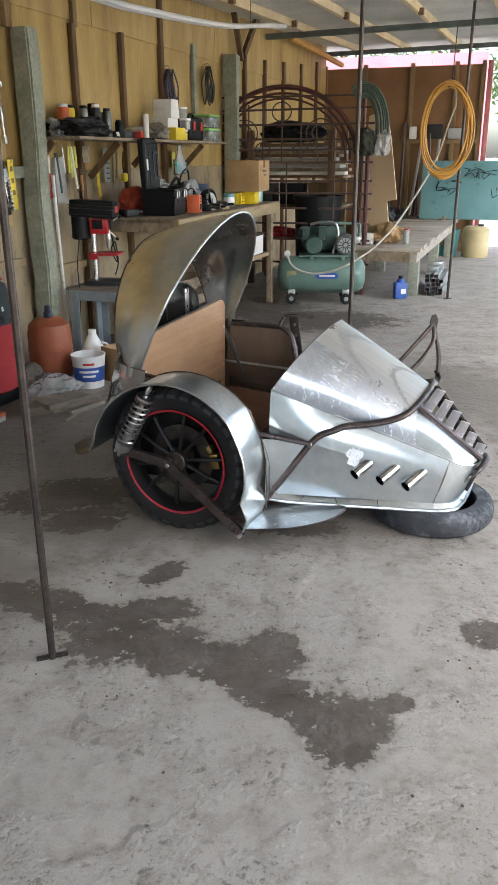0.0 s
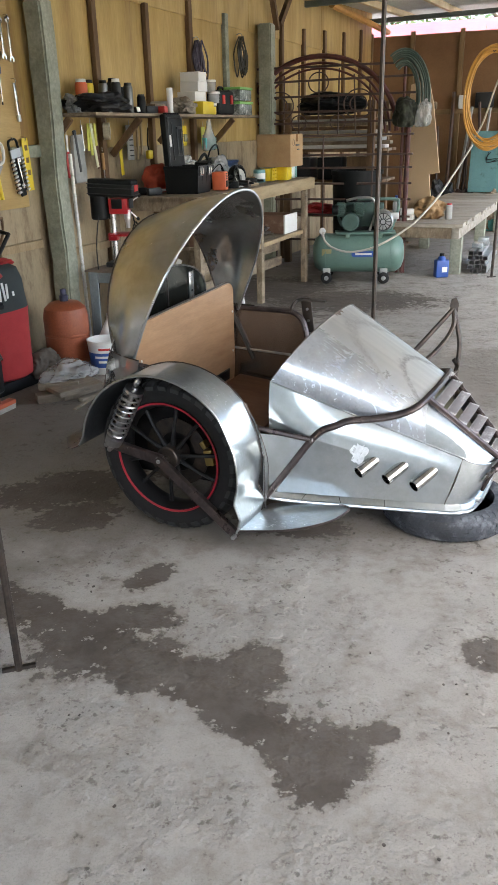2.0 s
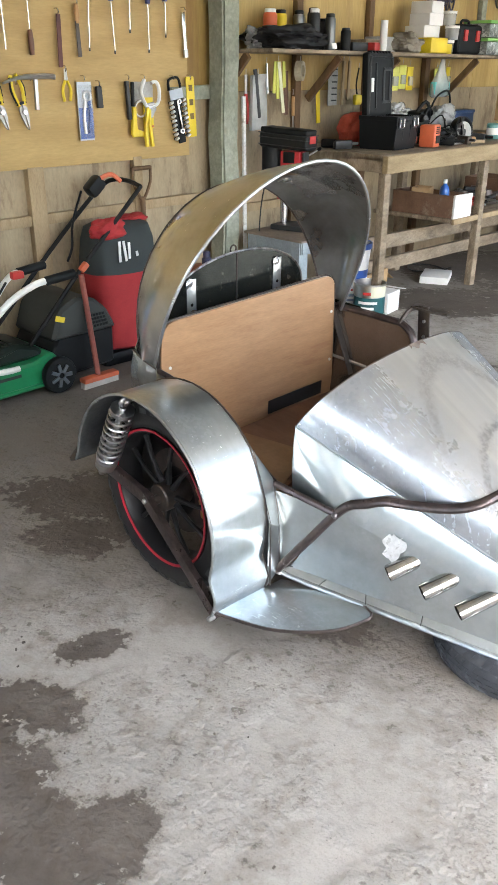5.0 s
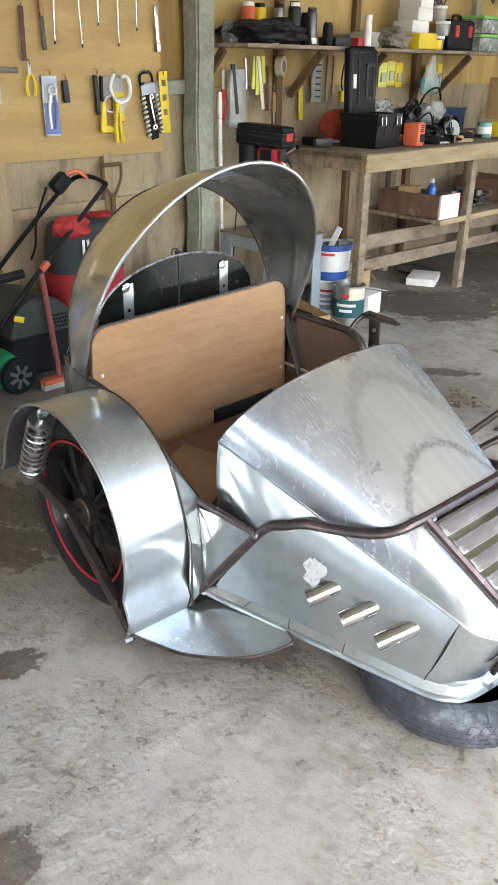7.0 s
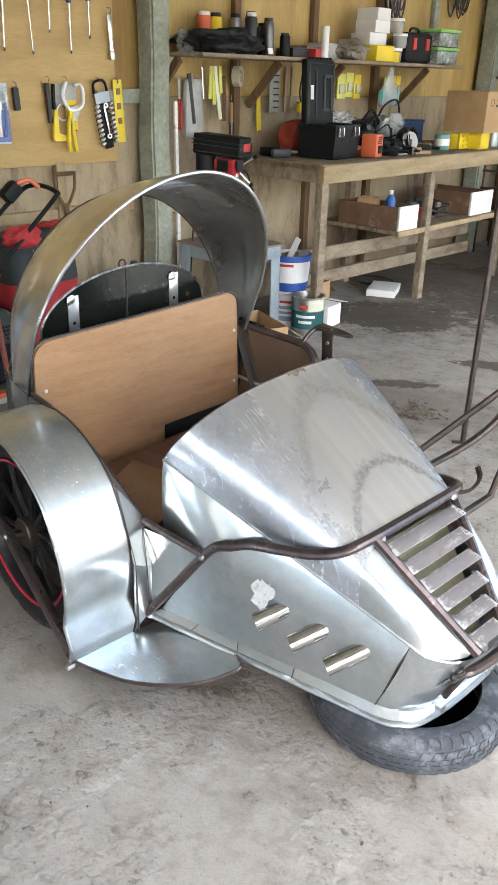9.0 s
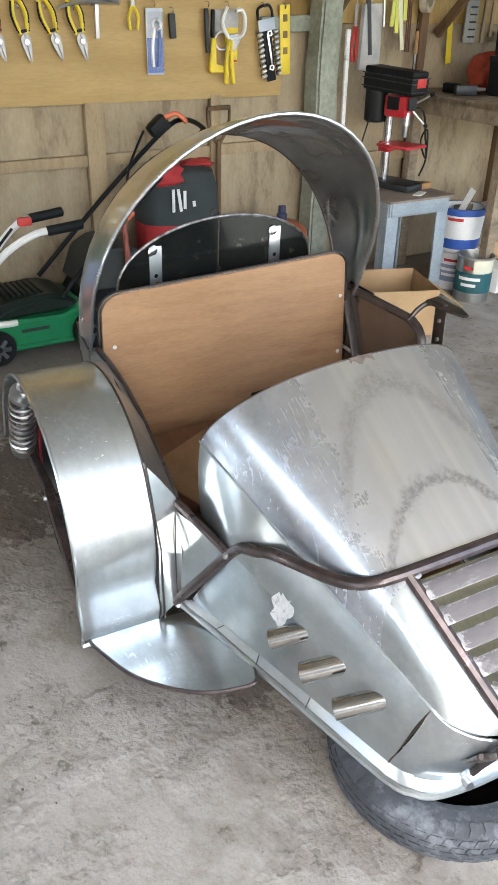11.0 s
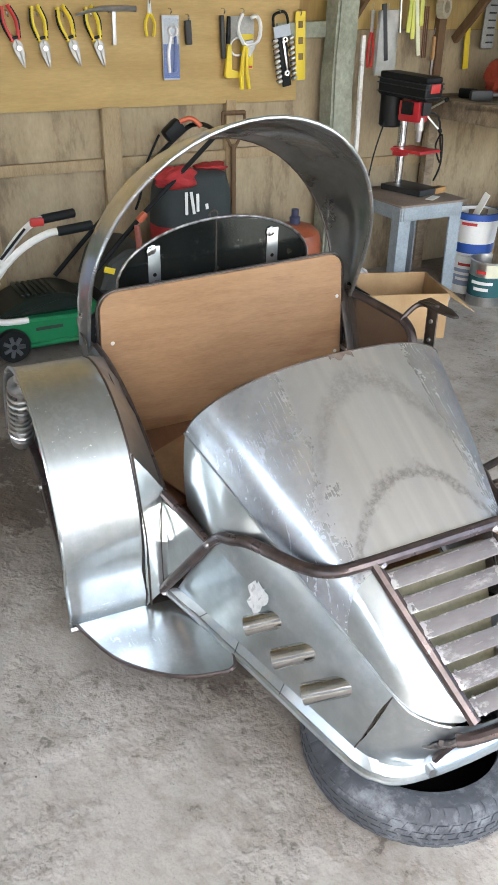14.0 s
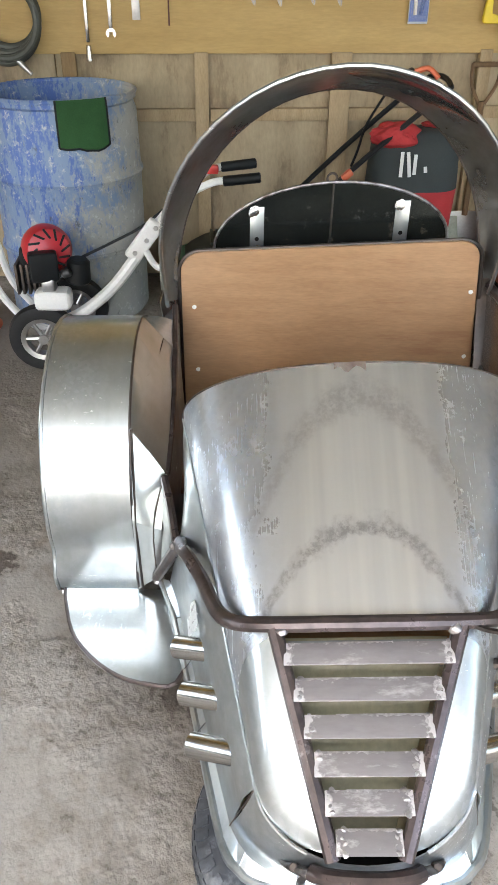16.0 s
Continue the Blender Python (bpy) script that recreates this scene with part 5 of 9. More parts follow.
tub_part("bracket_cap", roughen(plate([(-0.045, -0.022), (0.030, -0.024), (0.085, -0.008), (0.090, 0.004), (0.050, 0.018), (-0.045, 0.024)], 0.007, pose(0.078, 0.490, 0.622, 0, 4, 8)), 0.002, 40), DARKSTEEL, "cut dark steel cap plate")
tub_part("bracket_leg", box((0.048, 0.005, 0.26), (0.098, 0.473, 0.498), (-6, -10, 0), bev=0.0015), DARKSTEEL, "drilled dark angle-iron bracket")
tub_part("bracket_leg", box((0.005, 0.034, 0.26), (0.077, 0.489, 0.500), (-6, -10, 0), bev=0.0015), DARKSTEEL, "drilled dark angle-iron bracket")
for z in (0.585, 0.535, 0.48):
    tub_part("bolt", cyl((0.100 + 0.17 * (0.5 - z), 0.4725 - 0.1 * (0.5 - z), z), (0.100 + 0.17 * (0.5 - z), 0.4655 - 0.1 * (0.5 - z), z), 0.006, seg=8), STEEL)
# dark posts between the hood's foot, the backrest and the far rail
tub_part("seat_post", box((0.040, 0.005, 0.27), (-0.186, 0.402, 0.480), (0, -27, 0), bev=0.001), DARKSTEEL, "dark flat steel post")
tub_part("seat_post", box((0.005, 0.030, 0.27), (-0.203, 0.388, 0.482), (0, -27, 0), bev=0.001), DARKSTEEL, "dark flat steel post")

# forward mount reaching to the motorcycle
FL = Vector((0.735, 0.484, 0.640))
tub_part("mount_tube", tube(spline([(0.562, 0.314, 0.416), (0.66, 0.40, 0.54), FL], 5), 0.0095, 8), DARKSTEEL)
tub_part("mount_tube", tube(spline([(0.64, 0.285, 0.43), (0.71, 0.38, 0.50), (0.745, 0.45, 0.57), FL], 5), 0.0095, 8), DARKSTEEL)
tub_part("mount_tube", tube(spline([(0.78, 0.40, 0.36), (0.775, 0.46, 0.50), FL], 5), 0.0095, 8), DARKSTEEL)
tub_part("mount_tube", tube([(0.76, 0.22, 0.33), (0.78, 0.40, 0.36)], 0.0095, 8), DARKSTEEL)
tub_part("mount_flange", roughen(plate([(-0.014, -0.03), (0.014, -0.03), (0.017, 0.005), (0.006, 0.03), (-0.012, 0.026), (-0.016, 0.0)], 0.008, Matrix.Translation(FL + Vector((0, 0, 0.012))) @ pose(0, 0, 0, 90, 0, 30)), 0.003, 40), DARKSTEEL, "cut steel mounting ear")
tub_part("hook_strap", tube(spline([(0.82, 0.14, 0.49), (0.83, 0.20, 0.475), (0.82, 0.26, 0.48), (0.80, 0.275, 0.50)], 3), 0.009, 6, flat=0.5), DARKSTEEL)

# hood: sheet bent between two arches
def arch(base, top, half, straight, n=28, splay=0.0):
    """Points of a stilted arch in the plane through its two feet and its top."""
    base, top = Vector(base), Vector(top)
    up = Vector((top.x - base.x, 0, top.z - base.z))
    h = up.length
    up.normalize()
    rise = h - straight
    out = [base + Vector((0, -half - splay * (4 - k) / 4, 0)) + up * (straight * k / 4) for k in range(4)]
    for k in range(n + 1):
        a = math.pi * k / n
        out.append(Vector((base.x, 0, base.z)) + up * (straight + rise * math.sin(a)) + Vector((0, -half * 1.0 * math.cos(a), 0)))
    out += [base + Vector((0, half + splay * (k + 1) / 4, 0)) + up * (straight * (3 - k) / 4) for k in range(4)]
    return out


front = [p + Vector((0, -0.012 - 0.02 * (p.z - 0.58), 0)) for p in arch((-0.222, 0, 0.578), (0.03, 0, 1.152), 0.408, 0.14)]
rear = [p + Vector((-0.02 * math.sin(math.pi * (p.z - 0.565) / 0.49), -0.010, 0)) for p in arch((-0.300, 0, 0.565), (-0.365, 0, 1.055), 0.392, 0.06)]
rows = []
for j in range(7):
    t = j / 6
    rows.append([lerp(a, b, t) + Vector((0, 0.030 * min(t / 0.55, (1 - t) / 0.45) * (1 if a.y > 0 else -1) * min(1, abs(a.y) / 0.3), 0.014 * math.sin(math.pi * t) * max(0, 1 - abs(a.y) / 0.4))) + Vector((0, 0.030 * math.sin(math.pi * t) * math.sin(math.pi * min(1.0, max(0.0, (a.z - 0.70) / 0.45))), 0)) * (a.y > 0.05) for a, b in zip(front, rear)])
tub_part("hood", sheet(rows, 0.002), GALV_HOOD, "arched galvanised hood sheet", 60)
tub_part("hood_rim", tube(front, 0.0055, 8), GALV, "bright rolled hood edge")
tub_part("hood_rim", tube(rear, 0.004, 8), DARKSTEEL, "dark seam at the rear of the hood")

# worn tyre under the nose
prof = [(0.166, -0.028), (0.170, -0.042), (0.190, -0.049), (0.214, -0.046), (0.230, -0.034), (0.236, -0.012), (0.236, 0.012), (0.230, 0.034), (0.214, 0.046), (0.190, 0.049), (0.170, 0.042), (0.166, 0.028), (0.172, 0.026), (0.186, 0.040), (0.212, 0.036), (0.228, 0.0), (0.212, -0.036), (0.186, -0.040), (0.172, -0.026)]
loose = thing("spare_scooter_tyre", pose(0.735, 2.89, 0.050), "worn grey scooter tyre lying flat under the nose", "tyre")
part("casing", lathe(prof, seg=64, closed=True), RUBBER_OLD, loose)
# black disc added in the hole, its shade put into the colour
part("inner_tube", lathe([(0, -0.030), (0.10, -0.028), (0.165, -0.034), (0.172, -0.030), (0.172, -0.024), (0.10, -0.020), (0, -0.022)], seg=40), BLACKIN, loose, "black disc put in for the shade inside the tyre")
bm = bmesh.new()
for k in range(52):
    for s_ in (-1, 1):
        for band, shift, wide in ((((0.2384, 0.002, 0.0), (0.2376, 0.013, 0.02)), 0.0, 0.085), (((0.2372, 0.017, 0.0), (0.2331, 0.030, 0.03)), 0.5, 0.080), (((0.2309, 0.0345, 0.0), (0.2206, 0.0447, 0.02), (0.2094, 0.0494, 0.01)), 0.1, 0.062 + 0.018 * (k % 2))):
            rows = []
            for r, z, lead in band:
                a = 2 * math.pi * (k + shift + 0.25 * s_) / 52 + lead
                rows.append([(r * math.cos(a + w), r * math.sin(a + w), z * s_) for w in (0.0, wide / 2, wide)])
            sheet(rows, 0.004, bm)
bmesh.ops.recalc_face_normals(bm, faces=bm.faces)
part("tread", bm, RUBBER_OLD, loose)

# ---------------------------------------------------------------- along the board wall
BLACKP = plastic("black_plastic", (0.009, 0.0105, 0.0115), 0.5, spec=0.2)
GREYP = plastic("dark_grey_plastic", (0.026, 0.028, 0.030), 0.45, spec=0.35)
REDP = plastic("red_plastic", (0.50, 0.035, 0.03), 0.4)
REDPAINT = plastic("red_enamel", (0.45, 0.02, 0.03), 0.3)
ORANGEP = plastic("orange_plastic", (0.62, 0.13, 0.05), 0.45)
YELLOWP = plastic("yellow_plastic", (0.75, 0.56, 0.02), 0.42)
LIMEP = plastic("yellow_green_plastic", (0.62, 0.62, 0.12), 0.45)
GREENP = plastic("green_plastic", (0.015, 0.22, 0.085), 0.32)
LIMEGREEN = plastic("light_green_lid", (0.22, 0.50, 0.12), 0.4)
NAVYP = plastic("dull_navy_plastic", (0.022, 0.05, 0.13), 0.45)
BLUEP = plastic("blue_plastic", (0.03, 0.09, 0.35), 0.4)
TEALP = plastic("turquoise_plastic", (0.10, 0.42, 0.42), 0.45)
WHITEP = plastic("white_plastic", (0.76, 0.76, 0.74), 0.4)
WHITEPAPER = material("white_card", (0.74, 0.74, 0.72), (0.66, 0.66, 0.64), rough=0.75, scale=5, speck=0.05, bump=0.05)
GREYCARD = material("grey_card", (0.45, 0.45, 0.43), (0.36, 0.36, 0.34), rough=0.8)
WOODH = material("tool_handle_wood", (0.45, 0.26, 0.10), (0.36, 0.19, 0.07), rough=0.5, scale=9)
BRUSHWOOD = material("dark_wood_handle", (0.16, 0.06, 0.03), (0.11, 0.045, 0.025), rough=0.45)
CLEAR = material("milky_clear_plastic", (0.62, 0.63, 0.62), (0.42, 0.44, 0.44), rough=0.18, bump=0.15, dist=0.004, scale=9, speck=0.05)
CLEAR.node_tree.nodes["Principled BSDF"].inputs["Alpha"].default_value = 0.5
CLEARFILM = plastic("clear_film", (0.7, 0.72, 0.74), 0.12)
CLEARFILM.node_tree.nodes["Principled BSDF"].inputs["Alpha"].default_value = 0.14
CLEARBOX = material("clear_box_of_small_parts", (0.30, 0.33, 0.31), (0.10, 0.11, 0.10), rough=0.2, scale=26, speck=0.3, dirt=(0.50, 0.52, 0.50), dirt_at=0.6, dirt_scale=18)
GASPAINT = material("orange_gas_paint", (0.34, 0.095, 0.04), (0.26, 0.065, 0.028), rough=0.48, scale=5, dirt=(0.16, 0.06, 0.035), dirt_at=0.68)
DRUMBLUE = scuffed_drum()
CLOTHGREEN = material("green_rag", (0.02, 0.085, 0.022), (0.015, 0.06, 0.016), rough=0.95, fine=220, bump=0.4)
BAGDARK = material("dark_green_fabric", (0.025, 0.032, 0.032), (0.035, 0.044, 0.044), rough=0.85, fine=200)
BAGRED = material("red_fabric", (0.42, 0.028, 0.03), (0.34, 0.02, 0.024), rough=0.8, fine=200)
STOOLGREY = material("grey_painted_angle_iron", (0.30, 0.35, 0.38), (0.24, 0.28, 0.31), rough=0.5, metal=0.2, scale=8, dirt=(0.45, 0.47, 0.48), dirt_at=0.66)
STOOLTOP = material("worn_stool_top", (0.26, 0.20, 0.16), (0.19, 0.15, 0.12), rough=0.7)


def at(n, u, z, rz=0, rx=0, ry=0):
    return WALL @ pose(n, u, z, rx, ry, rz)


# workbench
RAILWOOD = material("yellowed_rail_timber", (0.36, 0.275, 0.155), (0.26, 0.19, 0.10), rough=0.72, scale=6, stretch=(3, 0.5, 3), dirt=(0.12, 0.08, 0.05), dirt_at=0.68, bump=0.25)
bench = thing("workbench", WALL, "long greyed timber workbench against the board wall", "workbench")
for k in range(4):
    part("top_board", box((0.198, 2.36, 0.035), (0.12 + 0.2 * k, 2.35, 0.9375), bev=0.004), BENCHWOOD, bench)
part("front_rail", roughen(box((0.04, 2.38, 0.095), (0.815, 2.35, 0.905), bev=0.006), 0.003, 3), RAILWOOD, bench)
part("end_rail", box((0.76, 0.04, 0.09), (0.42, 1.19, 0.905), bev=0.005), BENCHWOOD, bench)
part("end_rail", box((0.76, 0.04, 0.09), (0.42, 3.51, 0.905), bev=0.005), BENCHWOOD, bench)
for n, u, tilt in ((0.76, 1.25, 0), (0.74, 2.42, 0), (0.76, 3.46, 0), (0.1, 1.25, 0), (0.1, 2.42, 0), (0.1, 3.46, 0)):
    part("leg", roughen(box((0.05, 0.062, 0.87), (n, u, 0.435), (0, 0, tilt), bev=0.006), 0.004, 4, u), BENCHWOOD, bench)
for n, z in ((0.66, 0.479), (0.50, 0.479), (0.34, 0.479), (0.18, 0.479)):
    part("lower_board", box((0.155, 1.40, 0.025), (n, 2.78, z), bev=0.004), BENCHWOOD, bench)
part("shelf_edge", box((0.02, 1.40, 0.035), (0.75, 2.78, 0.475), bev=0.003), STUD_PALE, bench, "pale shelf edge strip")
part("stretcher", roughen(box((0.035, 2.2, 0.09), (0.50, 2.35, 0.36), (-1.0, 0, 0), bev=0.005), 0.003, 4), BENCHWOOD, bench)
part("stretcher", roughen(box((0.035, 2.2, 0.08), (0.52, 2.35, 0.22), (-1.0, 0, 0), bev=0.005), 0.003, 4), BENCHWOOD, bench)

# wall shelf with brackets
shelf = thing("wall_shelf", WALL, "long plank shelf on timber brackets, crowded with workshop things", "shelf")
part("plank", roughen(box((0.37, 2.62, 0.02), (0.20, 2.0, 1.478), bev=0.004), 0.003, 2), BENCHWOOD, shelf)
for u, ln in ((0.72, 0.20), (1.40, 0.34), (2.1, 0.24), (3.02, 0.32)):
    part("bracket", box((ln, 0.026, 0.045), (0.03 + 0.36 * ln, u, 1.462 - 0.36 * ln), (0, -44, 0), bev=0.004), STUD_DARK, shelf)


def carton(name, m, sx, sy, sz, label, open_top=False, mat_=None, cat="box"):
    mat_ = mat_ or CARDBOARD
    if not open_top:
        ob = thing(name, m, label, cat)
        part("carton_body", box((sx, sy, sz), (0, 0, sz / 2), bev=0.003), mat_, ob)
        part("flap", box((sx * .98, sy * .49, 0.003), (0, sy * .25, sz + 0.002), (0.6, 0, 0), bev=0.001), mat_, ob)
        part("flap", box((sx * .98, sy * .49, 0.003), (0, -sy * .25, sz + 0.0025), (-0.8, 0, 0), bev=0.001), mat_, ob)
        return ob
    ob = thing(name, m, label, cat)
    t = 0.004
    part("bottom", box((sx, sy, t), (0, 0, t / 2), bev=0.001), mat_, ob)
    for s in (-1, 1):
        part("side", box((t, sy, sz), (s * sx / 2, 0, sz / 2), bev=0.001), mat_, ob)
        part("side", box((sx, t, sz), (0, s * sy / 2, sz / 2), bev=0.001), mat_, ob)
        part("flap", box((t, sy * .94, sz * .55), (s * (sx / 2 - .012), 0, sz * .70), (0, s * 2, 0), bev=0.001), mat_, ob)
    part("flap", box((sx * .92, sy * .40, t), (0, sy * .68, sz - 0.055), (-32, 0, 0), bev=0.001), mat_, ob)
    return ob


def can(m, r, h, body, lid, label, band=None, cat="can", name="spray_can", nozzle=True):
    ob = thing(name, m, label, cat)
    part("body", lathe([(0, 0), (r * .94, 0), (r, 0.006), (r, h * .86), (r * .85, h * .92), (0, h * .92)], seg=24), body, ob)
    if nozzle:
        part("cap", lathe([(r * .8, h * .90), (r * .8, h), (r * .7, h * 1.02), (0, h * 1.02)], seg=20), lid, ob)
    if band:
        part("band", lathe([(r * 1.006, h * .25), (r * 1.006, h * .65)], seg=24), band, ob)
    return ob


def bottle(m, r, h, body, cap, label, name="bottle"):
    ob = thing(name, m, label, "bottle")
    part("body", lathe([(0, 0), (r * .95, 0), (r, 0.01), (r, h * .66), (r * .85, h * .76), (r * .35, h * .86), (r * .35, h * .9), (0, h * .9)], seg=24), body, ob)
    part("cap", lathe([(r * .42, h * .88), (r * .42, h), (0, h)], seg=16), cap, ob)
    return ob


def crumple(name, m, sx, sy, sz, mt, label, cat, seed, amount=0.25, scale=6.0):
    """A soft heap with folds, flat where it lies."""
    bm = bmesh.new()
    bmesh.ops.create_icosphere(bm, subdivisions=5, radius=0.5)
    a = Vector((seed, 0.7 * seed, -seed))
    for v in bm.verts:
        d = v.co.normalized()
        fold = 1 - 2 * abs(noise.noise(d * scale * 0.42 + a))
        fine = 1 - 2 * abs(noise.noise(d * scale * 0.95 - a))
        v.co += d * amount * (0.55 * noise.noise(d * 1.7 + a) + 0.16 * fold + 0.08 * fine)
        v.co = Vector((v.co.x * sx, v.co.y * sy, max(0, (v.co.z + 0.42) * sz)))
    return solid(name, bm, mt, m, label, cat, angle=60)


# on the bench
tb = thing("tool_case", at(0.55, 1.55, 0.957, 6), "black plastic tool case standing with its lid open", "tool case")
part("case_body", lathe([(0, 0), (0.255, 0), (0.265, 0.012), (0.278, 0.16), (0.286, 0.165), (0.286, 0.185), (0.26, 0.185), (0.255, 0.175), (0, 0.175)], (0, 0, 0), (0, 0, 45), 4), BLACKP, tb)
tb.children[0].matrix_basis = Matrix.Diagonal((0.64, 0.68, 1.0, 1.0))
lid = part("lid", box((0.05, 0.29, 0.36), (-0.125, 0.05, 0.345), (0, -3, 0), bev=0.018, seg=3), BLACKP, tb)
part("lid_rim", tube(spline([(-0.098, -0.08, 0.19), (-0.104, -0.08, 0.50), (-0.104, 0.18, 0.50), (-0.098, 0.18, 0.19)], 1), 0.007, 6), GREYP, tb)
for y, z, w, h_ in ((0.08, 0.345, 0.022, 0.17), (0.115, 0.435, 0.09, 0.018), (0.115, 0.255, 0.09, 0.018), (0.155, 0.345, 0.018, 0.19), (-0.01, 0.345, 0.012, 0.25)):
    part("groove", box((0.012, w, h_), (-0.099, y, z), (0, -3, 0), bev=0.004), GREYP, tb)
for k in range(7):
    part("hinge_rib", box((0.03, 0.014, 0.018), (-0.125, -0.06 + 0.036 * k, 0.525), bev=0.004), BLACKP, tb)
part("sticker", box((0.003, 0.03, 0.075), (-0.0985, -0.05, 0.35), (0, -3, 0), bev=0.0005), WHITEPAPER, tb)
for y in (-0.085, 0.085):
    latch = part("latch", box((0.014, 0.062, 0.062), (0.128, y, 0.148), (0, 6, 0), bev=0.004), GREYP, tb)
    part("clip", tube([(0.138, y - 0.022, 0.170), (0.138, y - 0.022, 0.128), (0.138, y + 0.022, 0.128), (0.138, y + 0.022, 0.170)], 0.004, 6), CHROME, latch, "bright wire clip")
for y in (-0.13, -0.045, 0.045, 0.13):
    part("body_rib", box((0.008, 0.012, 0.13), (0.120, y, 0.075), (0, 5, 0), bev=0.003), BLACKP, tb)

sd = thing("charger", at(0.68, 1.81, 0.957, 10), "orange and black tool charger on the bench", "charger")
part("charger_body", box((0.10, 0.10, 0.13), (0, 0, 0.065), bev=0.012), ORANGEP, sd)
part("socket", box((0.02, 0.06, 0.045), (0.046, 0.008, 0.045), bev=0.005), BLACKP, sd)
for k in range(4):
    part("vent", box((0.006, 0.050, 0.006), (0.050, 0, 0.082 + 0.011 * k), bev=0.001), BLACKP, sd)
part("side_grip", box((0.07, 0.008, 0.05), (0, 0.052, 0.07), bev=0.003), BLACKP, sd)
sp = thing("paint_stirrer", at(0.70, 2.10, 0.957, 82), "flat white paint stirrer lying on the bench front", "stirrer")
part("blade", box((0.26, 0.032, 0.008), (0, 0, 0.005), bev=0.002), WHITEPAPER, sp)
part("handle", cyl((0.12, 0.01, 0.022), (0.22, 0.03, 0.026), 0.017, 0.013, 12, bev=0.004), WOODH, sp)
gr = thing("angle_grinder", at(0.52, 2.2, 0.957, 60), "black angle grinder with a pale disc on the bench", "grinder")
part("grinder_body", cyl((-0.16, 0, 0.055), (0.10, 0, 0.055), 0.034, 0.028, 16, bev=0.006), BLACKP, gr)
part("gear_head", box((0.08, 0.055, 0.055), (0.13, 0, 0.055), bev=0.012), GREYP, gr)
part("guard", lathe([(0.03, 0), (0.07, 0), (0.072, 0.02), (0.07, 0.025)], (0.14, 0, 0.085), (0, 90, 60), 24, sweep=200), GREYP, gr)
part("disc", lathe([(0, 0), (0.066, 0), (0.066, 0.004), (0, 0.004)], (0.15, 0.0, 0.085), (0, 80, -25), 32), STEEL, gr)
part("disc_hub", lathe([(0, -0.008), (0.026, -0.008), (0.026, 0.012), (0, 0.012)], (0.15, 0.0, 0.085), (0, 80, -25), 20), BLACKP, gr)
drl = thing("cordless_drill", at(0.46, 1.98, 0.957, -30), "black cordless drill lying on the bench", "drill")
part("drill_body", cyl((-0.09, 0, 0.16), (0.08, 0, 0.16), 0.033, 0.03, 16, bev=0.006), BLACKP, drl)
part("chuck", cyl((0.08, 0, 0.16), (0.13, 0, 0.16), 0.022, 0.015, 14), GREYP, drl)
part("grip", box((0.045, 0.035, 0.12), (-0.05, 0, 0.09), (0, 12, 0), bev=0.01), BLACKP, drl)
part("battery", box((0.10, 0.06, 0.04), (-0.05, 0, 0.02), bev=0.008), ORANGEP, drl)
crumple("red_work_bag", at(0.28, 1.62, 0.957), 0.22, 0.30, 0.20, material("red_orange_cloth", (0.42, 0.06, 0.03), rough=0.8), "crumpled red-orange tool pouch on the bench", "tool bag", 3.0)
crumple("plastic_bag", at(0.30, 1.95, 1.09), 0.16, 0.22, 0.10, CLEAR, "crumpled clear plastic bag on the tool heap", "plastic bag", 7.0, 0.5, 9)
crumple("black_tool_pouch", at(0.32, 1.98, 0.957), 0.22, 0.32, 0.14, BLACKP, "black tool pouch on the bench", "tool bag", 4.4)
blue = thing("blue_storage_box", at(0.22, 2.78, 0.957), "blue plastic storage box on the bench", "box")
part("box_body", box((0.24, 0.28, 0.17), (0, 0, 0.085), bev=0.012), NAVYP, blue)
part("rim", box((0.25, 0.29, 0.02), (0, 0, 0.165), bev=0.005), NAVYP, blue)
crumple("clear_bag", at(0.35, 2.45, 0.957), 0.20, 0.22, 0.22, CLEAR, "clear plastic bag slumped on the bench", "plastic bag", 11.0, 0.45, 8)
can(at(0.62, 2.72, 0.957), 0.05, 0.11, material("teal_mug", (0.16, 0.36, 0.36), rough=0.4), WHITEP, "printed teal tin on the bench", WHITEPAPER, "tin", "tin_mug", False)
carton("cardboard_box", at(0.70, 3.0, 1.07, 2), 0.30, 0.34, 0.255, "brown cardboard box standing on yellow packs")
cbx = bpy.data.objects["cardboard_box"]
part("print_bar", box((0.003, 0.10, 0.014), (0.151, 0.02, 0.17), bev=0.0005), GREYP, cbx)
part("print_bar", box((0.003, 0.06, 0.010), (0.151, 0.04, 0.135), bev=0.0005), GREYP, cbx)
part("print_mark", torus(0.024, 0.0015, (0.151, -0.09, 0.19), (0, 90, 0), 24, 5), GREYP, cbx)
part("packing_tape", box((0.003, 0.045, 0.06), (0.151, 0.0, 0.228), bev=0.0005), material("brown_packing_tape", (0.30, 0.17, 0.07), rough=0.25), cbx)
yb = thing("yellow_pack", at(0.72, 3.05, 0.957, 5), "bright yellow boxed part under the cardboard box", "box")
part("pack", box((0.09, 0.15, 0.11), (0, 0, 0.055), bev=0.004), YELLOWP, yb)
yc = thing("yellow_crate", at(0.62, 2.90, 0.957, 3), "small yellow slotted crate on the bench", "crate")
for k in range(4):
    part("slat", box((0.008, 0.14, 0.018), (0.06, 0, 0.012 + 0.028 * k), bev=0.002), YELLOWP, yc)
for s in (-1, 0, 1):
    part("post", box((0.012, 0.012, 0.105), (0.06, s * 0.064, 0.053), bev=0.002), YELLOWP, yc)
part("back", box((0.10, 0.14, 0.10), (0, 0, 0.05), bev=0.004), YELLOWP, yc)
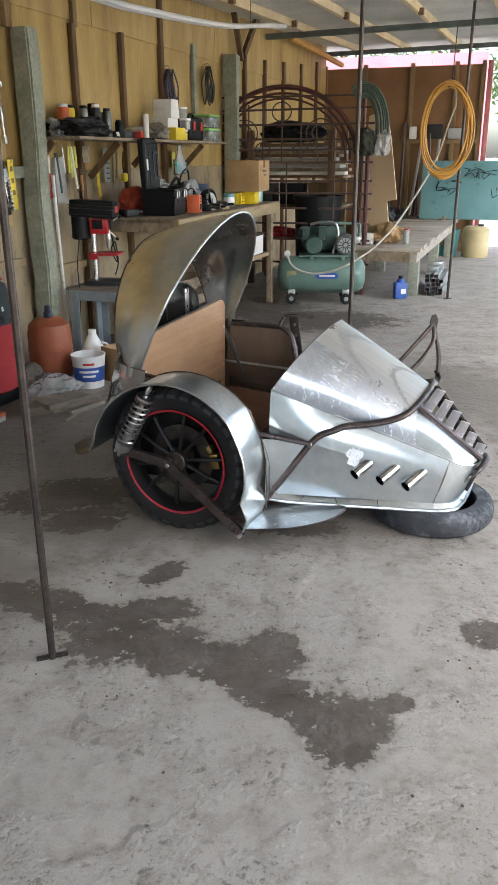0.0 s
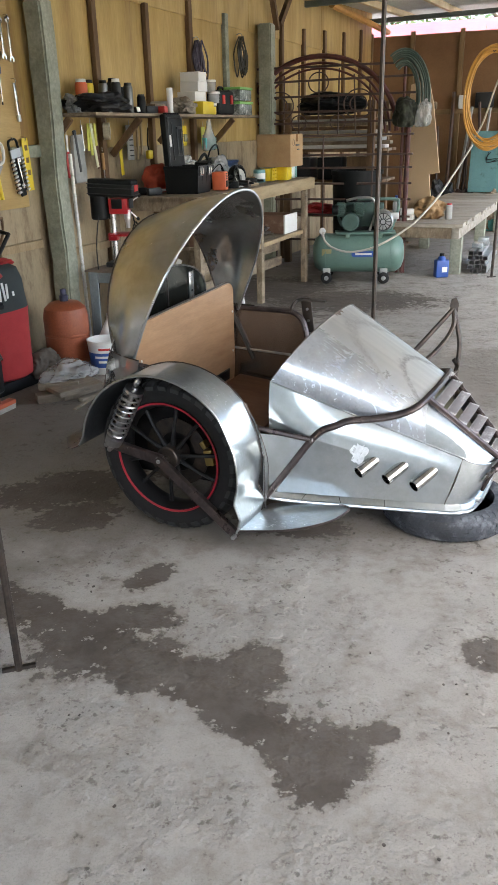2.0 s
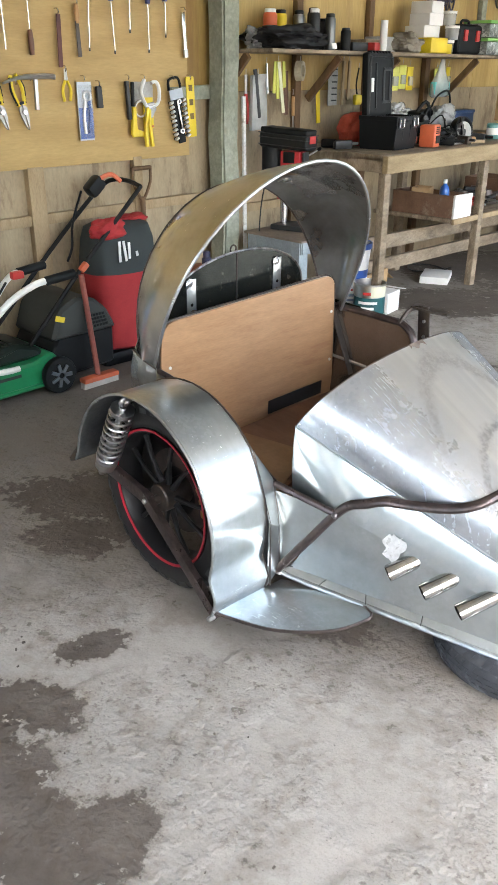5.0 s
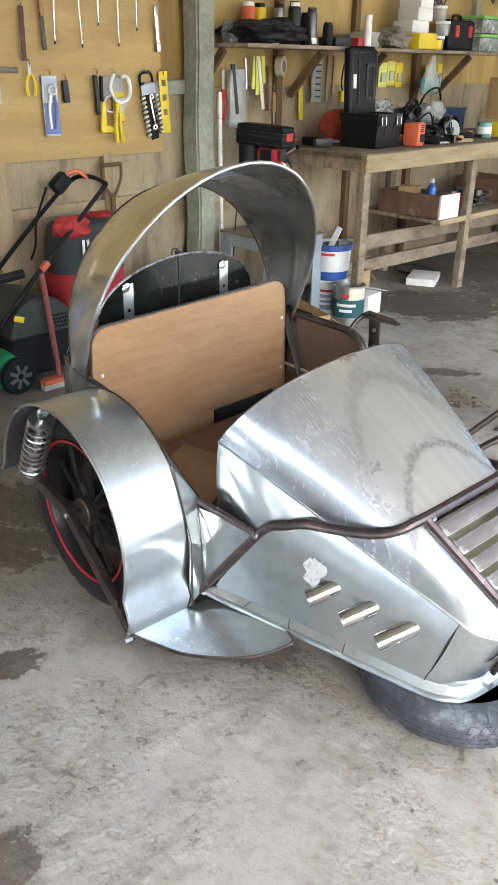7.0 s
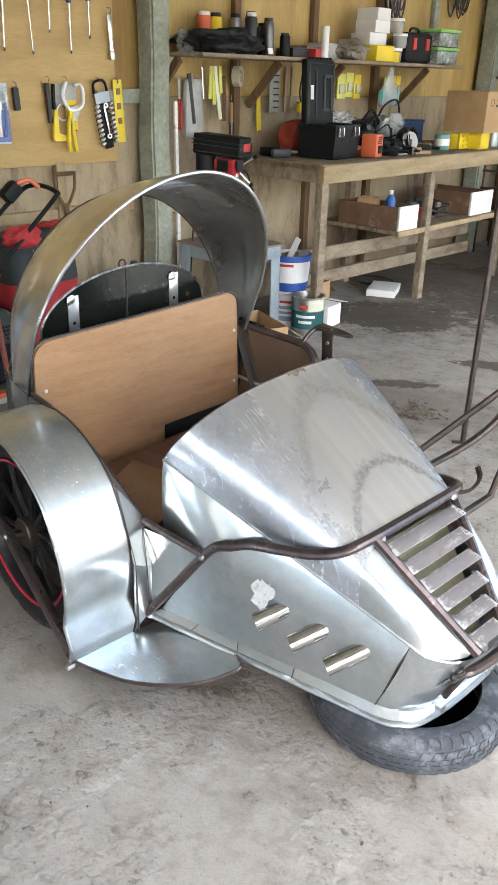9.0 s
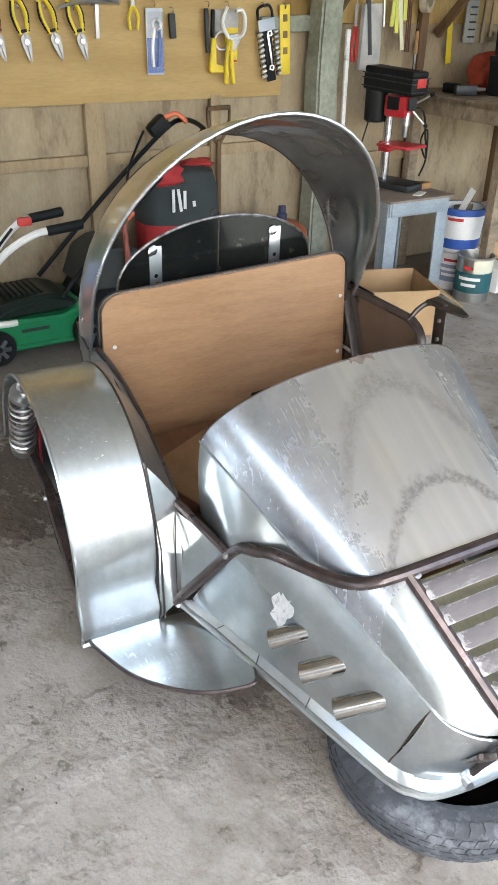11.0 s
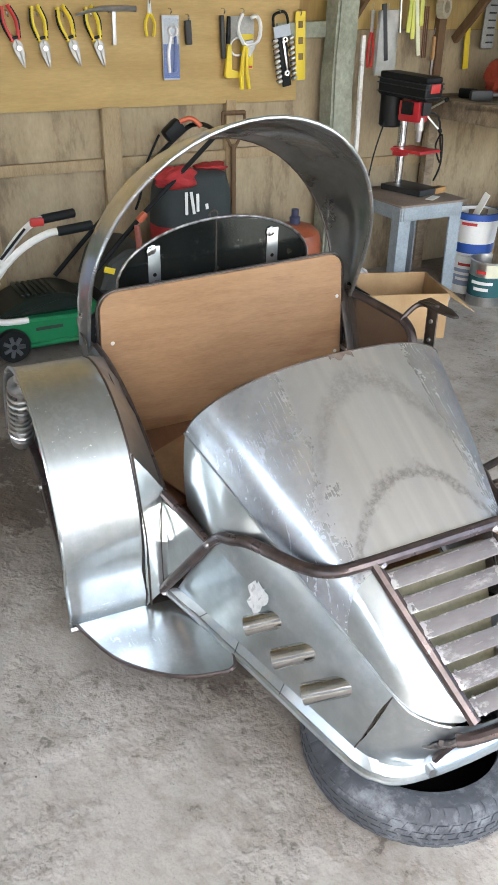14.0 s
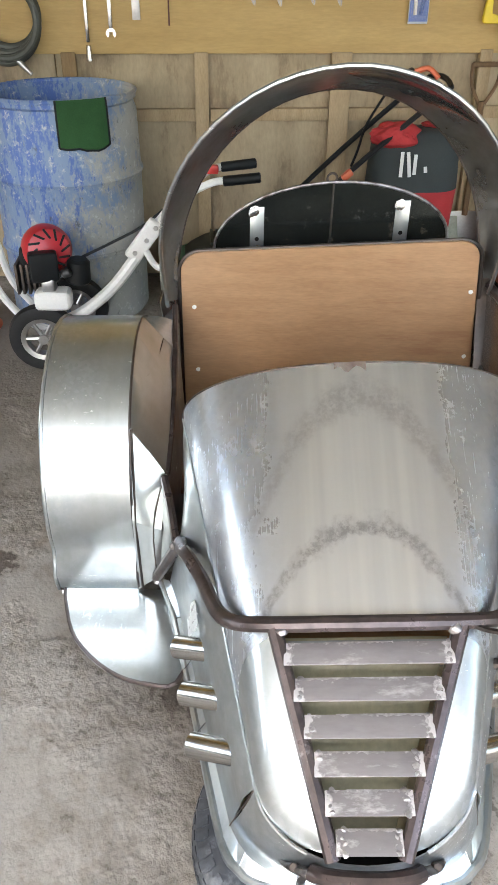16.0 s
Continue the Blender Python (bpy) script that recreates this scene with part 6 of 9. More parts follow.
bottle(at(0.68, 3.33, 0.957), 0.036, 0.24, material("silver_bottle", (0.55, 0.62, 0.62), rough=0.3, metal=0.4), TEALP, "silver oil bottle with green label on the bench")
bottle(at(0.66, 3.42, 0.957), 0.04, 0.21, material("green_bottle", (0.12, 0.30, 0.27), rough=0.3), WHITEP, "pale green bottle on the bench")
pl_ = thing("wood_offcut", at(0.72, 2.25, 0.957, 75), "pale wood offcut on the bench edge", "offcut")
part("offcut", box((0.20, 0.05, 0.02), (0, 0, 0.010), bev=0.003), STUD_PALE, pl_)
for k, (n, u, rz) in enumerate(((0.70, 1.98, 20), (0.64, 2.08, 80), (0.72, 2.16, -30), (0.58, 1.92, 50), (0.66, 2.42, 10), (0.50, 2.52, 60), (0.30, 1.30, 15), (0.42, 1.28, 70))):
    bt = thing("dark_hand_tool", at(n, u, 0.957, rz), "greasy black hand tool lying on the bench", "tool", "tools lying on the bench")
    part("tool_body", box((0.10 + 0.02 * (k % 3), 0.035, 0.05), (0, 0, 0.026), (0, 0, 0), bev=0.012), (BLACKP, GREYP, DARKSTEEL)[k % 3], bt)
    part("tool_end", cyl((0.04, 0, 0.03), (0.11, 0.01, 0.03), 0.012, 0.008, 10), STEEL if k % 2 else BLACKP, bt)
for k in range(3):
    random.seed(60 + k)
    wr_ = thing("power_lead", at(0.62 - 0.1 * k, 2.0 + 0.18 * k, 0.957), "loose black power lead on the bench", "cable", "leads on the bench")
    pts = [(0.07 * math.cos(i * 1.1) * random.uniform(.5, 1.3), 0.13 * math.sin(i * 1.1) * random.uniform(.5, 1.3), 0.01 + 0.09 * random.random()) for i in range(14)]
    part("lead", tube(spline(pts, 5), 0.005, 6), BLACKP, wr_)
for k, (n, u, rz, w, h_) in enumerate(((0.40, 2.12, 12, 0.20, 0.17), (0.28, 2.30, -20, 0.18, 0.20))):
    pt = thing("power_tool", at(n, u, 0.957, rz), "grimy black power tool standing on the crowded bench", "power tool", "power tools on the bench")
    part("tool_body", box((0.13, w, h_ * .6), (0, 0, h_ * .3), bev=0.03, seg=3), BLACKP, pt)
    part("tool_head", cyl((0, -w * .5, h_ * .7), (0, w * .45, h_ * .8), 0.045, 0.036, 16, bev=0.008), GREYP, pt)
    part("grip", tube(spline([(0.03, -w * .4, h_ * .75), (0.05, 0, h_ * 1.2), (0.03, w * .4, h_ * .8)], 4), 0.012, 8), BLACKP, pt)
    part("lead", tube(spline([(0.03, w * .5, 0.10), (0.10, w * .7, 0.16), (0.16, w * .5, 0.02), (0.2, 0, 0.008)], 4), 0.005, 6), BLACKP, pt)
for k, (n, u, r, mt, lb) in enumerate(((0.60, 2.34, 0.062, GREYCARD, "pale grey grinding disc standing among the tools"), (0.66, 2.46, 0.03, WOODH, "small round turned wooden top on the bench"))):
    gd = thing(("grinding_disc", "toy_top")[k], at(n, u, 0.957, -15), lb, ("disc", "turned wood")[k])
    part("disc" if k == 0 else "body", lathe([(0.012, -0.014), (r, -0.014), (r * 1.0, 0.014), (0.012, 0.014)] if k == 0 else [(0, -0.03), (r * .7, -0.03), (r, 0.0), (r * .7, 0.03), (0, 0.03)], (0, 0, r), (0, 80, 0), 28, closed=(k == 0)), mt, gd)
    if k == 0:
        part("guard", lathe([(r * 1.1, -0.03), (r * 1.25, -0.03), (r * 1.25, 0.02), (r * 1.1, 0.02)], (-0.01, 0, r * 1.25), (0, 80, 0), 28, closed=True), BLACKP, gd)
clm = thing("desk_lamp", at(0.24, 2.62, 0.957), "black gooseneck lamp clamped on the bench", "lamp")
part("gooseneck", tube(spline([(0, 0.10, 0.0), (0, 0.12, 0.20), (0.02, 0.04, 0.30), (0.05, -0.14, 0.27), (0.06, -0.22, 0.20)], 5), 0.007, 8), BLACKP, clm)
part("clamp", box((0.05, 0.06, 0.03), (0, 0.10, 0.015), bev=0.006), BLACKP, clm)
part("shade", lathe([(0.012, 0.03), (0.03, 0.0), (0.028, 0.0), (0.010, 0.028)], (0.06, -0.24, 0.17), (30, 0, 0), 18, closed=True), BLACKP, clm)
coils = thing("black_cable", at(0.45, 2.35, 0.957), "tangled black cable on the bench", "cable")
random.seed(5)
pts = [(0.12 * math.cos(k * .9) * random.uniform(.6, 1.2), 0.22 * math.sin(k * .9) * random.uniform(.6, 1.2), 0.02 + 0.05 * random.random()) for k in range(18)]
part("cable_loop", tube(spline(pts, 5), 0.006, 6), BLACKP, coils)
tq = thing("teal_packet", at(0.20, 2.65, 1.225, 0, 0, 0), "turquoise packet in a hanging clear bag", "packet", group="things hanging under the shelf")
part("packet", box((0.04, 0.20, 0.09), (0, 0, 0.045), bev=0.006), TEALP, tq)
bmx = bmesh.new()
lathe([(0.02, 0.24), (0.05, 0.16), (0.10, 0.08), (0.11, 0.0), (0.09, -0.01)], seg=20, bm=bmx)
bmesh.ops.scale(bmx, vec=(0.4, 1.0, 1.0), verts=bmx.verts)
part("bag_skin", roughen(bmx, 0.012, 14), CLEAR, tq, "clear plastic bag")

# under the bench
def drawer_box(m, ln, w, h_, label):
    ob = thing("drawer_box", m, label, "drawer", "old drawers on the lower bench shelf")
    for k in (-1, 1):
        part("side", box((ln, 0.012, h_), (0, k * w / 2, h_ / 2), bev=0.003), DRAWERBROWN, ob)
    part("back", box((0.012, w - 0.014, h_), (-ln / 2, 0, h_ / 2), bev=0.003), DRAWERBROWN, ob)
    part("bottom", box((ln, w - 0.014, 0.008), (0, 0, 0.005), bev=0.002), DRAWERBROWN, ob)
    part("front", box((0.016, w + 0.02, h_ + 0.01), (ln / 2 + 0.008, 0, h_ / 2), bev=0.002), WHITEPAPER, ob, "white laminated drawer front")
    return ob


DRAWERBROWN = material("worn_brown_drawer", (0.20, 0.11, 0.065), (0.14, 0.075, 0.045), rough=0.6, scale=8, dirt=(0.35, 0.29, 0.22), dirt_at=0.66)
drawer_box(at(0.49, 2.20, 0.494, 0), 0.48, 0.20, 0.145, "old brown drawer with white front, full of odds and ends")
drawer_box(at(0.47, 3.23, 0.494, 0), 0.46, 0.30, 0.155, "old brown drawer with white front at the shelf end")
for k in range(14):
    random.seed(300 + k)
    cl = thing("small_hand_tool", at(random.uniform(.30, .66), random.uniform(2.45, 3.02), 0.494 + 0.02 * (k % 3), random.uniform(0, 180)), "dark oily hand tool on the lower bench shelf", "tool", "tools on the lower shelf")
    part("body", box((random.uniform(.08, .2), random.uniform(.02, .06), random.uniform(.02, .07)), (0, 0, 0.03), (0, random.uniform(-8, 8), 0), bev=0.008), (BLACKP, DARKSTEEL, GREYP, REDP)[k % 4 if k % 7 else 3], cl)
    part("shaft", tube([(0.05, 0, 0.035), (0.16, random.uniform(-.02, .02), 0.03)], 0.007, 6), STEEL, cl)
bottle(at(0.58, 2.22, 0.503), 0.033, 0.22, plastic("blue_spray", (0.03, 0.12, 0.42), 0.35), WHITEP, "blue spray bottle standing in the drawer")
carton("brown_carton", at(0.42, 2.20, 0.503, 20), 0.12, 0.13, 0.16, "small open brown carton in the drawer", True)
sc = thing("flat_white_charger", at(0.50, 2.36, 0.0, 25), "flat white power unit with cable on the floor", "power unit")
part("unit", box((0.20, 0.28, 0.05), (0, 0, 0.025), bev=0.006), WHITEPAPER, sc)
part("cable", tube(spline([(0.1, 0.1, 0.01), (0.05, 0.3, 0.01), (-0.1, 0.45, 0.01), (-0.25, 0.4, 0.01), (-0.2, 0.2, 0.01), (-0.02, 0.25, 0.012), (0.06, 0.42, 0.01)], 5), 0.006, 6), GREYP, sc)
for i, (n, u, s) in enumerate(((0.4, 2.75, .1), (0.5, 2.95, .08), (0.35, 3.1, .11))):
    pa = thing("dark_machine_part", at(n, u, 0.494, 20 * i), "oily dark machine part on the lower bench shelf", "machine part", group="parts on the lower shelf")
    part("housing", lathe([(0, 0), (s, 0), (s, 0.03), (s * .6, 0.05), (s * .5, 0.09), (0, 0.09)], seg=20), DARKSTEEL, pa)
    part("lug", box((s * 1.6, 0.04, 0.04), (0, 0, 0.02), bev=0.006), DARKSTEEL, pa)
lw = thing("white_carton", at(0.70, 1.42, 0.0, 8), "low white carton with torn flap by the bench leg", "box")
part("carton_body", box((0.14, 0.16, 0.13), (0, 0, 0.065), bev=0.003), WHITEPAPER, lw)
part("flap", box((0.13, 0.1, 0.003), (0, 0.13, 0.125), (-12, 0, 0), bev=0.001), WHITEPAPER, lw)
carton("brown_carton", at(0.48, 1.45, 0.0, 6), 0.24, 0.30, 0.22, "open brown carton under the bench", True)

# stool with drill press
stool = thing("steel_stool", at(0.452, 0.84, 0.0, -1), "grey welded angle-iron stand for the drill press", "stand")
for sx in (-1, 1):
    for sy in (-1, 1):
        part("leg", box((0.012, 0.072, 0.525), (sx * 0.198, sy * 0.162, 0.2625), (sy * 0.8, -sx * 0.6, 0), bev=0.002, bm=box((0.062, 0.012, 0.525), (sx * 0.170, sy * 0.190, 0.2625), (sy * 0.8, -sx * 0.6, 0), bev=0.002)), STOOLGREY, stool)
for s in (-1, 1):
    part("apron", box((0.42, 0.02, 0.07), (0, s * 0.18, 0.49), bev=0.003), STOOLGREY, stool)
    part("apron", box((0.02, 0.36, 0.07), (s * 0.205, 0, 0.49), bev=0.003), STOOLGREY, stool)
part("stool_top", box((0.45, 0.41, 0.012), (0, 0, 0.530), bev=0.003), STOOLTOP, stool)
dp = thing("drill_press", at(0.385, 0.88, 0.537, 12), "small red and black bench drill press", "drill press")
part("base", box((0.26, 0.17, 0.03), (0.03, 0, 0.016), bev=0.006), GREYP, dp)
part("column", cyl((-0.06, 0, 0.03), (-0.06, 0, 0.42), 0.022, seg=20), metal("bright_column", (0.6, 0.6, 0.6), 0.22), dp)
part("table", box((0.19, 0.165, 0.014), (0.035, 0, 0.205), bev=0.004), REDPAINT, dp)
part("table_arm", box((0.06, 0.06, 0.05), (-0.06, 0, 0.19), bev=0.008), REDPAINT, dp)
part("head", box((0.13, 0.08, 0.10), (-0.005, 0, 0.385), bev=0.014), REDPAINT, dp)
part("head_plate", box((0.07, 0.012, 0.06), (-0.01, -0.042, 0.40), bev=0.004), BLACKP, dp)
part("front_plate", box((0.012, 0.06, 0.06), (0.075, 0, 0.40), bev=0.003), GREYP, dp)
part("belt_cover", box((0.31, 0.135, 0.085), (-0.04, 0, 0.487), (0, 3, 0), bev=0.02, seg=3), BLACKP, dp)
part("cover_lid", box((0.30, 0.125, 0.03), (-0.04, 0, 0.538), (0, 3, 0), bev=0.012, seg=3), BLACKP, dp)
for z in (0.462, 0.50, 0.522):
    part("cover_rib", box((0.315, 0.14, 0.005), (-0.04, 0, z), (0, 3, 0), bev=0.002), GREYP, dp)
part("label_plate", box((0.004, 0.07, 0.04), (0.117, 0, 0.495), (0, 3, 0), bev=0.001), REDP, dp)
part("motor", cyl((-0.14, -0.01, 0.30), (-0.14, -0.01, 0.46), 0.058, seg=24, bev=0.01), BLACKP, dp)
part("quill", cyl((0.045, 0, 0.30), (0.045, 0, 0.36), 0.022, seg=16), STEEL, dp)
part("chuck", cyl((0.045, 0, 0.245), (0.045, 0, 0.30), 0.012, 0.018, 14), STEEL, dp)
part("feed_hub", cyl((0.0, 0.04, 0.375), (0.0, 0.09, 0.375), 0.016, seg=14), STEEL, dp)
for a in (35, -50, 165):
    end = (0.0 + 0.11 * math.cos(radians(a)), 0.135, 0.375 + 0.11 * math.sin(radians(a)))
    part("feed_lever", tube([(0.0, 0.08, 0.375), end], 0.005, 6), STEEL, dp)
    part("lever_knob", lathe([(0, -0.014), (0.009, -0.010), (0.011, 0.0), (0.008, 0.010), (0, 0.014)], end, (0, 90 - a, 0), 12), BLACKP, dp)
part("power_cable", tube(spline([(-0.14, 0.03, 0.32), (-0.02, 0.20, 0.36), (0.02, 0.22, 0.22), (0.04, 0.215, 0.12), (0.0, 0.21, 0.20), (0.03, 0.215, 0.26), (0.045, 0.21, 0.12), (0.02, 0.2, 0.03)], 5), 0.005, 6), BLACKP, dp)
part("power_cable", tube(spline([(-0.13, -0.06, 0.34), (-0.14, -0.12, 0.15), (-0.12, -0.18, -0.05), (-0.13, -0.19, -0.30)], 5), 0.004, 6), BLACKP, dp)
of = thing("wood_scrap", at(0.50, 0.99, 0.537, 12), "brown wood scrap on the stand", "offcut")
part("offcut", box((0.05, 0.09, 0.03), (0, 0, 0.016), bev=0.004), WOODH, of)
of = thing("paper_slip", at(0.60, 0.88, 0.537, 30), "white slip of paper on the stand", "paper")
part("slip", box((0.04, 0.10, 0.004), (0, 0, 0.003), bev=0.001), WHITEPAPER, of)
lath = thing("white_lath", at(0.19, 0.70, 0.0), "chipped white painted lath leaning on the concrete post", "lath")
part("lath", roughen(box((0.016, 0.022, 1.25), (-0.02, 0, 0.626), (0, -1, 1.2), bev=0.003), 0.002, 8), material("chipped_white_paint", (0.78, 0.77, 0.74), (0.70, 0.69, 0.66), dirt=(0.3, 0.26, 0.2), dirt_at=0.62, dirt_scale=14), lath)

# tins and buckets
def pail(m, r0, r1, h, body, band, label, name="bucket", lidmat=None, bars=True, span=(.22, .66)):
    ob = thing(name, m, label, "bucket")
    part("pail", lathe([(0, 0), (r0, 0), (r0 * 1.01, 0.008), (r1, h - 0.01), (r1 * 1.04, h - 0.006), (r1 * 1.04, h), (r1 * .96, h), (r1 * .94, h - 0.015), (r0 * .9, 0.02), (0, 0.018)], seg=36), body, ob)
    f = lambda t: r0 + (r1 - r0) * t + 0.0012
    if band:
        part("printed_band", lathe([(f(span[0]), h * span[0]), (f(span[1]), h * span[1])], seg=36), band, ob)
    if bars:
        for zz, ww in ((.50, .9), (.36, .6), (.74, .5)):
            part("label_bar", lathe([(f(zz) + 0.001, h * zz), (f(zz + .07) + 0.001, h * (zz + .07))], (0, 0, 0), (0, 0, -60 - 40 * ww), 18, sweep=80 * ww), WHITEPAPER if zz < .7 else REDP, ob)
    if lidmat:
        part("rim_band", lathe([(r1 * 1.045, h - 0.03), (r1 * 1.05, h + 0.002), (r1 * .9, h + 0.003)], seg=36), lidmat, ob)
    return ob


pail(at(0.55, 1.25, 0.0), 0.10, 0.105, 0.21, WHITEP, plastic("greyblue_band", (0.25, 0.30, 0.42), 0.4), "dusty white paint pail under another", "paint_pail")
p2 = pail(at(0.55, 1.25, 0.212), 0.105, 0.122, 0.22, WHITEP, BLUEP, "white plastic paint pail with blue rim and a stick in it", "paint_pail", BLUEP, True, (.06, .30))
part("stirring_stick", box((0.035, 0.012, 0.22), (0.02, -0.02, 0.22), (0, 25, 10), bev=0.003), WHITEP, p2)
pc = pail(at(0.76, 1.18, 0.0), 0.092, 0.094, 0.235, metal("tin_plate", (0.6, 0.6, 0.58), 0.35), plastic("dark_teal_label", (0.015, 0.09, 0.10), 0.4), "open paint tin with dark teal label and pale drips", "paint_tin")
part("paint_drip", lathe([(0.097, 0.225), (0.0965, 0.16)], (0, 0, 0), (0, 0, -50), 20, sweep=70), plastic("cream_paint", (0.70, 0.68, 0.52), 0.35), pc)
pail(at(0.60, 0.235, 0.0), 0.088, 0.105, 0.205, WHITEP, BLUEP, "white and blue printed plastic pail on the floor", "plastic_pail")
jc = thing("plastic_jug", at(0.49, 0.49, 0.0, 20), "white cone-shouldered plastic jug on the floor", "jug")
part("body", lathe([(0, 0), (0.085, 0), (0.095, 0.012), (0.092, 0.13), (0.085, 0.15), (0.030, 0.262), (0.024, 0.275), (0, 0.275)], seg=28), WHITEP, jc)
part("cap", lathe([(0.027, 0.27), (0.027, 0.30), (0, 0.302)], seg=16), WHITEPAPER, jc)
part("handle", tube(spline([(0.055, 0, 0.215), (0.095, 0, 0.20), (0.098, 0, 0.15), (0.088, 0, 0.125)], 4), 0.008, 7), WHITEP, jc)
carton("brown_carton", at(0.84, 0.51, 0.0, -21), 0.34, 0.40, 0.22, "open brown cardboard carton behind the sidecar", True)

# gas bottle
gas = thing("gas_cylinder", at(0.33, 0.24, 0.0) @ Matrix.Diagonal((0.86, 0.86, 0.90, 1.0)), "dented orange gas cylinder with a dark valve", "gas cylinder")
part("shell", lathe([(0, 0.02), (0.12, 0.02), (0.15, 0.05), (0.158, 0.09), (0.158, 0.235), (0.162, 0.24), (0.162, 0.25), (0.158, 0.255), (0.158, 0.36), (0.145, 0.42), (0.105, 0.455), (0.04, 0.465), (0, 0.465)], seg=40), GASPAINT, gas)
part("foot_ring", lathe([(0.12, 0), (0.125, 0), (0.125, 0.04), (0.12, 0.04)], seg=36, closed=True), GASPAINT, gas)
part("valve", lathe([(0, 0.46), (0.03, 0.46), (0.032, 0.50), (0.022, 0.51), (0.022, 0.545), (0, 0.55)], seg=18), plastic("dark_blue_valve", (0.03, 0.035, 0.08), 0.4), gas)

# rubbish heap
crumple("crumpled_plastic", at(0.55, -0.08, 0.0, 20), 0.28, 0.32, 0.13, CLEAR, "crumpled clear plastic sheet on the floor", "plastic sheet", 21.0, 0.45, 7)
crumple("grey_rubble_sack", at(0.33, -0.02, 0.0), 0.18, 0.22, 0.17, material("grey_sack", (0.115, 0.098, 0.080), rough=0.9, bump=0.6), "crumpled grey sack by the wall", "sack", 31.0, 0.4, 7)
SCRAPWOOD = material("greyed_split_timber", (0.27, 0.225, 0.175), (0.17, 0.14, 0.105), rough=0.85, scale=8, stretch=(0.25, 1, 1), bump=0.4, dirt=(0.09, 0.075, 0.06), dirt_at=0.64)
for k, (n, u, z, turn, ln, wd, th, tip) in enumerate(((0.74, -0.20, 0.0, 62, 0.30, 0.085, 0.035, 0), (0.66, -0.33, 0.0, 48, 0.26, 0.07, 0.045, 0), (0.70, -0.25, 0.040, 70, 0.28, 0.14, 0.028, 4), (0.63, -0.30, 0.050, 35, 0.22, 0.05, 0.03, -8), (0.83, -0.21, 0.0, 76, 0.27, 0.045, 0.022, 0), (0.84, -0.40, 0.0, 95, 0.14, 0.02, 0.012, 0))):
    wsc = thing("wood_scrap", at(n, u, z, turn, tip, 0), "greyed split timber scrap lying in the rubbish pile", "timber scrap", "timber scraps by the wall")
    part("scrap", roughen(box((ln, wd, th), (0, 0, th / 2), bev=0.003), 0.006, 14, k), SCRAPWOOD, wsc)
slab = thing("broken_slab", at(0.30, -0.13, 0.0, 8, 0, 0), "grey broken concrete slab leaning on the wall", "slab")
part("slab", roughen(box((0.05, 0.20, 0.33), (-0.06, 0, 0.155), (0, -22, 0), bev=0.006), 0.012, 9), POST, slab)
rg = thing("red_screwdriver_handle", at(0.84, -0.12, 0.0, 30), "small red plastic handle on the floor", "handle")
part("handle", cyl((-0.03, 0, 0.012), (0.03, 0, 0.012), 0.011, seg=10, bev=0.004), REDP, rg)

# swept-up chips on the floor
random.seed(77)
chips = bmesh.new()
for k in range(150):
    a, r = random.uniform(0, 2 * math.pi), abs(random.gauss(0, 0.55))
    box((random.uniform(.006, .022), random.uniform(.004, .009), random.uniform(.002, .006)), (0.34 + 0.16 * r * math.cos(a), 4.74 + 0.13 * r * math.sin(a), 0.004 + 0.006 * random.random()), (random.uniform(-12, 12), random.uniform(-12, 12), random.uniform(0, 180)), bev=0.0, bm=chips)
solid("wood_chips", chips, material("pale_wood_chip", (0.24, 0.20, 0.145), (0.13, 0.105, 0.075), rough=0.9, scale=60), None, "small swept patch of pale wood chips on the floor", "wood chips", kind="stuff")
# shed dirt and crumbs scattered over the floor
random.seed(78)
grit = bmesh.new()
for k in range(130):
    x, y = random.uniform(-0.9, 1.4), random.uniform(1.2, 4.4)
    r = random.uniform(0.0015, 0.0038)
    box((r * random.uniform(1.2, 2.4), r * 1.4, r), (x, y, r * 0.45), (0, 0, random.uniform(0, 180)), bev=0.0, bm=grit)
solid("floor_grit", grit, material("dark_grit", (0.07, 0.06, 0.05), (0.14, 0.12, 0.10), rough=0.9), None, "scattered dark crumbs of dirt on the concrete", "grit", kind="stuff")

# grass-catcher bag
bag = thing("grass_bag", at(0.24, -0.29, 0.0, -4), "tall grass-catcher bag, dark fabric above and red below", "bag")
def bag_ring(z, w, d, p=3.2, seg=28, seed=0):
    return [(0.5 * d * math.copysign(abs(math.cos(2 * math.pi * i / seg)) ** (2 / p), math.cos(2 * math.pi * i / seg)), 0.5 * w * math.copysign(abs(math.sin(2 * math.pi * i / seg)) ** (2 / p), math.sin(2 * math.pi * i / seg)), z) for i in range(seg)]
low = [bag_ring(z, w, d) for z, w, d in ((0.07, .30, .20), (0.085, .36, .24), (0.20, .36, .26), (0.36, .37, .27), (0.47, .375, .27))]
up = [bag_ring(z, w, d) for z, w, d in ((0.47, .375, .27), (0.54, .375, .26), (0.62, .365, .24), (0.68, .33, .20), (0.70, .26, .14), (0.705, 0.05, .02))]
part("red_lower_cloth", roughen(sheet(low, 0, closed=True), 0.012, 6), BAGRED, bag, "red fabric lower half")
part("dark_upper_cloth", roughen(sheet(up, 0, closed=True), 0.012, 6), BAGDARK, bag, "dark green fabric upper half")
part("base_tray", box((0.22, 0.36, 0.07), (0, 0, 0.036), bev=0.02), BLACKP, bag)
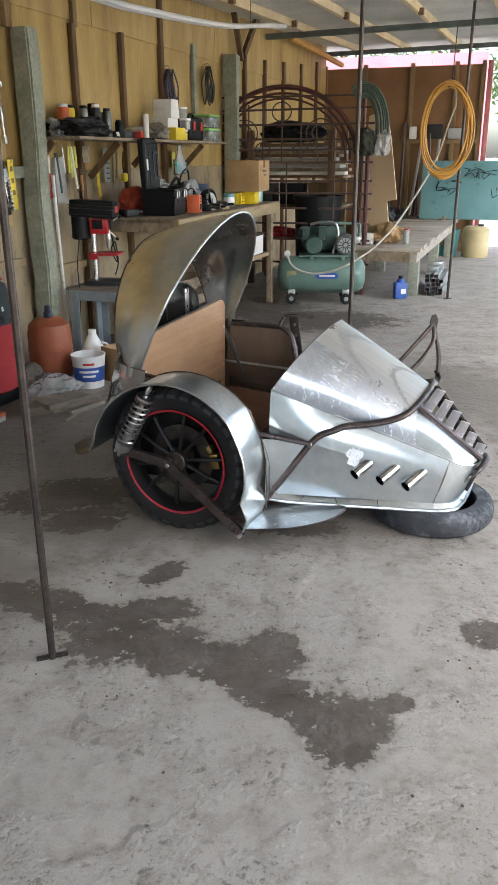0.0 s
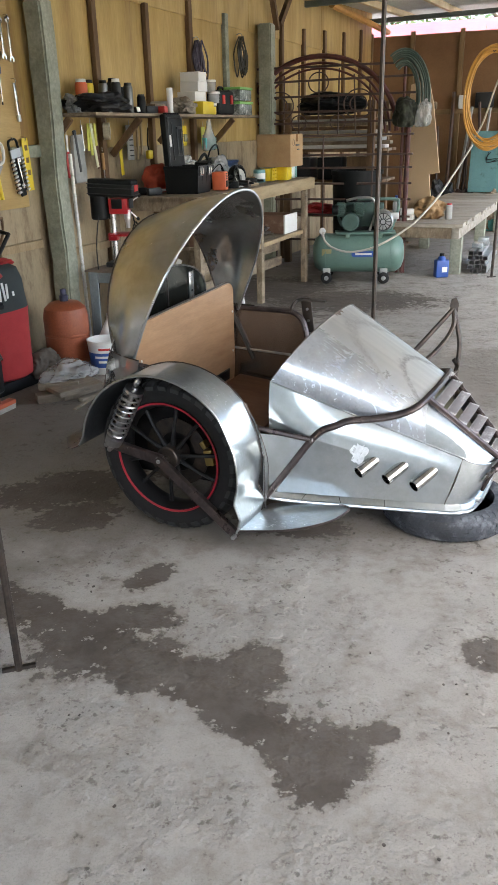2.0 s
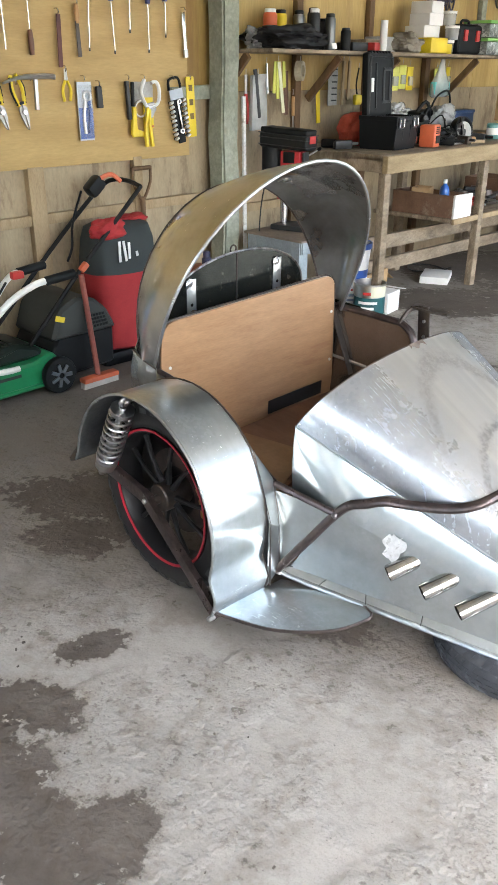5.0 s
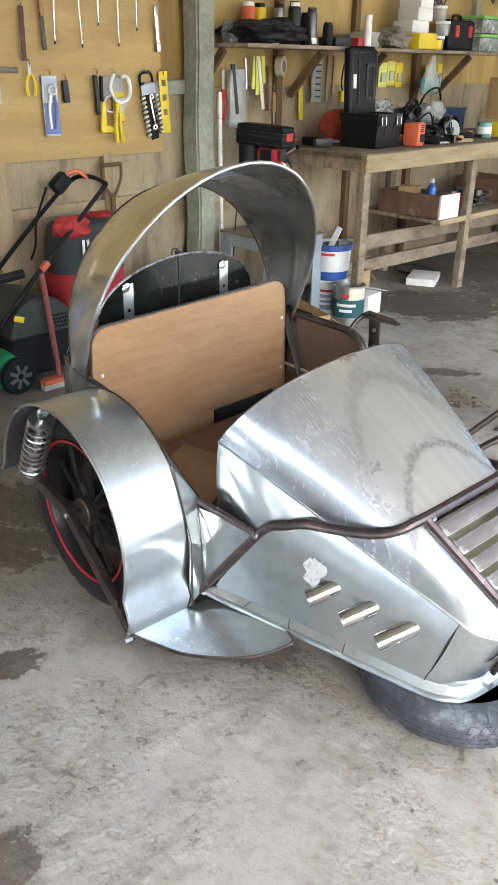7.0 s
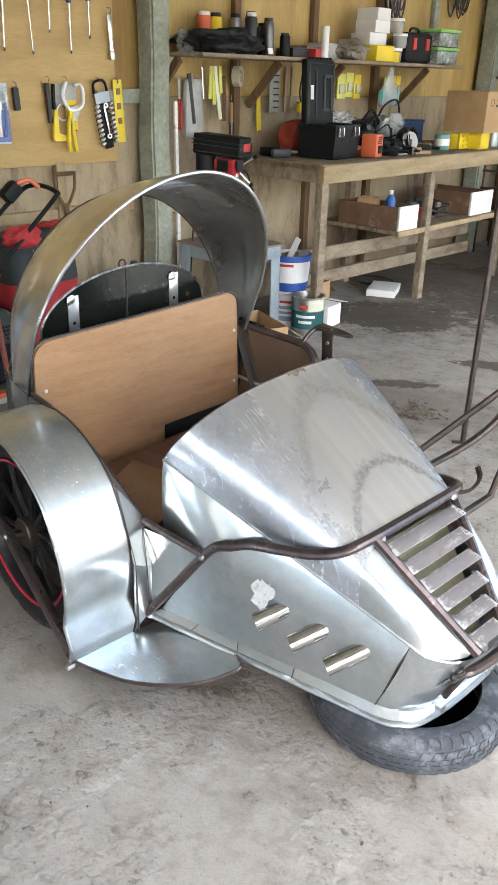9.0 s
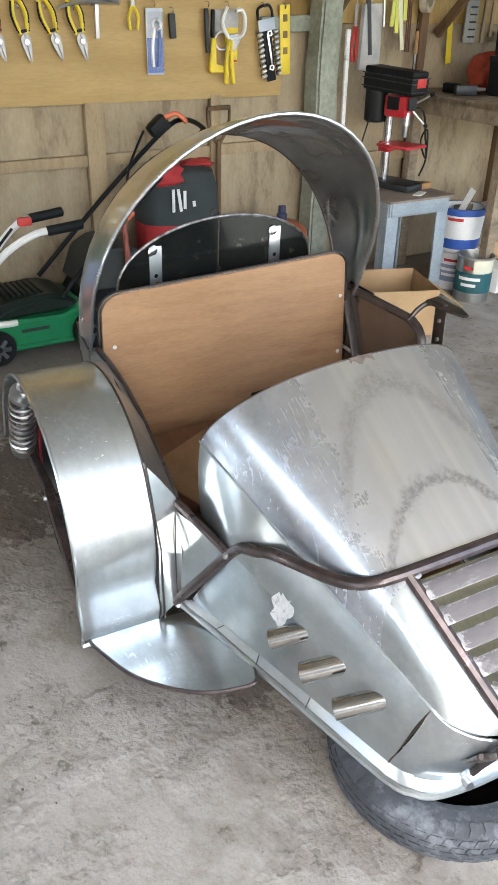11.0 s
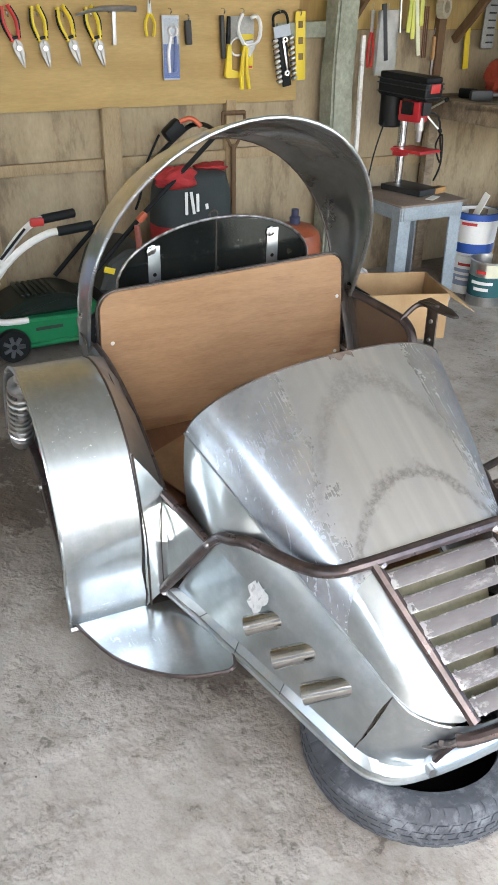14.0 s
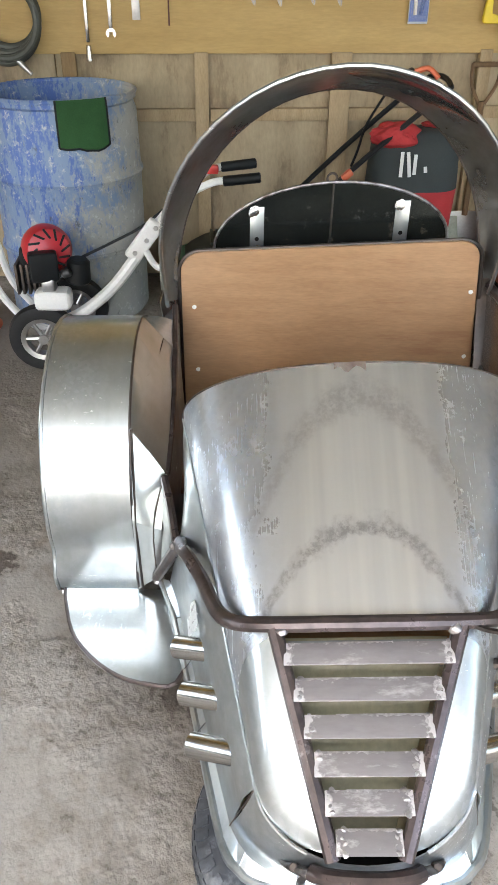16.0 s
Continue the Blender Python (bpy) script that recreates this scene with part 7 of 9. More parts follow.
for k, (y, z, h) in enumerate(((-0.07, 0.58, .10), (-0.04, 0.58, .10), (-0.015, 0.58, .08), (0.03, .56, .025))):
    part("printed_bar", box((0.004, 0.014, h), (0.134, y, z), (8 * (k % 2), 0, 0), bev=0.001), WHITEPAPER, bag)
crumple("red_cloth", at(0.31, -0.395, 0.64), 0.12, 0.18, 0.10, BAGRED, "crumpled red cloth on the grass bag", "cloth", 15.0, .3)
crumple("red_cloth_scrap", at(0.24, -0.185, 0.69), 0.10, 0.14, 0.04, BAGRED, "small red cloth scrap on the bag", "cloth", 18.0, .4)

# lawn mower
DARKGREENP = plastic("black_green_plastic", (0.010, 0.018, 0.015), 0.4, spec=0.3)
SPOKEGREY = plastic("blue_grey_wheel_plastic", (0.10, 0.115, 0.13), 0.45)
BOXLID = plastic("dusty_dark_lid_plastic", (0.045, 0.050, 0.046), 0.55, spec=0.3)
mow = thing("lawn_mower", at(0.25, -1.04, 0.0, 0), "green electric lawn mower with black grass box and folded handles", "lawn mower")
SIDEWAYS = Matrix(((0, 0, 1, 0), (1, 0, 0, 0), (0, 1, 0, 0), (0, 0, 0, 1)))      # a side profile stood across the mower


def profile(outline, width, bev=0.008):
    return plate(outline, width, Matrix.Translation((-width / 2, 0, 0)) @ SIDEWAYS, bev)


part("deck", profile([(-0.29, 0.06), (-0.30, 0.11), (-0.27, 0.155), (-0.20, 0.175), (0.10, 0.165), (0.20, 0.20), (0.24, 0.16), (0.25, 0.08), (0.12, 0.05), (-0.20, 0.05)], 0.36, 0.012), GREENP, mow)
part("deck_rim", profile([(-0.31, 0.045), (-0.31, 0.065), (0.20, 0.065), (0.20, 0.045)], 0.39, 0.006), GREENP, mow)
part("motor_cover", profile([(-0.24, 0.16), (-0.22, 0.19), (-0.12, 0.24), (0.06, 0.255), (0.16, 0.225), (0.20, 0.17)], 0.28, 0.02), DARKGREENP, mow)
for k in range(7):
    part("cover_rib", box((0.20, 0.014, 0.010), (0.0, -0.11 + 0.025 * k, 0.254), (0, 0, 0), bev=0.003), DARKGREENP, mow)
part("grass_box", profile([(0.24, 0.09), (0.20, 0.17), (0.25, 0.25), (0.57, 0.245), (0.565, 0.06), (0.33, 0.05)], 0.33, 0.014), BLACKP, mow, "black grass box")
part("box_lid", profile([(0.215, 0.235), (0.27, 0.375), (0.36, 0.42), (0.46, 0.405), (0.535, 0.34), (0.58, 0.25), (0.575, 0.235)], 0.345, 0.016), BOXLID, mow, "dusty dark grass box lid")
for r in range(4):
    for k in range(5):
        part("vent", box((0.004, 0.012, 0.012), (0.1745, 0.455 + 0.017 * k - 0.006 * r, 0.268 + 0.018 * r), bev=0.001), BLACKP, mow)
part("warning_label", box((0.004, 0.05, 0.026), (0.1745, 0.265, 0.338), (-20, 0, 0), bev=0.0005), YELLOWP, mow)
part("label_bar", box((0.004, 0.12, 0.014), (0.1825, -0.03, 0.125), bev=0.0005), BOXLID, mow)
for sx in (-1, 1):
    for y, r in ((-0.20, 0.075), (0.215, 0.088)):
        wbm = lathe([(0.0, -0.02), (r * .72, -0.02), (r * .93, -0.018), (r, -0.008), (r, 0.008), (r * .93, 0.018), (r * .72, 0.02), (0, 0.012)], (sx * 0.20, y, r), (0, 90, 0), 28)
        part("wheel", wbm, BLACKP, mow)
        sbm = bmesh.new()
        for a in range(0, 360, 51):
            box((0.008, 0.016, r * .48), (sx * 0.222, y + r * .40 * math.cos(radians(a)), r + r * .40 * math.sin(radians(a))), (a - 90, 0, 0), bev=0.001, bm=sbm)
        part("wheel_spokes", sbm, SPOKEGREY, mow, "grey wheel spokes")
hl = [(0.15, 0.11, 0.24), (0.125, 0.445, 0.545), (0.09, 0.80, 0.83), (0.06, 0.85, 0.87), (-0.10, 0.84, 0.885), (-0.16, 0.76, 0.83), (-0.17, 0.46, 0.57), (-0.17, 0.11, 0.24)]
part("handle", tube(spline(hl, 4), 0.011, 8), BLACKP, mow, "black tubular handle")
part("switch_box", box((0.07, 0.10, 0.07), (-0.12, 0.72, 0.86), (40, 0, 0), bev=0.022), BLACKP, mow)
part("switch_lever", tube(spline([(-0.09, 0.74, 0.90), (-0.07, 0.79, 0.915), (-0.05, 0.83, 0.88)], 4), 0.011, 6), ORANGEP, mow, "orange switch lever")
part("wing_nut", box((0.03, 0.05, 0.028), (0.135, 0.445, 0.545), (40, 0, 0), bev=0.008), ORANGEP, mow)
part("plug_lead", tube(spline([(-0.15, 0.66, 0.84), (-0.10, 0.56, 0.70), (-0.06, 0.52, 0.60), (-0.08, 0.50, 0.53)], 4), 0.006, 6), BLACKP, mow)

# rake with a red pole
rk = thing("red_pole_broom", at(0.50, -0.64, 0.0, 0), "broom with a rusty red pole and worn orange head", "broom")
part("pole", tube([(0, 0, 0.03), (-0.09, 0.01, 0.52)], 0.0135, 10), material("rusty_red_pole", (0.30, 0.07, 0.045), (0.22, 0.06, 0.04), rough=0.6, scale=20), rk)
part("head", box((0.05, 0.20, 0.025), (0.0, 0.005, 0.042), bev=0.008), ORANGEP, rk)
part("bristles", box((0.035, 0.20, 0.032), (0.0, 0.005, 0.017), bev=0.004), material("pale_bristle", (0.55, 0.52, 0.48), rough=0.9, fine=300, bump=0.8), rk)

# spade on the wall
sp = thing("spade", at(0.065, 0.03, 0.0, 0), "spade hanging on the wall with a worn wooden D-grip", "spade")
part("grip", tube(spline([(0, -0.06, 0.915), (0, 0.06, 0.915)], 2), 0.011, 8), STUD_DARK, sp)
part("yoke", tube(spline([(0, -0.06, 0.92), (0, -0.055, 0.84), (0, -0.012, 0.76)], 4), 0.008, 8), STUD_DARK, sp)
part("yoke", tube(spline([(0, 0.06, 0.92), (0, 0.055, 0.84), (0, 0.012, 0.76)], 4), 0.008, 8), STUD_DARK, sp)
part("shaft", tube([(0, 0, 0.77), (0, 0, 0.28)], 0.014, 8), STUD_DARK, sp)
part("blade", sheet([[(-0.01, -0.08, 0.29), (0.0, 0, 0.30), (-0.01, 0.08, 0.29)], [(0.0, -0.085, 0.15), (0.012, 0, 0.15), (0.0, 0.085, 0.15)], [(0.0, -0.05, 0.02), (0.008, 0, 0.0), (0.0, 0.05, 0.02)]], 0.003), STEEL, sp)

# blue drum with rag
drum = thing("plastic_drum", at(0.36, -1.72, 0.0), "scuffed blue plastic drum, paint worn to grey", "drum")
part("shell", lathe([(0, 0.0), (0.27, 0.0), (0.285, 0.02), (0.288, 0.28), (0.296, 0.30), (0.288, 0.32), (0.290, 0.56), (0.298, 0.58), (0.290, 0.60), (0.286, 0.80), (0.275, 0.835), (0.286, 0.845), (0.288, 0.865), (0.278, 0.868), (0.265, 0.85), (0.268, 0.80), (0.272, 0.30), (0.25, 0.05), (0, 0.04)], seg=56), DRUMBLUE, drum)
part("rim", torus(0.283, 0.009, (0, 0, 0.866), (0, 0, 0), 56, 8), DRUMBLUE, drum)
for z in (0.30, 0.58):
    part("rolling_hoop", torus(0.289, 0.010, (0, 0, z), (0, 0, 0), 56, 8), DRUMBLUE, drum)
rag_rows = []
for k in range(9):
    a = radians(4.5 + 4.5 * k)
    sag = 0.012 * (1 if k in (0, 8) else 0) + 0.003 * (k % 2) + 0.006 * math.sin(k * 0.8)
    wave = 0.003 * math.sin(1.7 * k)
    rag_rows.append([(0.285 * math.cos(a), 0.285 * math.sin(a), 0.79), (0.289 * math.cos(a), 0.289 * math.sin(a), 0.868), (0.296 * math.cos(a), 0.296 * math.sin(a), 0.876), (0.300 * math.cos(a), 0.300 * math.sin(a), 0.845), ((0.300 + wave) * math.cos(a), (0.300 + wave) * math.sin(a), 0.78), ((0.302 + wave) * math.cos(a), (0.302 + wave) * math.sin(a), 0.705 + sag)])
rag = solid("green_rag", sheet([r[1:] for r in rag_rows], 0.004), CLOTHGREEN, at(0.36, -1.72, 0.0), "dark green rag with black hem hung over the drum rim", "rag")
for pts in ([r[-1] for r in rag_rows], rag_rows[0][2:], rag_rows[-1][2:]):
    part("hem", tube(pts, 0.004, 6), BLACKP, rag)

# motor tiller
til = thing("motor_tiller", at(0.92, -1.80, 0.0, 0), "white two-wheeled motor tiller with red engine", "tiller")
for sx, y in ((0.06, 0.02), (-0.22, 0.10)):
    wbm = lathe([(0.080, -0.026), (0.098, -0.031), (0.121, -0.024), (0.128, 0.0), (0.121, 0.024), (0.098, 0.031), (0.080, 0.026)], (sx, y, 0.128), (0, 90, 0), 36)
    part("tyre", wbm, RUBBER, til)
    part("wheel_rim", lathe([(0.064, -0.02), (0.083, -0.024), (0.083, 0.024), (0.064, 0.02)], (sx, y, 0.128), (0, 90, 0), 30, closed=True), STEEL, til)
    sbm = bmesh.new()
    for a in range(0, 360, 60):
        tube([(sx + 0.01, y, 0.128), (sx + 0.01, y + 0.068 * math.cos(radians(a)), 0.128 + 0.068 * math.sin(radians(a)))], 0.007, 6, sbm)
    cyl((sx - 0.03, y, 0.128), (sx + 0.03, y, 0.128), 0.018, seg=12, bm=sbm)
    part("wheel_spokes", sbm, STEEL, til)
part("axle", cyl((-0.24, 0.06, 0.128), (0.07, 0.04, 0.128), 0.012), STEEL, til)
part("engine", roughen(box((0.10, 0.13, 0.14), (-0.05, 0.02, 0.37), bev=0.03, seg=3), 0.006, 12), BLACKP, til)
part("engine_cowl", lathe([(0, 0.046), (0.040, 0.046), (0.072, 0.036), (0.086, 0.013), (0.088, -0.03), (0.072, -0.05), (0, -0.05)], (-0.03, 0.055, 0.425), (0, 78, 20), 28), REDPAINT, til, "red slotted engine cowl")
for k in range(12):
    a = radians(30 * k)
    part("cowl_slot", box((0.006, 0.040, 0.008), (0, 0, 0), (0, 0, 0), bev=0.001), BLACKP, til, "", pose(-0.03, 0.055, 0.425, 0, 78, 20) @ pose(0.056 * math.cos(a), 0.056 * math.sin(a), 0.043, 0, 0, math.degrees(a) - 60) @ pose(0, 0, 0, 0, 90, 0))
part("air_filter", box((0.05, 0.10, 0.105), (0.055, 0.050, 0.392), (0, 0, 12), bev=0.014, seg=3), BLACKP, til, "black square air filter cover")
part("carburettor", roughen(box((0.05, 0.05, 0.05), (0.05, 0.06, 0.325), bev=0.012), 0.004, 30), STEEL, til)
part("muffler", cyl((0.0, 0.155, 0.31), (0.0, 0.165, 0.40), 0.045, 0.04, 18, bev=0.01), BLACKP, til)
part("pull_cord", cyl((0.05, 0.11, 0.36), (0.05, 0.14, 0.37), 0.016, seg=12, bev=0.004), GREYP, til)
for k in range(5):
    part("cooling_fin", box((0.11, 0.010, 0.11), (-0.05, -0.06 + 0.02 * k, 0.325), bev=0.003), DARKSTEEL, til)
part("fuel_tank", box((0.09, 0.13, 0.07), (0.05, 0.07, 0.272), bev=0.026, seg=3), WHITEP, til, "white fuel tank")
main = [(0.0, 0.06, 0.15), (-0.02, 0.16, 0.19), (-0.05, 0.27, 0.27), (-0.08, 0.355, 0.365), (-0.10, 0.425, 0.46), (-0.12, 0.50, 0.54)]
part("main_tube", tube(spline(main, 5), 0.022, 10), WHITEP, til, "white enamelled main tube")
part("hinge_plate", box((0.034, 0.062, 0.17), (-0.078, 0.395, 0.435), (-38, 0, 0), bev=0.014, seg=3), WHITEP, til)
for y, z in ((0.36, 0.395), (0.405, 0.44), (0.44, 0.485)):
    part("bolt", cyl((-0.062, y, z), (-0.054, y, z), 0.009, seg=8, bev=0.002), STEEL, til)
for s in (-1, 1):
    hb = [(-0.11, 0.44, 0.475), (-0.12 + s * 0.05, 0.55, 0.59), (-0.12 + s * 0.09, 0.64, 0.648), (-0.12 + s * 0.10, 0.70, 0.658)]
    part("handlebar", tube(spline(hb, 5), 0.013, 8), WHITEP, til)
    part("hand_grip", cyl((-0.12 + s * 0.10, 0.68, 0.656), (-0.12 + s * 0.105, 0.81, 0.668), 0.018, seg=12, bev=0.004), BLACKP, til)
part("throttle", box((0.03, 0.05, 0.03), (-0.16, 0.645, 0.663), bev=0.008), REDP, til)
part("front_frame", tube(spline([(0.03, -0.16, 0.44), (0.04, -0.12, 0.30), (0.03, -0.04, 0.18), (0.02, 0.04, 0.14)], 4), 0.014, 8), WHITEP, til)
part("front_frame", tube(spline([(-0.12, -0.14, 0.42), (-0.10, -0.10, 0.28), (-0.08, 0.0, 0.16)], 4), 0.014, 8), WHITEP, til)
part("brace", tube(spline([(-0.065, 0.40, 0.40), (-0.055, 0.435, 0.345), (-0.05, 0.50, 0.335), (-0.05, 0.545, 0.335)], 4), 0.012, 8), WHITEP, til)
part("throttle_cable", tube(spline([(-0.04, 0.10, 0.36), (-0.08, 0.26, 0.42), (-0.10, 0.42, 0.50), (-0.17, 0.60, 0.64)], 5), 0.005, 6), BLACKP, til)
solid("orange_safety_helmet", lathe([(0.13, 0), (0.135, 0.01), (0.11, 0.03), (0.105, 0.07), (0.08, 0.12), (0.04, 0.14), (0, 0.145)], seg=32), ORANGEP, at(0.60, -2.16, 0.0), "orange plastic bowl-shaped helmet on the floor", "helmet")

# ---------------------------------------------------------------- things on the shelf
S = 1.489
crumple("black_bag", at(0.22, 0.98, S), 0.30, 0.48, 0.13, material("black_crumpled_nylon", (0.008, 0.008, 0.009), (0.014, 0.014, 0.015), rough=0.55, spec=0.25), "black folded nylon bag on the shelf", "bag", 41.0, 0.4, 6)
tagw = thing("paper_tag", at(0.385, 1.20, S, 0), "white paper tag on the black bag", "tag")
part("tag", box((0.004, 0.04, 0.03), (0, 0, 0.02), (0, -15, 0), bev=0.0005), WHITEPAPER, tagw)
for n, u, r, h, b, c in ((0.12, 0.95, .04, .20, ORANGEP, WHITEP), (0.10, 1.06, .036, .20, YELLOWP, BLACKP), (0.15, 1.16, .032, .20, metal("can_silver", (0.30, 0.30, 0.30), .35), BLACKP), (0.20, 1.24, .033, .21, GREYP, WHITEP), (0.13, 1.31, .035, .22, GREYP, BLACKP), (0.22, 1.36, .032, .19, metal("can_grey", (0.16, 0.165, 0.165), .4), GREYP), (0.12, 1.42, .033, .17, GREYP, BLACKP), (0.26, 1.46, .03, .12, BLACKP, GREYP)):
    can(at(n, u, S), r, h, b, c, "%s spray can standing on the shelf" % ("orange" if b is ORANGEP else "yellow" if b is YELLOWP else "grey metal"))
crumple("clear_bag", at(0.16, 0.80, S), 0.12, 0.12, 0.11, CLEAR, "crumpled clear bag on the shelf end", "plastic bag", 44.0, .5, 8)
for k, (n, u, sx, sy, sz, mt, lb) in enumerate(((0.2, 1.62, .16, .16, .05, GREYP, "dark grey tool on the shelf"), (0.18, 1.75, .14, .14, .07, BENCHWOOD, "brown wooden block on the shelf"), (0.30, 1.70, .06, .10, .05, REDP, "small dusty red pack on the shelf"), (0.16, 1.95, .14, .20, .09, GREYCARD, "grey dusty carton on the shelf"), (0.28, 1.02, .04, .22, .015, WHITEPAPER, "pale slat on the shelf edge"))):
    o = thing(("hand_tool", "wood_block", "red_pack", "grey_carton", "wood_strip")[k], at(n, u, S, 8 * k - 10), lb, ("tool", "block", "pack", "box", "slat")[k])
    part("body", box((sx, sy, sz), (0, 0, sz / 2), bev=0.008), mt, o)
tubew = thing("white_tube", at(0.34, 1.73, S), "white card tube standing on the shelf edge", "tube")
part("body", lathe([(0, 0), (0.022, 0), (0.022, 0.17), (0.018, 0.17), (0.018, 0.02), (0, 0.02)], seg=18), WHITEPAPER, tubew)
crumple("coiled_rope", at(0.24, 2.12, S), 0.18, 0.22, 0.12, material("dull_rope", (0.28, 0.25, 0.20), rough=0.9, bump=0.6), "dusty coil of rope on the shelf", "rope", 51.0, .4, 10)
for k in range(3):
    wbx = thing("white_box", at(0.20 + 0.012 * (k % 2), 2.36 + 0.02 * k, S + 0.095 + 0.072 * k, 3 * k - 4), "white cardboard box stacked on the shelf", "box", "stacked white boxes")
    part("carton_body", box((0.16, 0.17 - 0.01 * k, 0.07), (0, 0, 0.036), bev=0.003), WHITEPAPER, wbx)
ytub = thing("yellow_box", at(0.25, 2.35, S, 0), "yellow box under the white boxes", "box")
part("box_body", box((0.20, 0.20, 0.093), (0, 0, 0.047), bev=0.008), YELLOWP, ytub)
yt2 = thing("small_yellow_box", at(0.28, 2.52, S, 10), "small yellow box on the shelf", "box")
part("box_body", box((0.08, 0.09, 0.06), (0, 0, 0.03), bev=0.006), YELLOWP, yt2)
for k in range(3):
    jr = thing("plastic_jar", at(0.25 + 0.02 * (k % 2), 2.60 + 0.02 * (k % 2), S + 0.088 * k, 0), "clear plastic jar with screws on the shelf", "jar", "stacked clear jars")
    part("jar_body", lathe([(0, 0), (0.042, 0), (0.045, 0.01), (0.048, 0.07), (0, 0.07)], seg=20), CLEAR, jr)
    part("lid", lathe([(0.05, 0.07), (0.05, 0.086), (0, 0.086)], seg=20), WHITEP, jr)
dc = thing("drill_case", at(0.22, 2.86, S, 3), "black moulded drill case with red latches", "tool case")
part("case_body", box((0.12, 0.34, 0.19), (0, 0, 0.096), bev=0.03, seg=3), BLACKP, dc)
for y in (-0.09, 0.09):
    part("latch", box((0.02, 0.045, 0.07), (0.062, y, 0.12), bev=0.005), REDP, dc)
part("case_handle", tube(spline([(0.0, -0.06, 0.185), (0.0, -0.045, 0.215), (0.0, 0.045, 0.215), (0.0, 0.06, 0.185)], 4), 0.009, 6), BLACKP, dc)
for k, (u, z) in enumerate(((3.17, 0), (3.17, 0.115))):
    gb = thing("clear_storage_box", at(0.22, u, S + z, 2 * k), "clear storage box with green lid and small parts", "storage box", "clear boxes with green lids")
    part("box_body", box((0.20, 0.28, 0.09), (0, 0, 0.045), bev=0.012), CLEARBOX, gb)
    part("lid", box((0.215, 0.30, 0.02), (0, 0, 0.10), bev=0.006), LIMEGREEN, gb)

# ---------------------------------------------------------------- things hanging under the shelf
def hang(name, n, u, z, label, cat, group="things hanging under the shelf", rx=0.0, rz=0.0):
    ob = thing(name, at(n, u, z, rz, rx), label, cat, group)
    part("hanger", tube([(0, 0, 0), (0, 0, 0.03)], 0.002, 5), STEEL, ob)
    return ob


h = hang("red_pliers", 0.06, 0.82, 1.36, "red-handled long pliers on the wall", "pliers")
for s in (-1, 1):
    part("handle", tube(spline([(0, s * 0.004, -0.10), (0, s * 0.016, -0.18), (0, s * 0.010, -0.26)], 4), 0.007, 6), REDP, h)
    part("jaw", tube([(0, s * 0.003, -0.10), (0, s * 0.006, 0.0)], 0.005, 6), STEEL, h)
h = hang("clear_tool_bag", 0.08, 0.90, 1.36, "clear bag with chisels on the wall", "bag")
part("bag_skin", roughen(box((0.03, 0.12, 0.30), (0, 0, -0.15), bev=0.01), 0.012, 14), CLEAR, h)
part("chisel", box((0.012, 0.025, 0.26), (0.012, -0.02, -0.10), (8, 0, 0), bev=0.003), GREYP, h)
h = hang("drill_bit_card", 0.07, 0.98, 1.42, "bright drill bit hanging on the wall", "drill bit")
part("bit", tube([(0, 0, 0), (0, 0.012, -0.16)], 0.007, 8), CHROME, h)
h = hang("yellow_folding_rule", 0.08, 1.07, 1.43, "yellow-green folding rules hanging on the wall", "folding rule")
for k, (dy, ln, a) in enumerate(((-.03, .17, -4), (-.01, .20, 2), (.015, .28, 10), (.03, .14, 4))):
    part("rule", box((0.006, 0.024, ln), (0.006 * k, dy, -ln / 2), (a, 0, 0), bev=0.002), LIMEP if k != 2 else plastic("pale_rule", (0.72, 0.72, 0.50), .45), h)
h = hang("pencil_bundle", 0.06, 1.15, 1.38, "bundle of brown rods on the wall", "rods")
for k in range(3):
    part("rod", tube([(0, 0.012 * k, 0), (0, 0.012 * k + .01, -0.24)], 0.004, 6), BRUSHWOOD, h)
h = hang("tape_roll", 0.10, 1.24, 1.43, "roll of beige tape hung under the shelf", "tape roll")
part("roll", lathe([(0.032, -0.02), (0.055, -0.02), (0.055, 0.02), (0.032, 0.02)], (0, 0, -0.05), (0, 90, 25), 28, closed=True), material("beige_tape", (0.50, 0.45, 0.33), rough=0.5), h)
h = hang("putty_knife", 0.05, 1.24, 1.25, "orange wood-handled chisel on the wall", "chisel")
part("handle", cyl((0, 0, -0.01), (0, 0.004, -0.12), 0.011, seg=10, bev=0.003), WOODH, h)
part("blade", box((0.003, 0.012, 0.10), (0, 0.006, -0.17), bev=0.001), STEEL, h)
h = hang("yellow_ruler", 0.06, 1.46, 1.28, "bright yellow plastic rule on the wall", "ruler", rx=5)
part("rule", box((0.006, 0.035, 0.20), (0, 0, -0.10), bev=0.002), YELLOWP, h)
h = hang("grey_punched_card", 0.05, 1.62, 1.42, "grey punched card of drill bits on the wall", "card")
part("card", box((0.008, 0.09, 0.24), (0, 0, -0.12), bev=0.003), GREYCARD, h)
for k in range(6):
    part("slot", box((0.004, 0.05, 0.008), (0.006, 0.01, -0.03 - 0.036 * k), bev=0.001), GREYP, h)
for u, ln in ((1.71, .26), (1.77, .23)):
    h = hang("wooden_stick", 0.06, u, 1.44, "pale wooden folding stick on the wall", "stick")
    part("stick", box((0.012, 0.022, ln), (0, 0, -ln / 2), (-1, 0, 0), bev=0.003), STUD_PALE, h)
h = hang("tape_measure", 0.07, 1.86, 1.40, "black and yellow measuring tape on a loop", "tape measure")
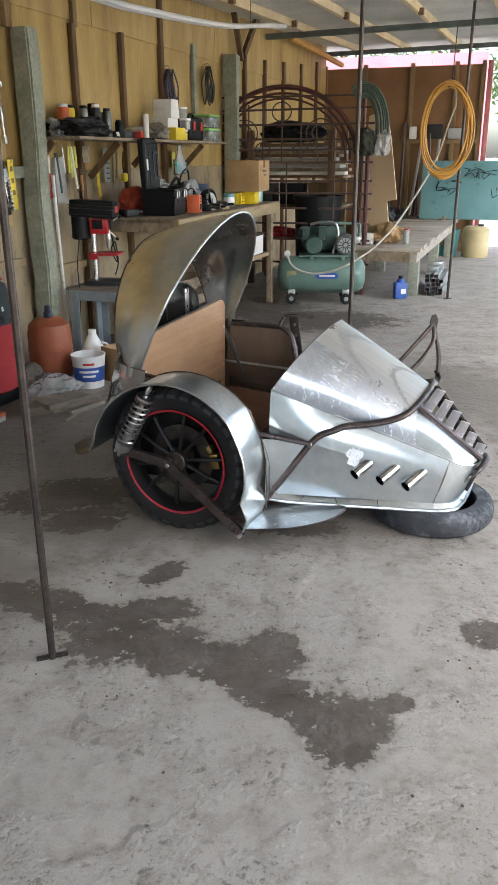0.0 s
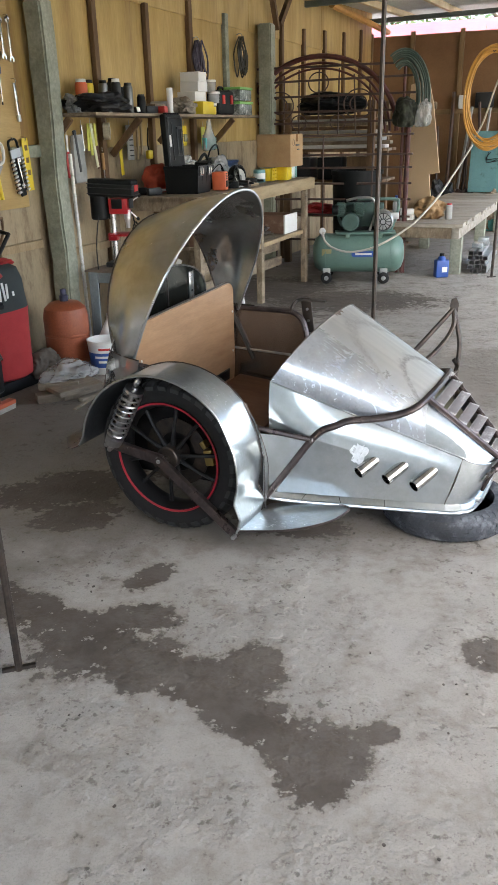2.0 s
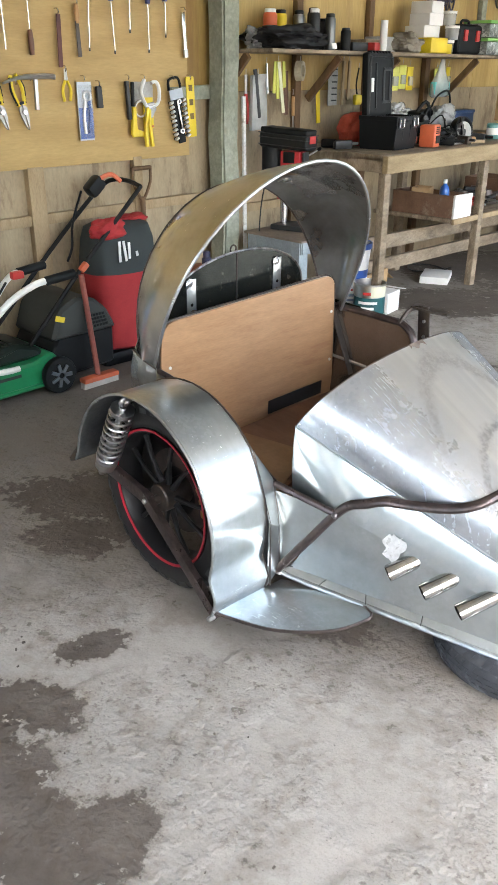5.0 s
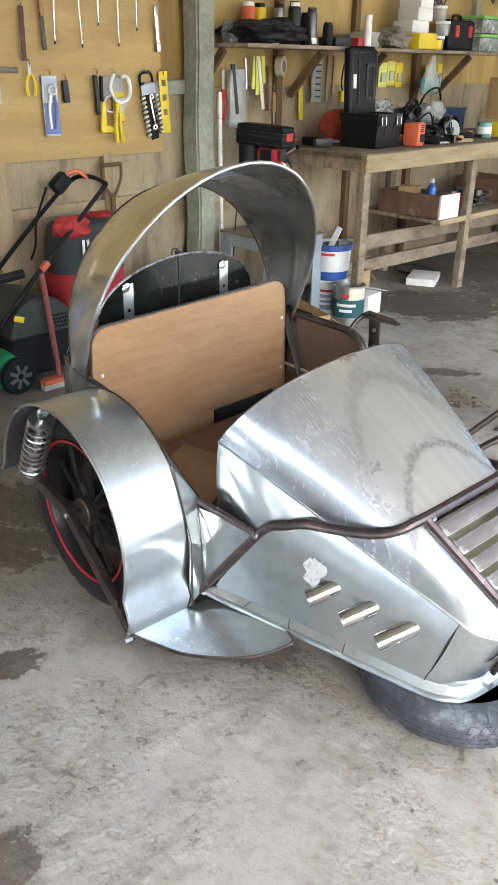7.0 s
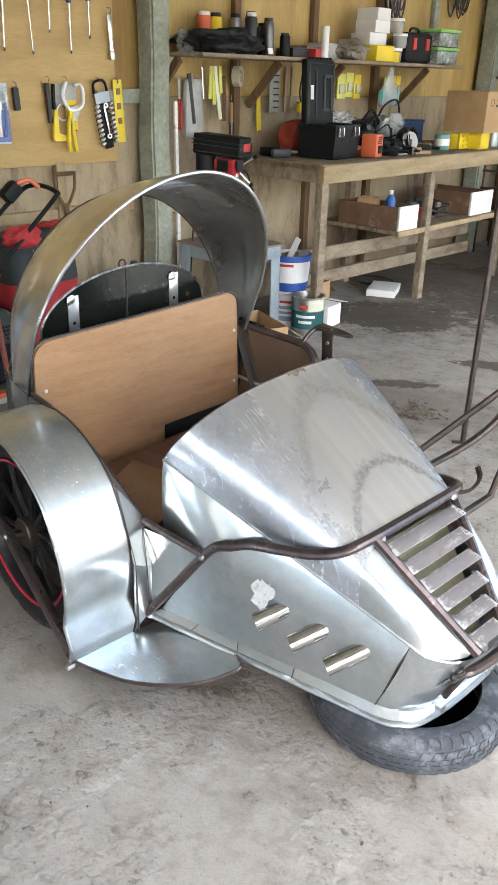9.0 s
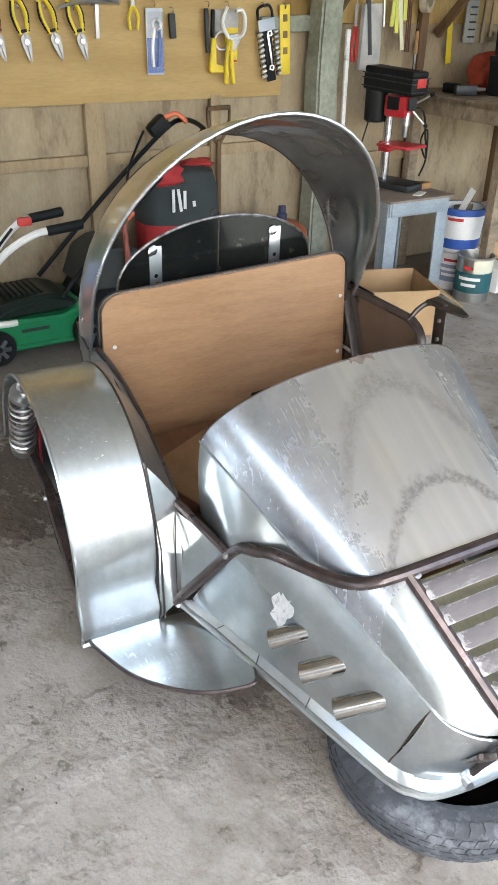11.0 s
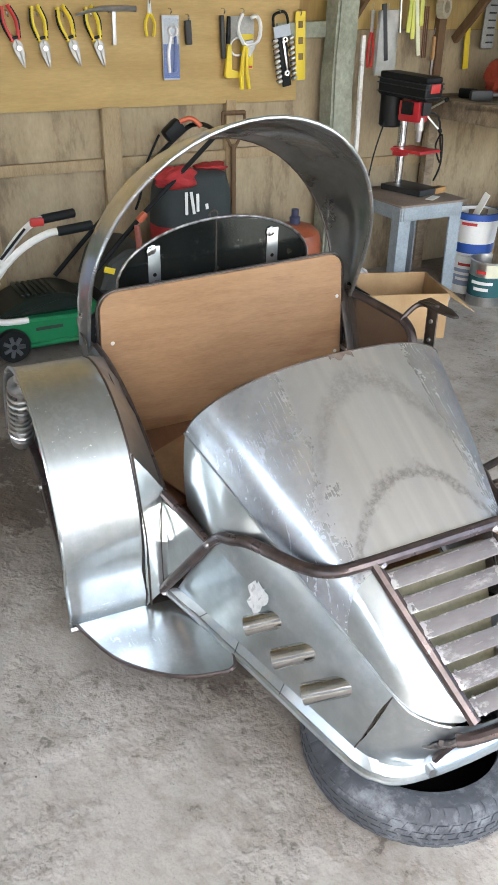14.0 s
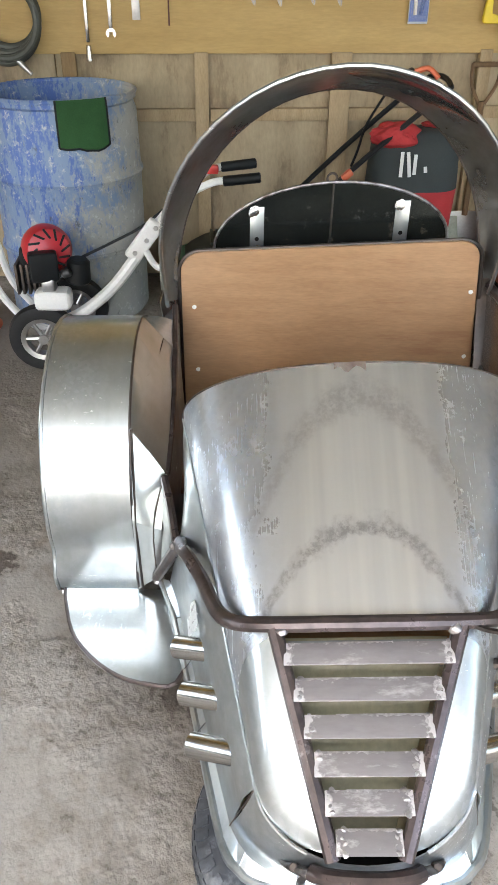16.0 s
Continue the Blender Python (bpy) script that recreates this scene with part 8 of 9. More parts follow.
part("strap", tube(spline([(0, 0.0, 0.0), (0, -0.02, -0.10), (0, 0.0, -0.17)], 4), 0.005, 6), BLACKP, h)
part("case", box((0.035, 0.065, 0.065), (0, 0.0, -0.19), bev=0.014), YELLOWP, h)
for k, (u, z, mt) in enumerate(((2.27, 1.42, LIMEP), (2.36, 1.43, LIMEP), (2.45, 1.42, YELLOWP), (2.80, 1.41, LIMEP), (2.88, 1.42, YELLOWP), (2.95, 1.42, YELLOWP))):
    h = hang("blister_card", 0.07, u, z, "yellow blister card of small parts on the wall", "blister card", rz=4 * k - 8)
    part("card", box((0.006, 0.075, 0.15), (0, 0, -0.085), bev=0.002), mt, h)
    part("blister", box((0.016, 0.05, 0.06), (0.010, 0, -0.10), bev=0.006), CLEAR, h)

# cord bundles on the wall
def cord(n, u, z, w, hgt, mt, label, seed):
    ob = thing("cord_bundle", at(n, u, z), label, "cord bundle", "cord bundles on the wall")
    random.seed(seed)
    for k in range(9):
        x, dy, b = random.uniform(-.02, .03), random.uniform(-.35, .35) * w, random.uniform(.75, 1.1)
        pts = [(x, dy * .3, 0), (x + .01, dy - .3 * w, -hgt * .45 * b), (x + .01, dy * 1.2, -hgt * b), (x, dy + .3 * w, -hgt * .5 * b), (x, dy * .3 + .008, 0.005)]
        part("loop", tube(spline(pts, 5), 0.006, 5), mt, ob)
    part("hook", tube(spline([(-0.04, 0, 0.02), (0.0, 0, 0.03), (0.02, 0, 0.0)], 3), 0.004, 5), STEEL, ob)


cord(0.06, 2.78, 2.06, 0.21, 0.31, plastic("purple_grey_cord", (0.06, 0.05, 0.085), .5), "purple-grey cord bundle hung on the plywood", 2)
cord(0.07, 3.66, 2.16, 0.27, 0.32, plastic("dark_olive_cord", (0.035, 0.035, 0.025), .5), "dark olive cable bundle hung by a post", 3)

# ---------------------------------------------------------------- tools on the tool board
def tool(name, u, z, label, cat, rx=0.0, n=0.045, size=1.0):
    ob = thing(name, at(n, u, z, 0, rx) @ Matrix.Diagonal((1.0, size, size, 1.0)), label, cat, "tools on the board")
    part("hook", tube(spline([(-0.012, 0, 0.012), (0.012, 0, 0.012), (0.022, 0, 0.0), (0.016, 0, -0.012)], 4), 0.0028, 6), CHROME, ob)
    return ob


def screwdriver(u, z, ln, handle, label="screwdriver with a blue handle and long bright blade"):
    t = tool("screwdriver", u, z, label, "screwdriver", random.uniform(-3, 3))
    part("handle", lathe([(0, 0), (0.012, 0.002), (0.014, 0.03), (0.011, 0.07), (0.014, 0.095), (0.010, 0.11), (0, 0.11)], (0.012, 0, -0.11), (0, 0, 0), 12), handle, t)
    part("blade", cyl((0.012, 0, -0.11 - ln), (0.012, 0, -0.11), 0.0042, seg=8), CHROME, t)
    part("tip", cyl((0.012, 0, -0.125 - ln), (0.012, 0, -0.11 - ln), 0.0042, seg=8), BLACKP, t)


def wrench(u, z, ln, label="bright combination spanner hung on the board", rx=0.0):
    t = tool("spanner", u, z, label, "spanner", rx)
    part("shank", box((0.008, 0.016, ln - 0.05), (0.012, 0, -ln / 2), bev=0.003), CHROME, t)
    part("ring_end", torus(0.013, 0.006, (0.012, 0, -0.012), (0, 90, 0), 20, 8), CHROME, t)
    jaw = [(0.02 * math.cos(radians(a)), 0.02 * math.sin(radians(a))) for a in range(-50, 231, 20)] + [(-0.008, -0.004), (-0.007, 0.006), (0.007, 0.006), (0.008, -0.004)]
    part("open_end", plate([(x, y) for x, y in jaw], 0.009, Matrix.Translation((0.008, 0, -ln + 0.012)) @ Matrix(((0, 0, 1, 0), (1, 0, 0, 0), (0, 1, 0, 0), (0, 0, 0, 1)))), CHROME, t)


SNIPSTEEL = metal("worn_tool_steel", (0.34, 0.33, 0.32), 0.38)


def snips(u, z, grip, label):
    t = tool("tin_snips", u, z, label, "snips", random.uniform(9, 18))
    flip = Matrix(((0, 0, 1, 0), (1, 0, 0, 0), (0, 1, 0, 0), (0, 0, 0, 1)))
    for s in (-1, 1):
        part("handle", tube(spline([(0.012, s * 0.012, 0.03), (0.014, s * 0.026, -0.03), (0.012, s * 0.014, -0.10)], 4), 0.0095, 6), grip, t)
        part("grip_pad", tube(spline([(0.014, s * 0.020, 0.022), (0.016, s * 0.033, -0.03), (0.014, s * 0.022, -0.085)], 4), 0.006, 6), BLACKP, t)
        part("blade", plate([(0, 0.02), (s * 0.020, 0.0), (s * 0.017, -0.035), (s * 0.006, -0.08), (s * 0.001, -0.092)], 0.007, Matrix.Translation((0.010 + 0.003 * s, 0, -0.115)) @ flip), SNIPSTEEL, t)
    part("pivot", cyl((0.004, 0, -0.13), (0.026, 0, -0.13), 0.010, seg=12), CHROME, t)
    part("catch", box((0.012, 0.05, 0.012), (0.014, 0, -0.09), bev=0.003), BLACKP, t)


random.seed(9)
BLUEGRIP = plastic("dark_blue_grip", (0.03, 0.035, 0.16), 0.4)
for u, z, ln in ((0.24, 1.80, .145), (0.13, 1.785, .20), (0.02, 1.80, .13), (-0.10, 1.785, .21), (-0.22, 1.785, .20)):
    screwdriver(u, z, ln, BLUEGRIP)
wrench(0.365, 1.99, 0.23)
wrench(0.30, 1.98, 0.21)
t = tool("steel_chisel", 0.365, 1.66, "short bright steel chisel on the board", "chisel")
part("blade", box((0.008, 0.022, 0.20), (0.012, 0, -0.11), (4, 0, 0), bev=0.003), CHROME, t)
part("ferrule", box((0.014, 0.026, 0.04), (0.012, 0.006, -0.20), (4, 0, 0), bev=0.004), STEEL, t)
t = tool("wood_file", -0.40, 1.62, "brown worn file on the board", "file")
part("blade", box((0.006, 0.022, 0.22), (0.012, 0, -0.12), (-2, 0, 0), bev=0.002), RUSTTUBE, t)
t = tool("flat_file", -0.295, 1.66, "dark steel flat file with a worn wooden grip", "file")
part("blade", box((0.006, 0.020, 0.15), (0.012, 0, -0.15), (2, 0, 0), bev=0.002), DARKSTEEL, t)
part("grip", lathe([(0, 0), (0.009, 0.0), (0.013, 0.03), (0.010, 0.08), (0, 0.085)], (0.012, 0, -0.085), (0, 0, 0), 12), WOODH, t)
t = tool("awl", -0.55, 1.66, "dark wood-handled awl on the board", "awl")
part("handle", lathe([(0, 0), (0.010, 0.0), (0.014, 0.05), (0.010, 0.10), (0, 0.105)], (0.012, 0, -0.22), (0, 0, 0), 12), BRUSHWOOD, t)
part("blade", cyl((0.012, 0, -0.12), (0.012, 0, 0), 0.003, seg=6), CHROME, t)
t = tool("long_screwdriver", -0.68, 1.66, "white-shafted driver on the board", "screwdriver")
part("blade", cyl((0.012, 0, -0.20), (0.012, 0, 0), 0.005, seg=8), CHROME, t)
t = tool("locking_clamp", -0.84, 1.66, "yellow and white locking clamp on the board", "clamp")
for s in (-1, 1):
    part("handle", tube(spline([(0.015, s * 0.02, -0.12), (0.015, s * 0.03, -0.18), (0.015, s * 0.022, -0.26)], 3), 0.010, 6), YELLOWP, t)
part("jaw", tube(spline([(0.015, -0.02, -0.12), (0.015, -0.05, -0.06), (0.015, 0, -0.01), (0.015, 0.05, -0.06), (0.015, 0.02, -0.12)], 4), 0.010, 6), WHITEP, t)
# lower row
SOCKETSTEEL = metal("satin_chrome", (0.85, 0.85, 0.85), 0.45)
t = tool("yellow_square_pack", 0.392, 1.345, "yellow card packet hung at the board edge", "packet", 3)
part("card", box((0.006, 0.056, 0.30), (0.012, 0, -0.145), bev=0.002), YELLOWP, t)
for k in range(3):
    part("print_bar", box((0.002, 0.025, 0.03), (0.016, 0, -0.05 - 0.07 * k), bev=0.0005), material("dark_print_%d" % k, (0.20, 0.13, 0.03)), t)
SIDE = Matrix(((0, 0, 1, 0), (1, 0, 0, 0), (0, 1, 0, 0), (0, 0, 0, 1)))
t = tool("socket_set", 0.275, 1.347, "socket set on a black rail card with a chrome ratchet", "socket set", 10, size=0.82)
part("holder", box((0.012, 0.058, 0.30), (0.012, 0, -0.25), bev=0.006), BLACKP, t)
part("hanger_loop", tube(spline([(0.012, -0.048, -0.07), (0.012, -0.044, -0.02), (0.012, -0.02, -0.005), (0.012, 0.03, -0.005), (0.012, 0.048, -0.03), (0.012, 0.05, -0.07)], 4), 0.008, 6), BLACKP, t)
part("label_card", box((0.004, 0.11, 0.06), (0.020, 0, -0.10), bev=0.001), plastic("pale_blue_card", (0.42, 0.47, 0.54), .4), t)
for y in (-0.052, 0.052):
    for k in range(9):
        part("rail_clip", box((0.010, 0.026, 0.016), (0.012, y, -0.142 - 0.0275 * k), bev=0.003), BLACKP, t)
        part("socket", cyl((0.022, y - 0.014, -0.146 - 0.0275 * k), (0.022, y + 0.014, -0.140 - 0.0275 * k), 0.0095, seg=12, bev=0.002), SOCKETSTEEL, t)
part("ratchet", box((0.008, 0.015, 0.17), (0.026, 0, -0.235), (3, 0, 0), bev=0.003), CHROME, t)
for z in (-0.145, -0.325):
    part("ratchet_head", torus(0.012, 0.007, (0.026, 0.008 if z > -0.2 else -0.002, z), (0, 90, 0), 16, 6), CHROME, t)
t = tool("locking_c_clamp", 0.08, 1.348, "white C-clamp with yellow handles", "clamp", size=0.82)
part("jaw", tube(spline([(0.034, y, z) for y, z in ((-0.016, -0.012), (-0.046, -0.084), (-0.018, -0.148), (0.012, -0.172), (0.086, -0.148), (0.100, -0.072), (0.076, -0.026), (0.038, -0.032))], 3), 0.0105, 8), WHITEP, t)
part("pivot_plate", plate([(-0.01, -0.15), (0.05, -0.14), (0.07, -0.18), (0.03, -0.235), (0.0, -0.215)], 0.012, Matrix.Translation((0.028, 0, 0)) @ SIDE, 0.002), SNIPSTEEL, t)
part("handle", tube(spline([(0.036, 0.0, -0.17), (0.036, -0.020, -0.29), (0.036, -0.018, -0.40)], 4), [0.010] * 4 + [0.013] * 5, 8), YELLOWP, t)
part("handle", tube(spline([(0.036, 0.012, -0.18), (0.036, 0.012, -0.29), (0.036, 0.026, -0.40)], 4), [0.010] * 4 + [0.013] * 5, 8), YELLOWP, t)
t = tool("rivet_gun", -0.02, 1.348, "yellow rivet gun with dark handles", "rivet gun", size=0.82)
part("body", plate([(0.018, -0.165), (0.0, -0.325), (0.010, -0.342), (0.096, -0.342), (0.096, -0.310), (0.046, -0.296), (0.042, -0.165)], 0.018, Matrix.Translation((0.010, 0, 0)) @ SIDE, 0.004), YELLOWP, t)
part("grip", box((0.020, 0.024, 0.22), (0.014, -0.008, -0.13), (3, 0, 0), bev=0.007), GREYP, t)
part("grip", box((0.018, 0.018, 0.14), (0.016, 0.026, -0.095), (-2, 0, 0), bev=0.006), BLACKP, t)
part("backing_card", box((0.004, 0.15, 0.12), (0.002, 0.125, -0.085), bev=0.001), GREYCARD, t)
part("yellow_card", box((0.004, 0.08, 0.18), (0.004, 0.155, -0.205), bev=0.001), YELLOWP, t)
part("print_bar", box((0.002, 0.07, 0.012), (0.008, 0.155, -0.285), bev=0.0005), REDP, t)
part("pressing", torus(0.045, 0.006, (0.016, 0.085, -0.18), (0, 90, 0), 24, 6), SOCKETSTEEL, t)
t = tool("boxed_pliers", -0.285, 1.345, "blister-packed locking pliers on a blue card", "blister pack", size=0.82)
part("card", box((0.006, 0.10, 0.32), (0.008, 0, -0.18), bev=0.002), plastic("pale_blue_white_card", (0.50, 0.55, 0.62), .3), t)
part("blue_print", box((0.003, 0.094, 0.17), (0.0125, 0, -0.245), bev=0.0005), plastic("blue_print", (0.10, 0.17, 0.45), .3), t)
part("jaw", torus(0.024, 0.008, (0.022, 0.006, -0.095), (0, 90, 0), 20, 8), SOCKETSTEEL, t)
for q in (-1, 1):
    part("plier_handle", tube(spline([(0.022, 0.006 + q * 0.012, -0.12), (0.022, q * 0.022, -0.20), (0.022, q * 0.014 - 0.006, -0.30)], 4), 0.009, 8), SOCKETSTEEL if q < 0 else BLUEP, t)
part("blister", box((0.026, 0.085, 0.29), (0.018, 0, -0.18), bev=0.012), CLEARFILM, t)
t = tool("hose_clip", -0.20, 1.32, "dark spring clip on the board", "clip")
part("clip", box((0.02, 0.03, 0.10), (0.012, 0, -0.06), (3, 0, 0), bev=0.006), GREYP, t)
t = tool("pliers", -0.385, 1.385, "yellow-handled pliers on the board", "pliers")
for s in (-1, 1):
    part("handle", tube(spline([(0.014, s * 0.004, -0.05), (0.014, s * 0.022, -0.09), (0.014, s * 0.016, -0.14)], 4), 0.007, 6), YELLOWP, t)
    part("jaw", tube([(0.014, s * 0.004, -0.05), (0.014, s * 0.004, 0.0)], [0.006, 0.003], 6), STEEL, t)
t = tool("claw_hammer", -0.575, 1.347, "all-steel claw hammer hung on the board", "hammer")
part("head", tube(spline([(0.02, -0.145, -0.022), (0.02, -0.06, 0.0), (0.02, 0.05, 0.006), (0.02, 0.125, 0.004)], 4), [0.005, 0.006, 0.007, 0.008, 0.009, 0.011, 0.012, 0.012, 0.012, 0.012, 0.012, 0.012, 0.012], 8), STEEL, t)
part("shaft", box((0.014, 0.018, 0.13), (0.02, 0.02, -0.07), (-2, 0, 0), bev=0.004), STEEL, t)
for u in (-0.655, -0.775, -0.885):
    snips(u, 1.33, YELLOWP, "tin snips with yellow and black grips")
snips(-1.005, 1.33, REDP, "tin snips with red grips")
t = tool("steel_scraper", -1.43, 1.30, "flat steel scraper hung on the board", "scraper")
part("blade", box((0.004, 0.032, 0.22), (0.012, 0, -0.11), bev=0.001), STEEL, t)
t = tool("drill_rod", -1.30, 1.28, "thin brown drill rod hung on the board", "rod")
part("rod", cyl((0.012, 0, -0.22), (0.012, 0, 0), 0.0035, seg=6), RUSTTUBE, t)
wrench(-1.535, 1.30, 0.28)
t = tool("drive_bar", -1.63, 1.30, "bright square-drive bar hung on the board", "bar")
part("bar", box((0.010, 0.014, 0.30), (0.012, 0, -0.15), bev=0.003), CHROME, t)
part("socket", cyl((0.014, 0, -0.37), (0.014, 0, -0.31), 0.013, 0.010, 12, bev=0.002), CHROME, t)
hz = thing("hose_coil", at(0.09, -1.93, 1.16, 0), "thick grey-green rubber hose coiled on the board", "hose", "tools on the board")
for k in range(4):
    part("loop", torus(0.115 + 0.012 * k, 0.016, (0.012 * (k % 3), -0.01 * k, -0.06 - 0.006 * k), (4 * k, 90, 0), 40, 10), material("grey_green_rubber_%d" % k, (0.06, 0.065, 0.055), rough=0.55), hz)
part("nozzle", cyl((0.02, 0.02, -0.22), (0.03, 0.07, -0.27), 0.012, 0.008, 12), STEEL, hz)

# ---------------------------------------------------------------- the far end of the shed
COMPGREEN = material("grey_green_enamel", (0.14, 0.235, 0.20), (0.11, 0.19, 0.16), rough=0.42, scale=4, dirt=(0.09, 0.14, 0.115), dirt_at=0.68)
CASTGREEN = material("dark_green_casting", (0.05, 0.10, 0.085), (0.035, 0.075, 0.062), rough=0.5, scale=9)
ALU = metal("cast_aluminium", (0.55, 0.56, 0.56), 0.42)
comp = thing("air_compressor", pose(0.72, 7.86, 0, 0, 0, -4), "grey-green wheeled air compressor with twin-cylinder pump", "air compressor")
part("tank", merge(bmesh.new(), lathe([(0, -0.43), (0.07, -0.425), (0.13, -0.405), (0.168, -0.36), (0.178, -0.31), (0.178, 0.31), (0.168, 0.36), (0.13, 0.405), (0.07, 0.425), (0, 0.43)], seg=40), pose(0, 0, 0.265, 0, 90, 0)), COMPGREEN, comp)
for x in (-0.3, 0.3):
    part("tank_seam", torus(0.179, 0.003, (x, 0, 0.265), (0, 90, 0), 40, 6), COMPGREEN, comp)
part("deck", box((0.56, 0.20, 0.02), (0.06, 0, 0.452), bev=0.004), COMPGREEN, comp)
for x in (-0.10, 0.20):
    part("deck_foot", box((0.04, 0.22, 0.05), (x, 0, 0.435), bev=0.004), COMPGREEN, comp)
part("pump_case", cyl((-0.08, -0.13, 0.555), (-0.08, 0.06, 0.555), 0.082, seg=28, bev=0.01), CASTGREEN, comp)
part("flywheel", lathe([(0.10, -0.012), (0.125, -0.016), (0.125, 0.016), (0.10, 0.012)], (-0.08, 0.10, 0.59), (90, 0, 0), 36, closed=True), CASTGREEN, comp)
for s, x in ((-1, -0.17), (1, 0.0)):
    bm = bmesh.new()
    for k in range(6):
        box((0.10, 0.11, 0.007), (x + s * 0.0, -0.02, 0.615 + 0.018 * k), (0, 0, 0), bev=0.003, bm=bm)
    box((0.07, 0.08, 0.13), (x, -0.02, 0.66), bev=0.01, bm=bm)
    part("cylinder_head", bm, CASTGREEN, comp)
part("outlet_pipe", tube(spline([(-0.12, -0.02, 0.74), (0.0, -0.02, 0.765), (0.12, -0.02, 0.75), (0.15, -0.03, 0.64), (0.10, -0.05, 0.47)], 5), 0.012, 8), STEEL, comp)
part("air_filter", cyl((-0.25, -0.05, 0.66), (-0.19, -0.05, 0.66), 0.045, seg=20, bev=0.008), BLACKP, comp)
part("motor", merge(bmesh.new(), lathe([(0, -0.13), (0.05, -0.13), (0.088, -0.12), (0.095, -0.10), (0.095, 0.10), (0.08, 0.12), (0, 0.12)], seg=32), pose(0.22, 0.0, 0.558, 90, 0, 0)), ALU, comp)
bm = bmesh.new()
for a in range(0, 360, 30):
    box((0.05, 0.004, 0.007), (0.22 + 0.045 * math.cos(radians(a)), -0.134, 0.558 + 0.045 * math.sin(radians(a))), (0, -a, 0), bev=0.001, bm=bm)
torus(0.075, 0.004, (0.22, -0.134, 0.558), (90, 0, 0), 28, 6, bm)
torus(0.025, 0.004, (0.22, -0.134, 0.558), (90, 0, 0), 20, 6, bm)
part("fan_grille", bm, GREYP, comp)
part("terminal_box", box((0.09, 0.05, 0.06), (0.32, -0.02, 0.60), bev=0.008), ALU, comp)
part("push_handle", tube(spline([(0.30, 0.09, 0.46), (0.355, 0.09, 0.62), (0.36, 0.09, 0.71), (0.32, 0.09, 0.74), (-0.02, 0.09, 0.745)], 5), 0.015, 8), COMPGREEN, comp)
part("belt_guard", box((0.36, 0.03, 0.22), (0.05, 0.13, 0.60), bev=0.03, seg=3), CASTGREEN, comp)
part("gauge", lathe([(0, -0.015), (0.028, -0.015), (0.03, 0.012), (0.026, 0.015), (0, 0.012)], (-0.335, -0.09, 0.475), (90, 0, 0), 20), WHITEP, comp)
part("regulator", box((0.03, 0.03, 0.08), (-0.335, -0.05, 0.455), bev=0.006), STEEL, comp)
part("badge", plate(round_rect(0.22, 0.055, 0.027, 5), 0.003, Matrix.Translation((0.05, -0.1785, 0.275)) @ pose(0, 0, 0, 90, 0, 0)), BLUEP, comp, "oval blue badge")
part("badge_bar", box((0.15, 0.003, 0.016), (0.05, -0.183, 0.275), bev=0.0005), WHITEPAPER, comp)
part("sticker", box((0.09, 0.003, 0.06), (-0.29, -0.176, 0.29), (4, 0, 0), bev=0.0005), material("faded_label", (0.35, 0.33, 0.16), rough=0.6), comp)
for x in (-0.29, 0.24):
    part("axle_bracket", box((0.07, 0.07, 0.08), (x, -0.13, 0.10), bev=0.006), ALU, comp)
    for y in (-0.17, 0.17):
        part("wheel", lathe([(0, -0.018), (0.035, -0.018), (0.05, -0.014), (0.054, 0), (0.05, 0.014), (0.035, 0.018), (0, 0.018)], (x, y, 0.054), (90, 0, 0), 24), RUBBER, comp)
        part("hub_cap", lathe([(0, 0), (0.022, 0), (0.018, 0.006), (0, 0.008)], (x, y - 0.018, 0.054), (90, 0, 0), 18), ALU, comp)

# hose coil on a rod hook, and its tail to the compressor
HOSE = material("orange_yellow_hose", (0.62, 0.33, 0.06), (0.54, 0.27, 0.045), rough=0.4)
hc = thing("air_hose_coil", pose(1.83, 7.80, 1.585, 0, 0, -12), "orange-yellow air hose coil hung from the beam", "air hose")
random.seed(21)
for k in range(10):
    w, hgt, d = 0.215 + random.uniform(-.03, .03), 0.375 + random.uniform(-.03, .03), random.uniform(-.05, .05)
    ph = random.uniform(0, 6)
    pts = [(w * math.cos(a) + 0.012 * math.sin(2 * a + ph), d + 0.02 * math.sin(a + ph), hgt * math.sin(a) * (1.04 if math.sin(a) > 0 else 1.0) + 0.02 * math.cos(ph) * (1 - math.sin(a))) for a in [2 * math.pi * i / 40 for i in range(40)]]
    part("loop", tube(pts, 0.0085, 7, closed=True), HOSE, hc)
part("hook", tube(spline([(0.03, 0, 0.86), (0.02, 0, 0.44), (0.0, 0, 0.36), (-0.02, 0.0, 0.38)], 4), 0.005, 6), DARKSTEEL, hc)
part("drop", tube(spline([(0.05, 0.02, 0.36), (0.07, 0.03, 0.22), (0.02, 0.02, 0.05), (-0.05, 0.0, -0.2), (-0.13, 0.0, -0.36), (-0.13, 0.0, -0.40)], 5), 0.008, 7), material("pale_hose", (0.62, 0.55, 0.42), rough=0.45), hc)
tail = [Vector(p) for p in ((1.70, 7.80, 1.20), (1.56, 7.76, 0.98), (1.40, 7.68, 0.76), (1.20, 7.60, 0.56), (0.98, 7.55, 0.42), (0.80, 7.55, 0.34), (0.62, 7.58, 0.31), (0.48, 7.62, 0.34), (0.40, 7.68, 0.40), (0.385, 7.74, 0.47))]
inv = pose(1.83, 7.80, 1.585, 0, 0, -12).inverted()
part("tail", tube([inv @ p for p in spline(tail, 5)], 0.0095, 8), material("pale_grey_hose", (0.60, 0.56, 0.50), rough=0.45), hc, "pale hose running down to the compressor")

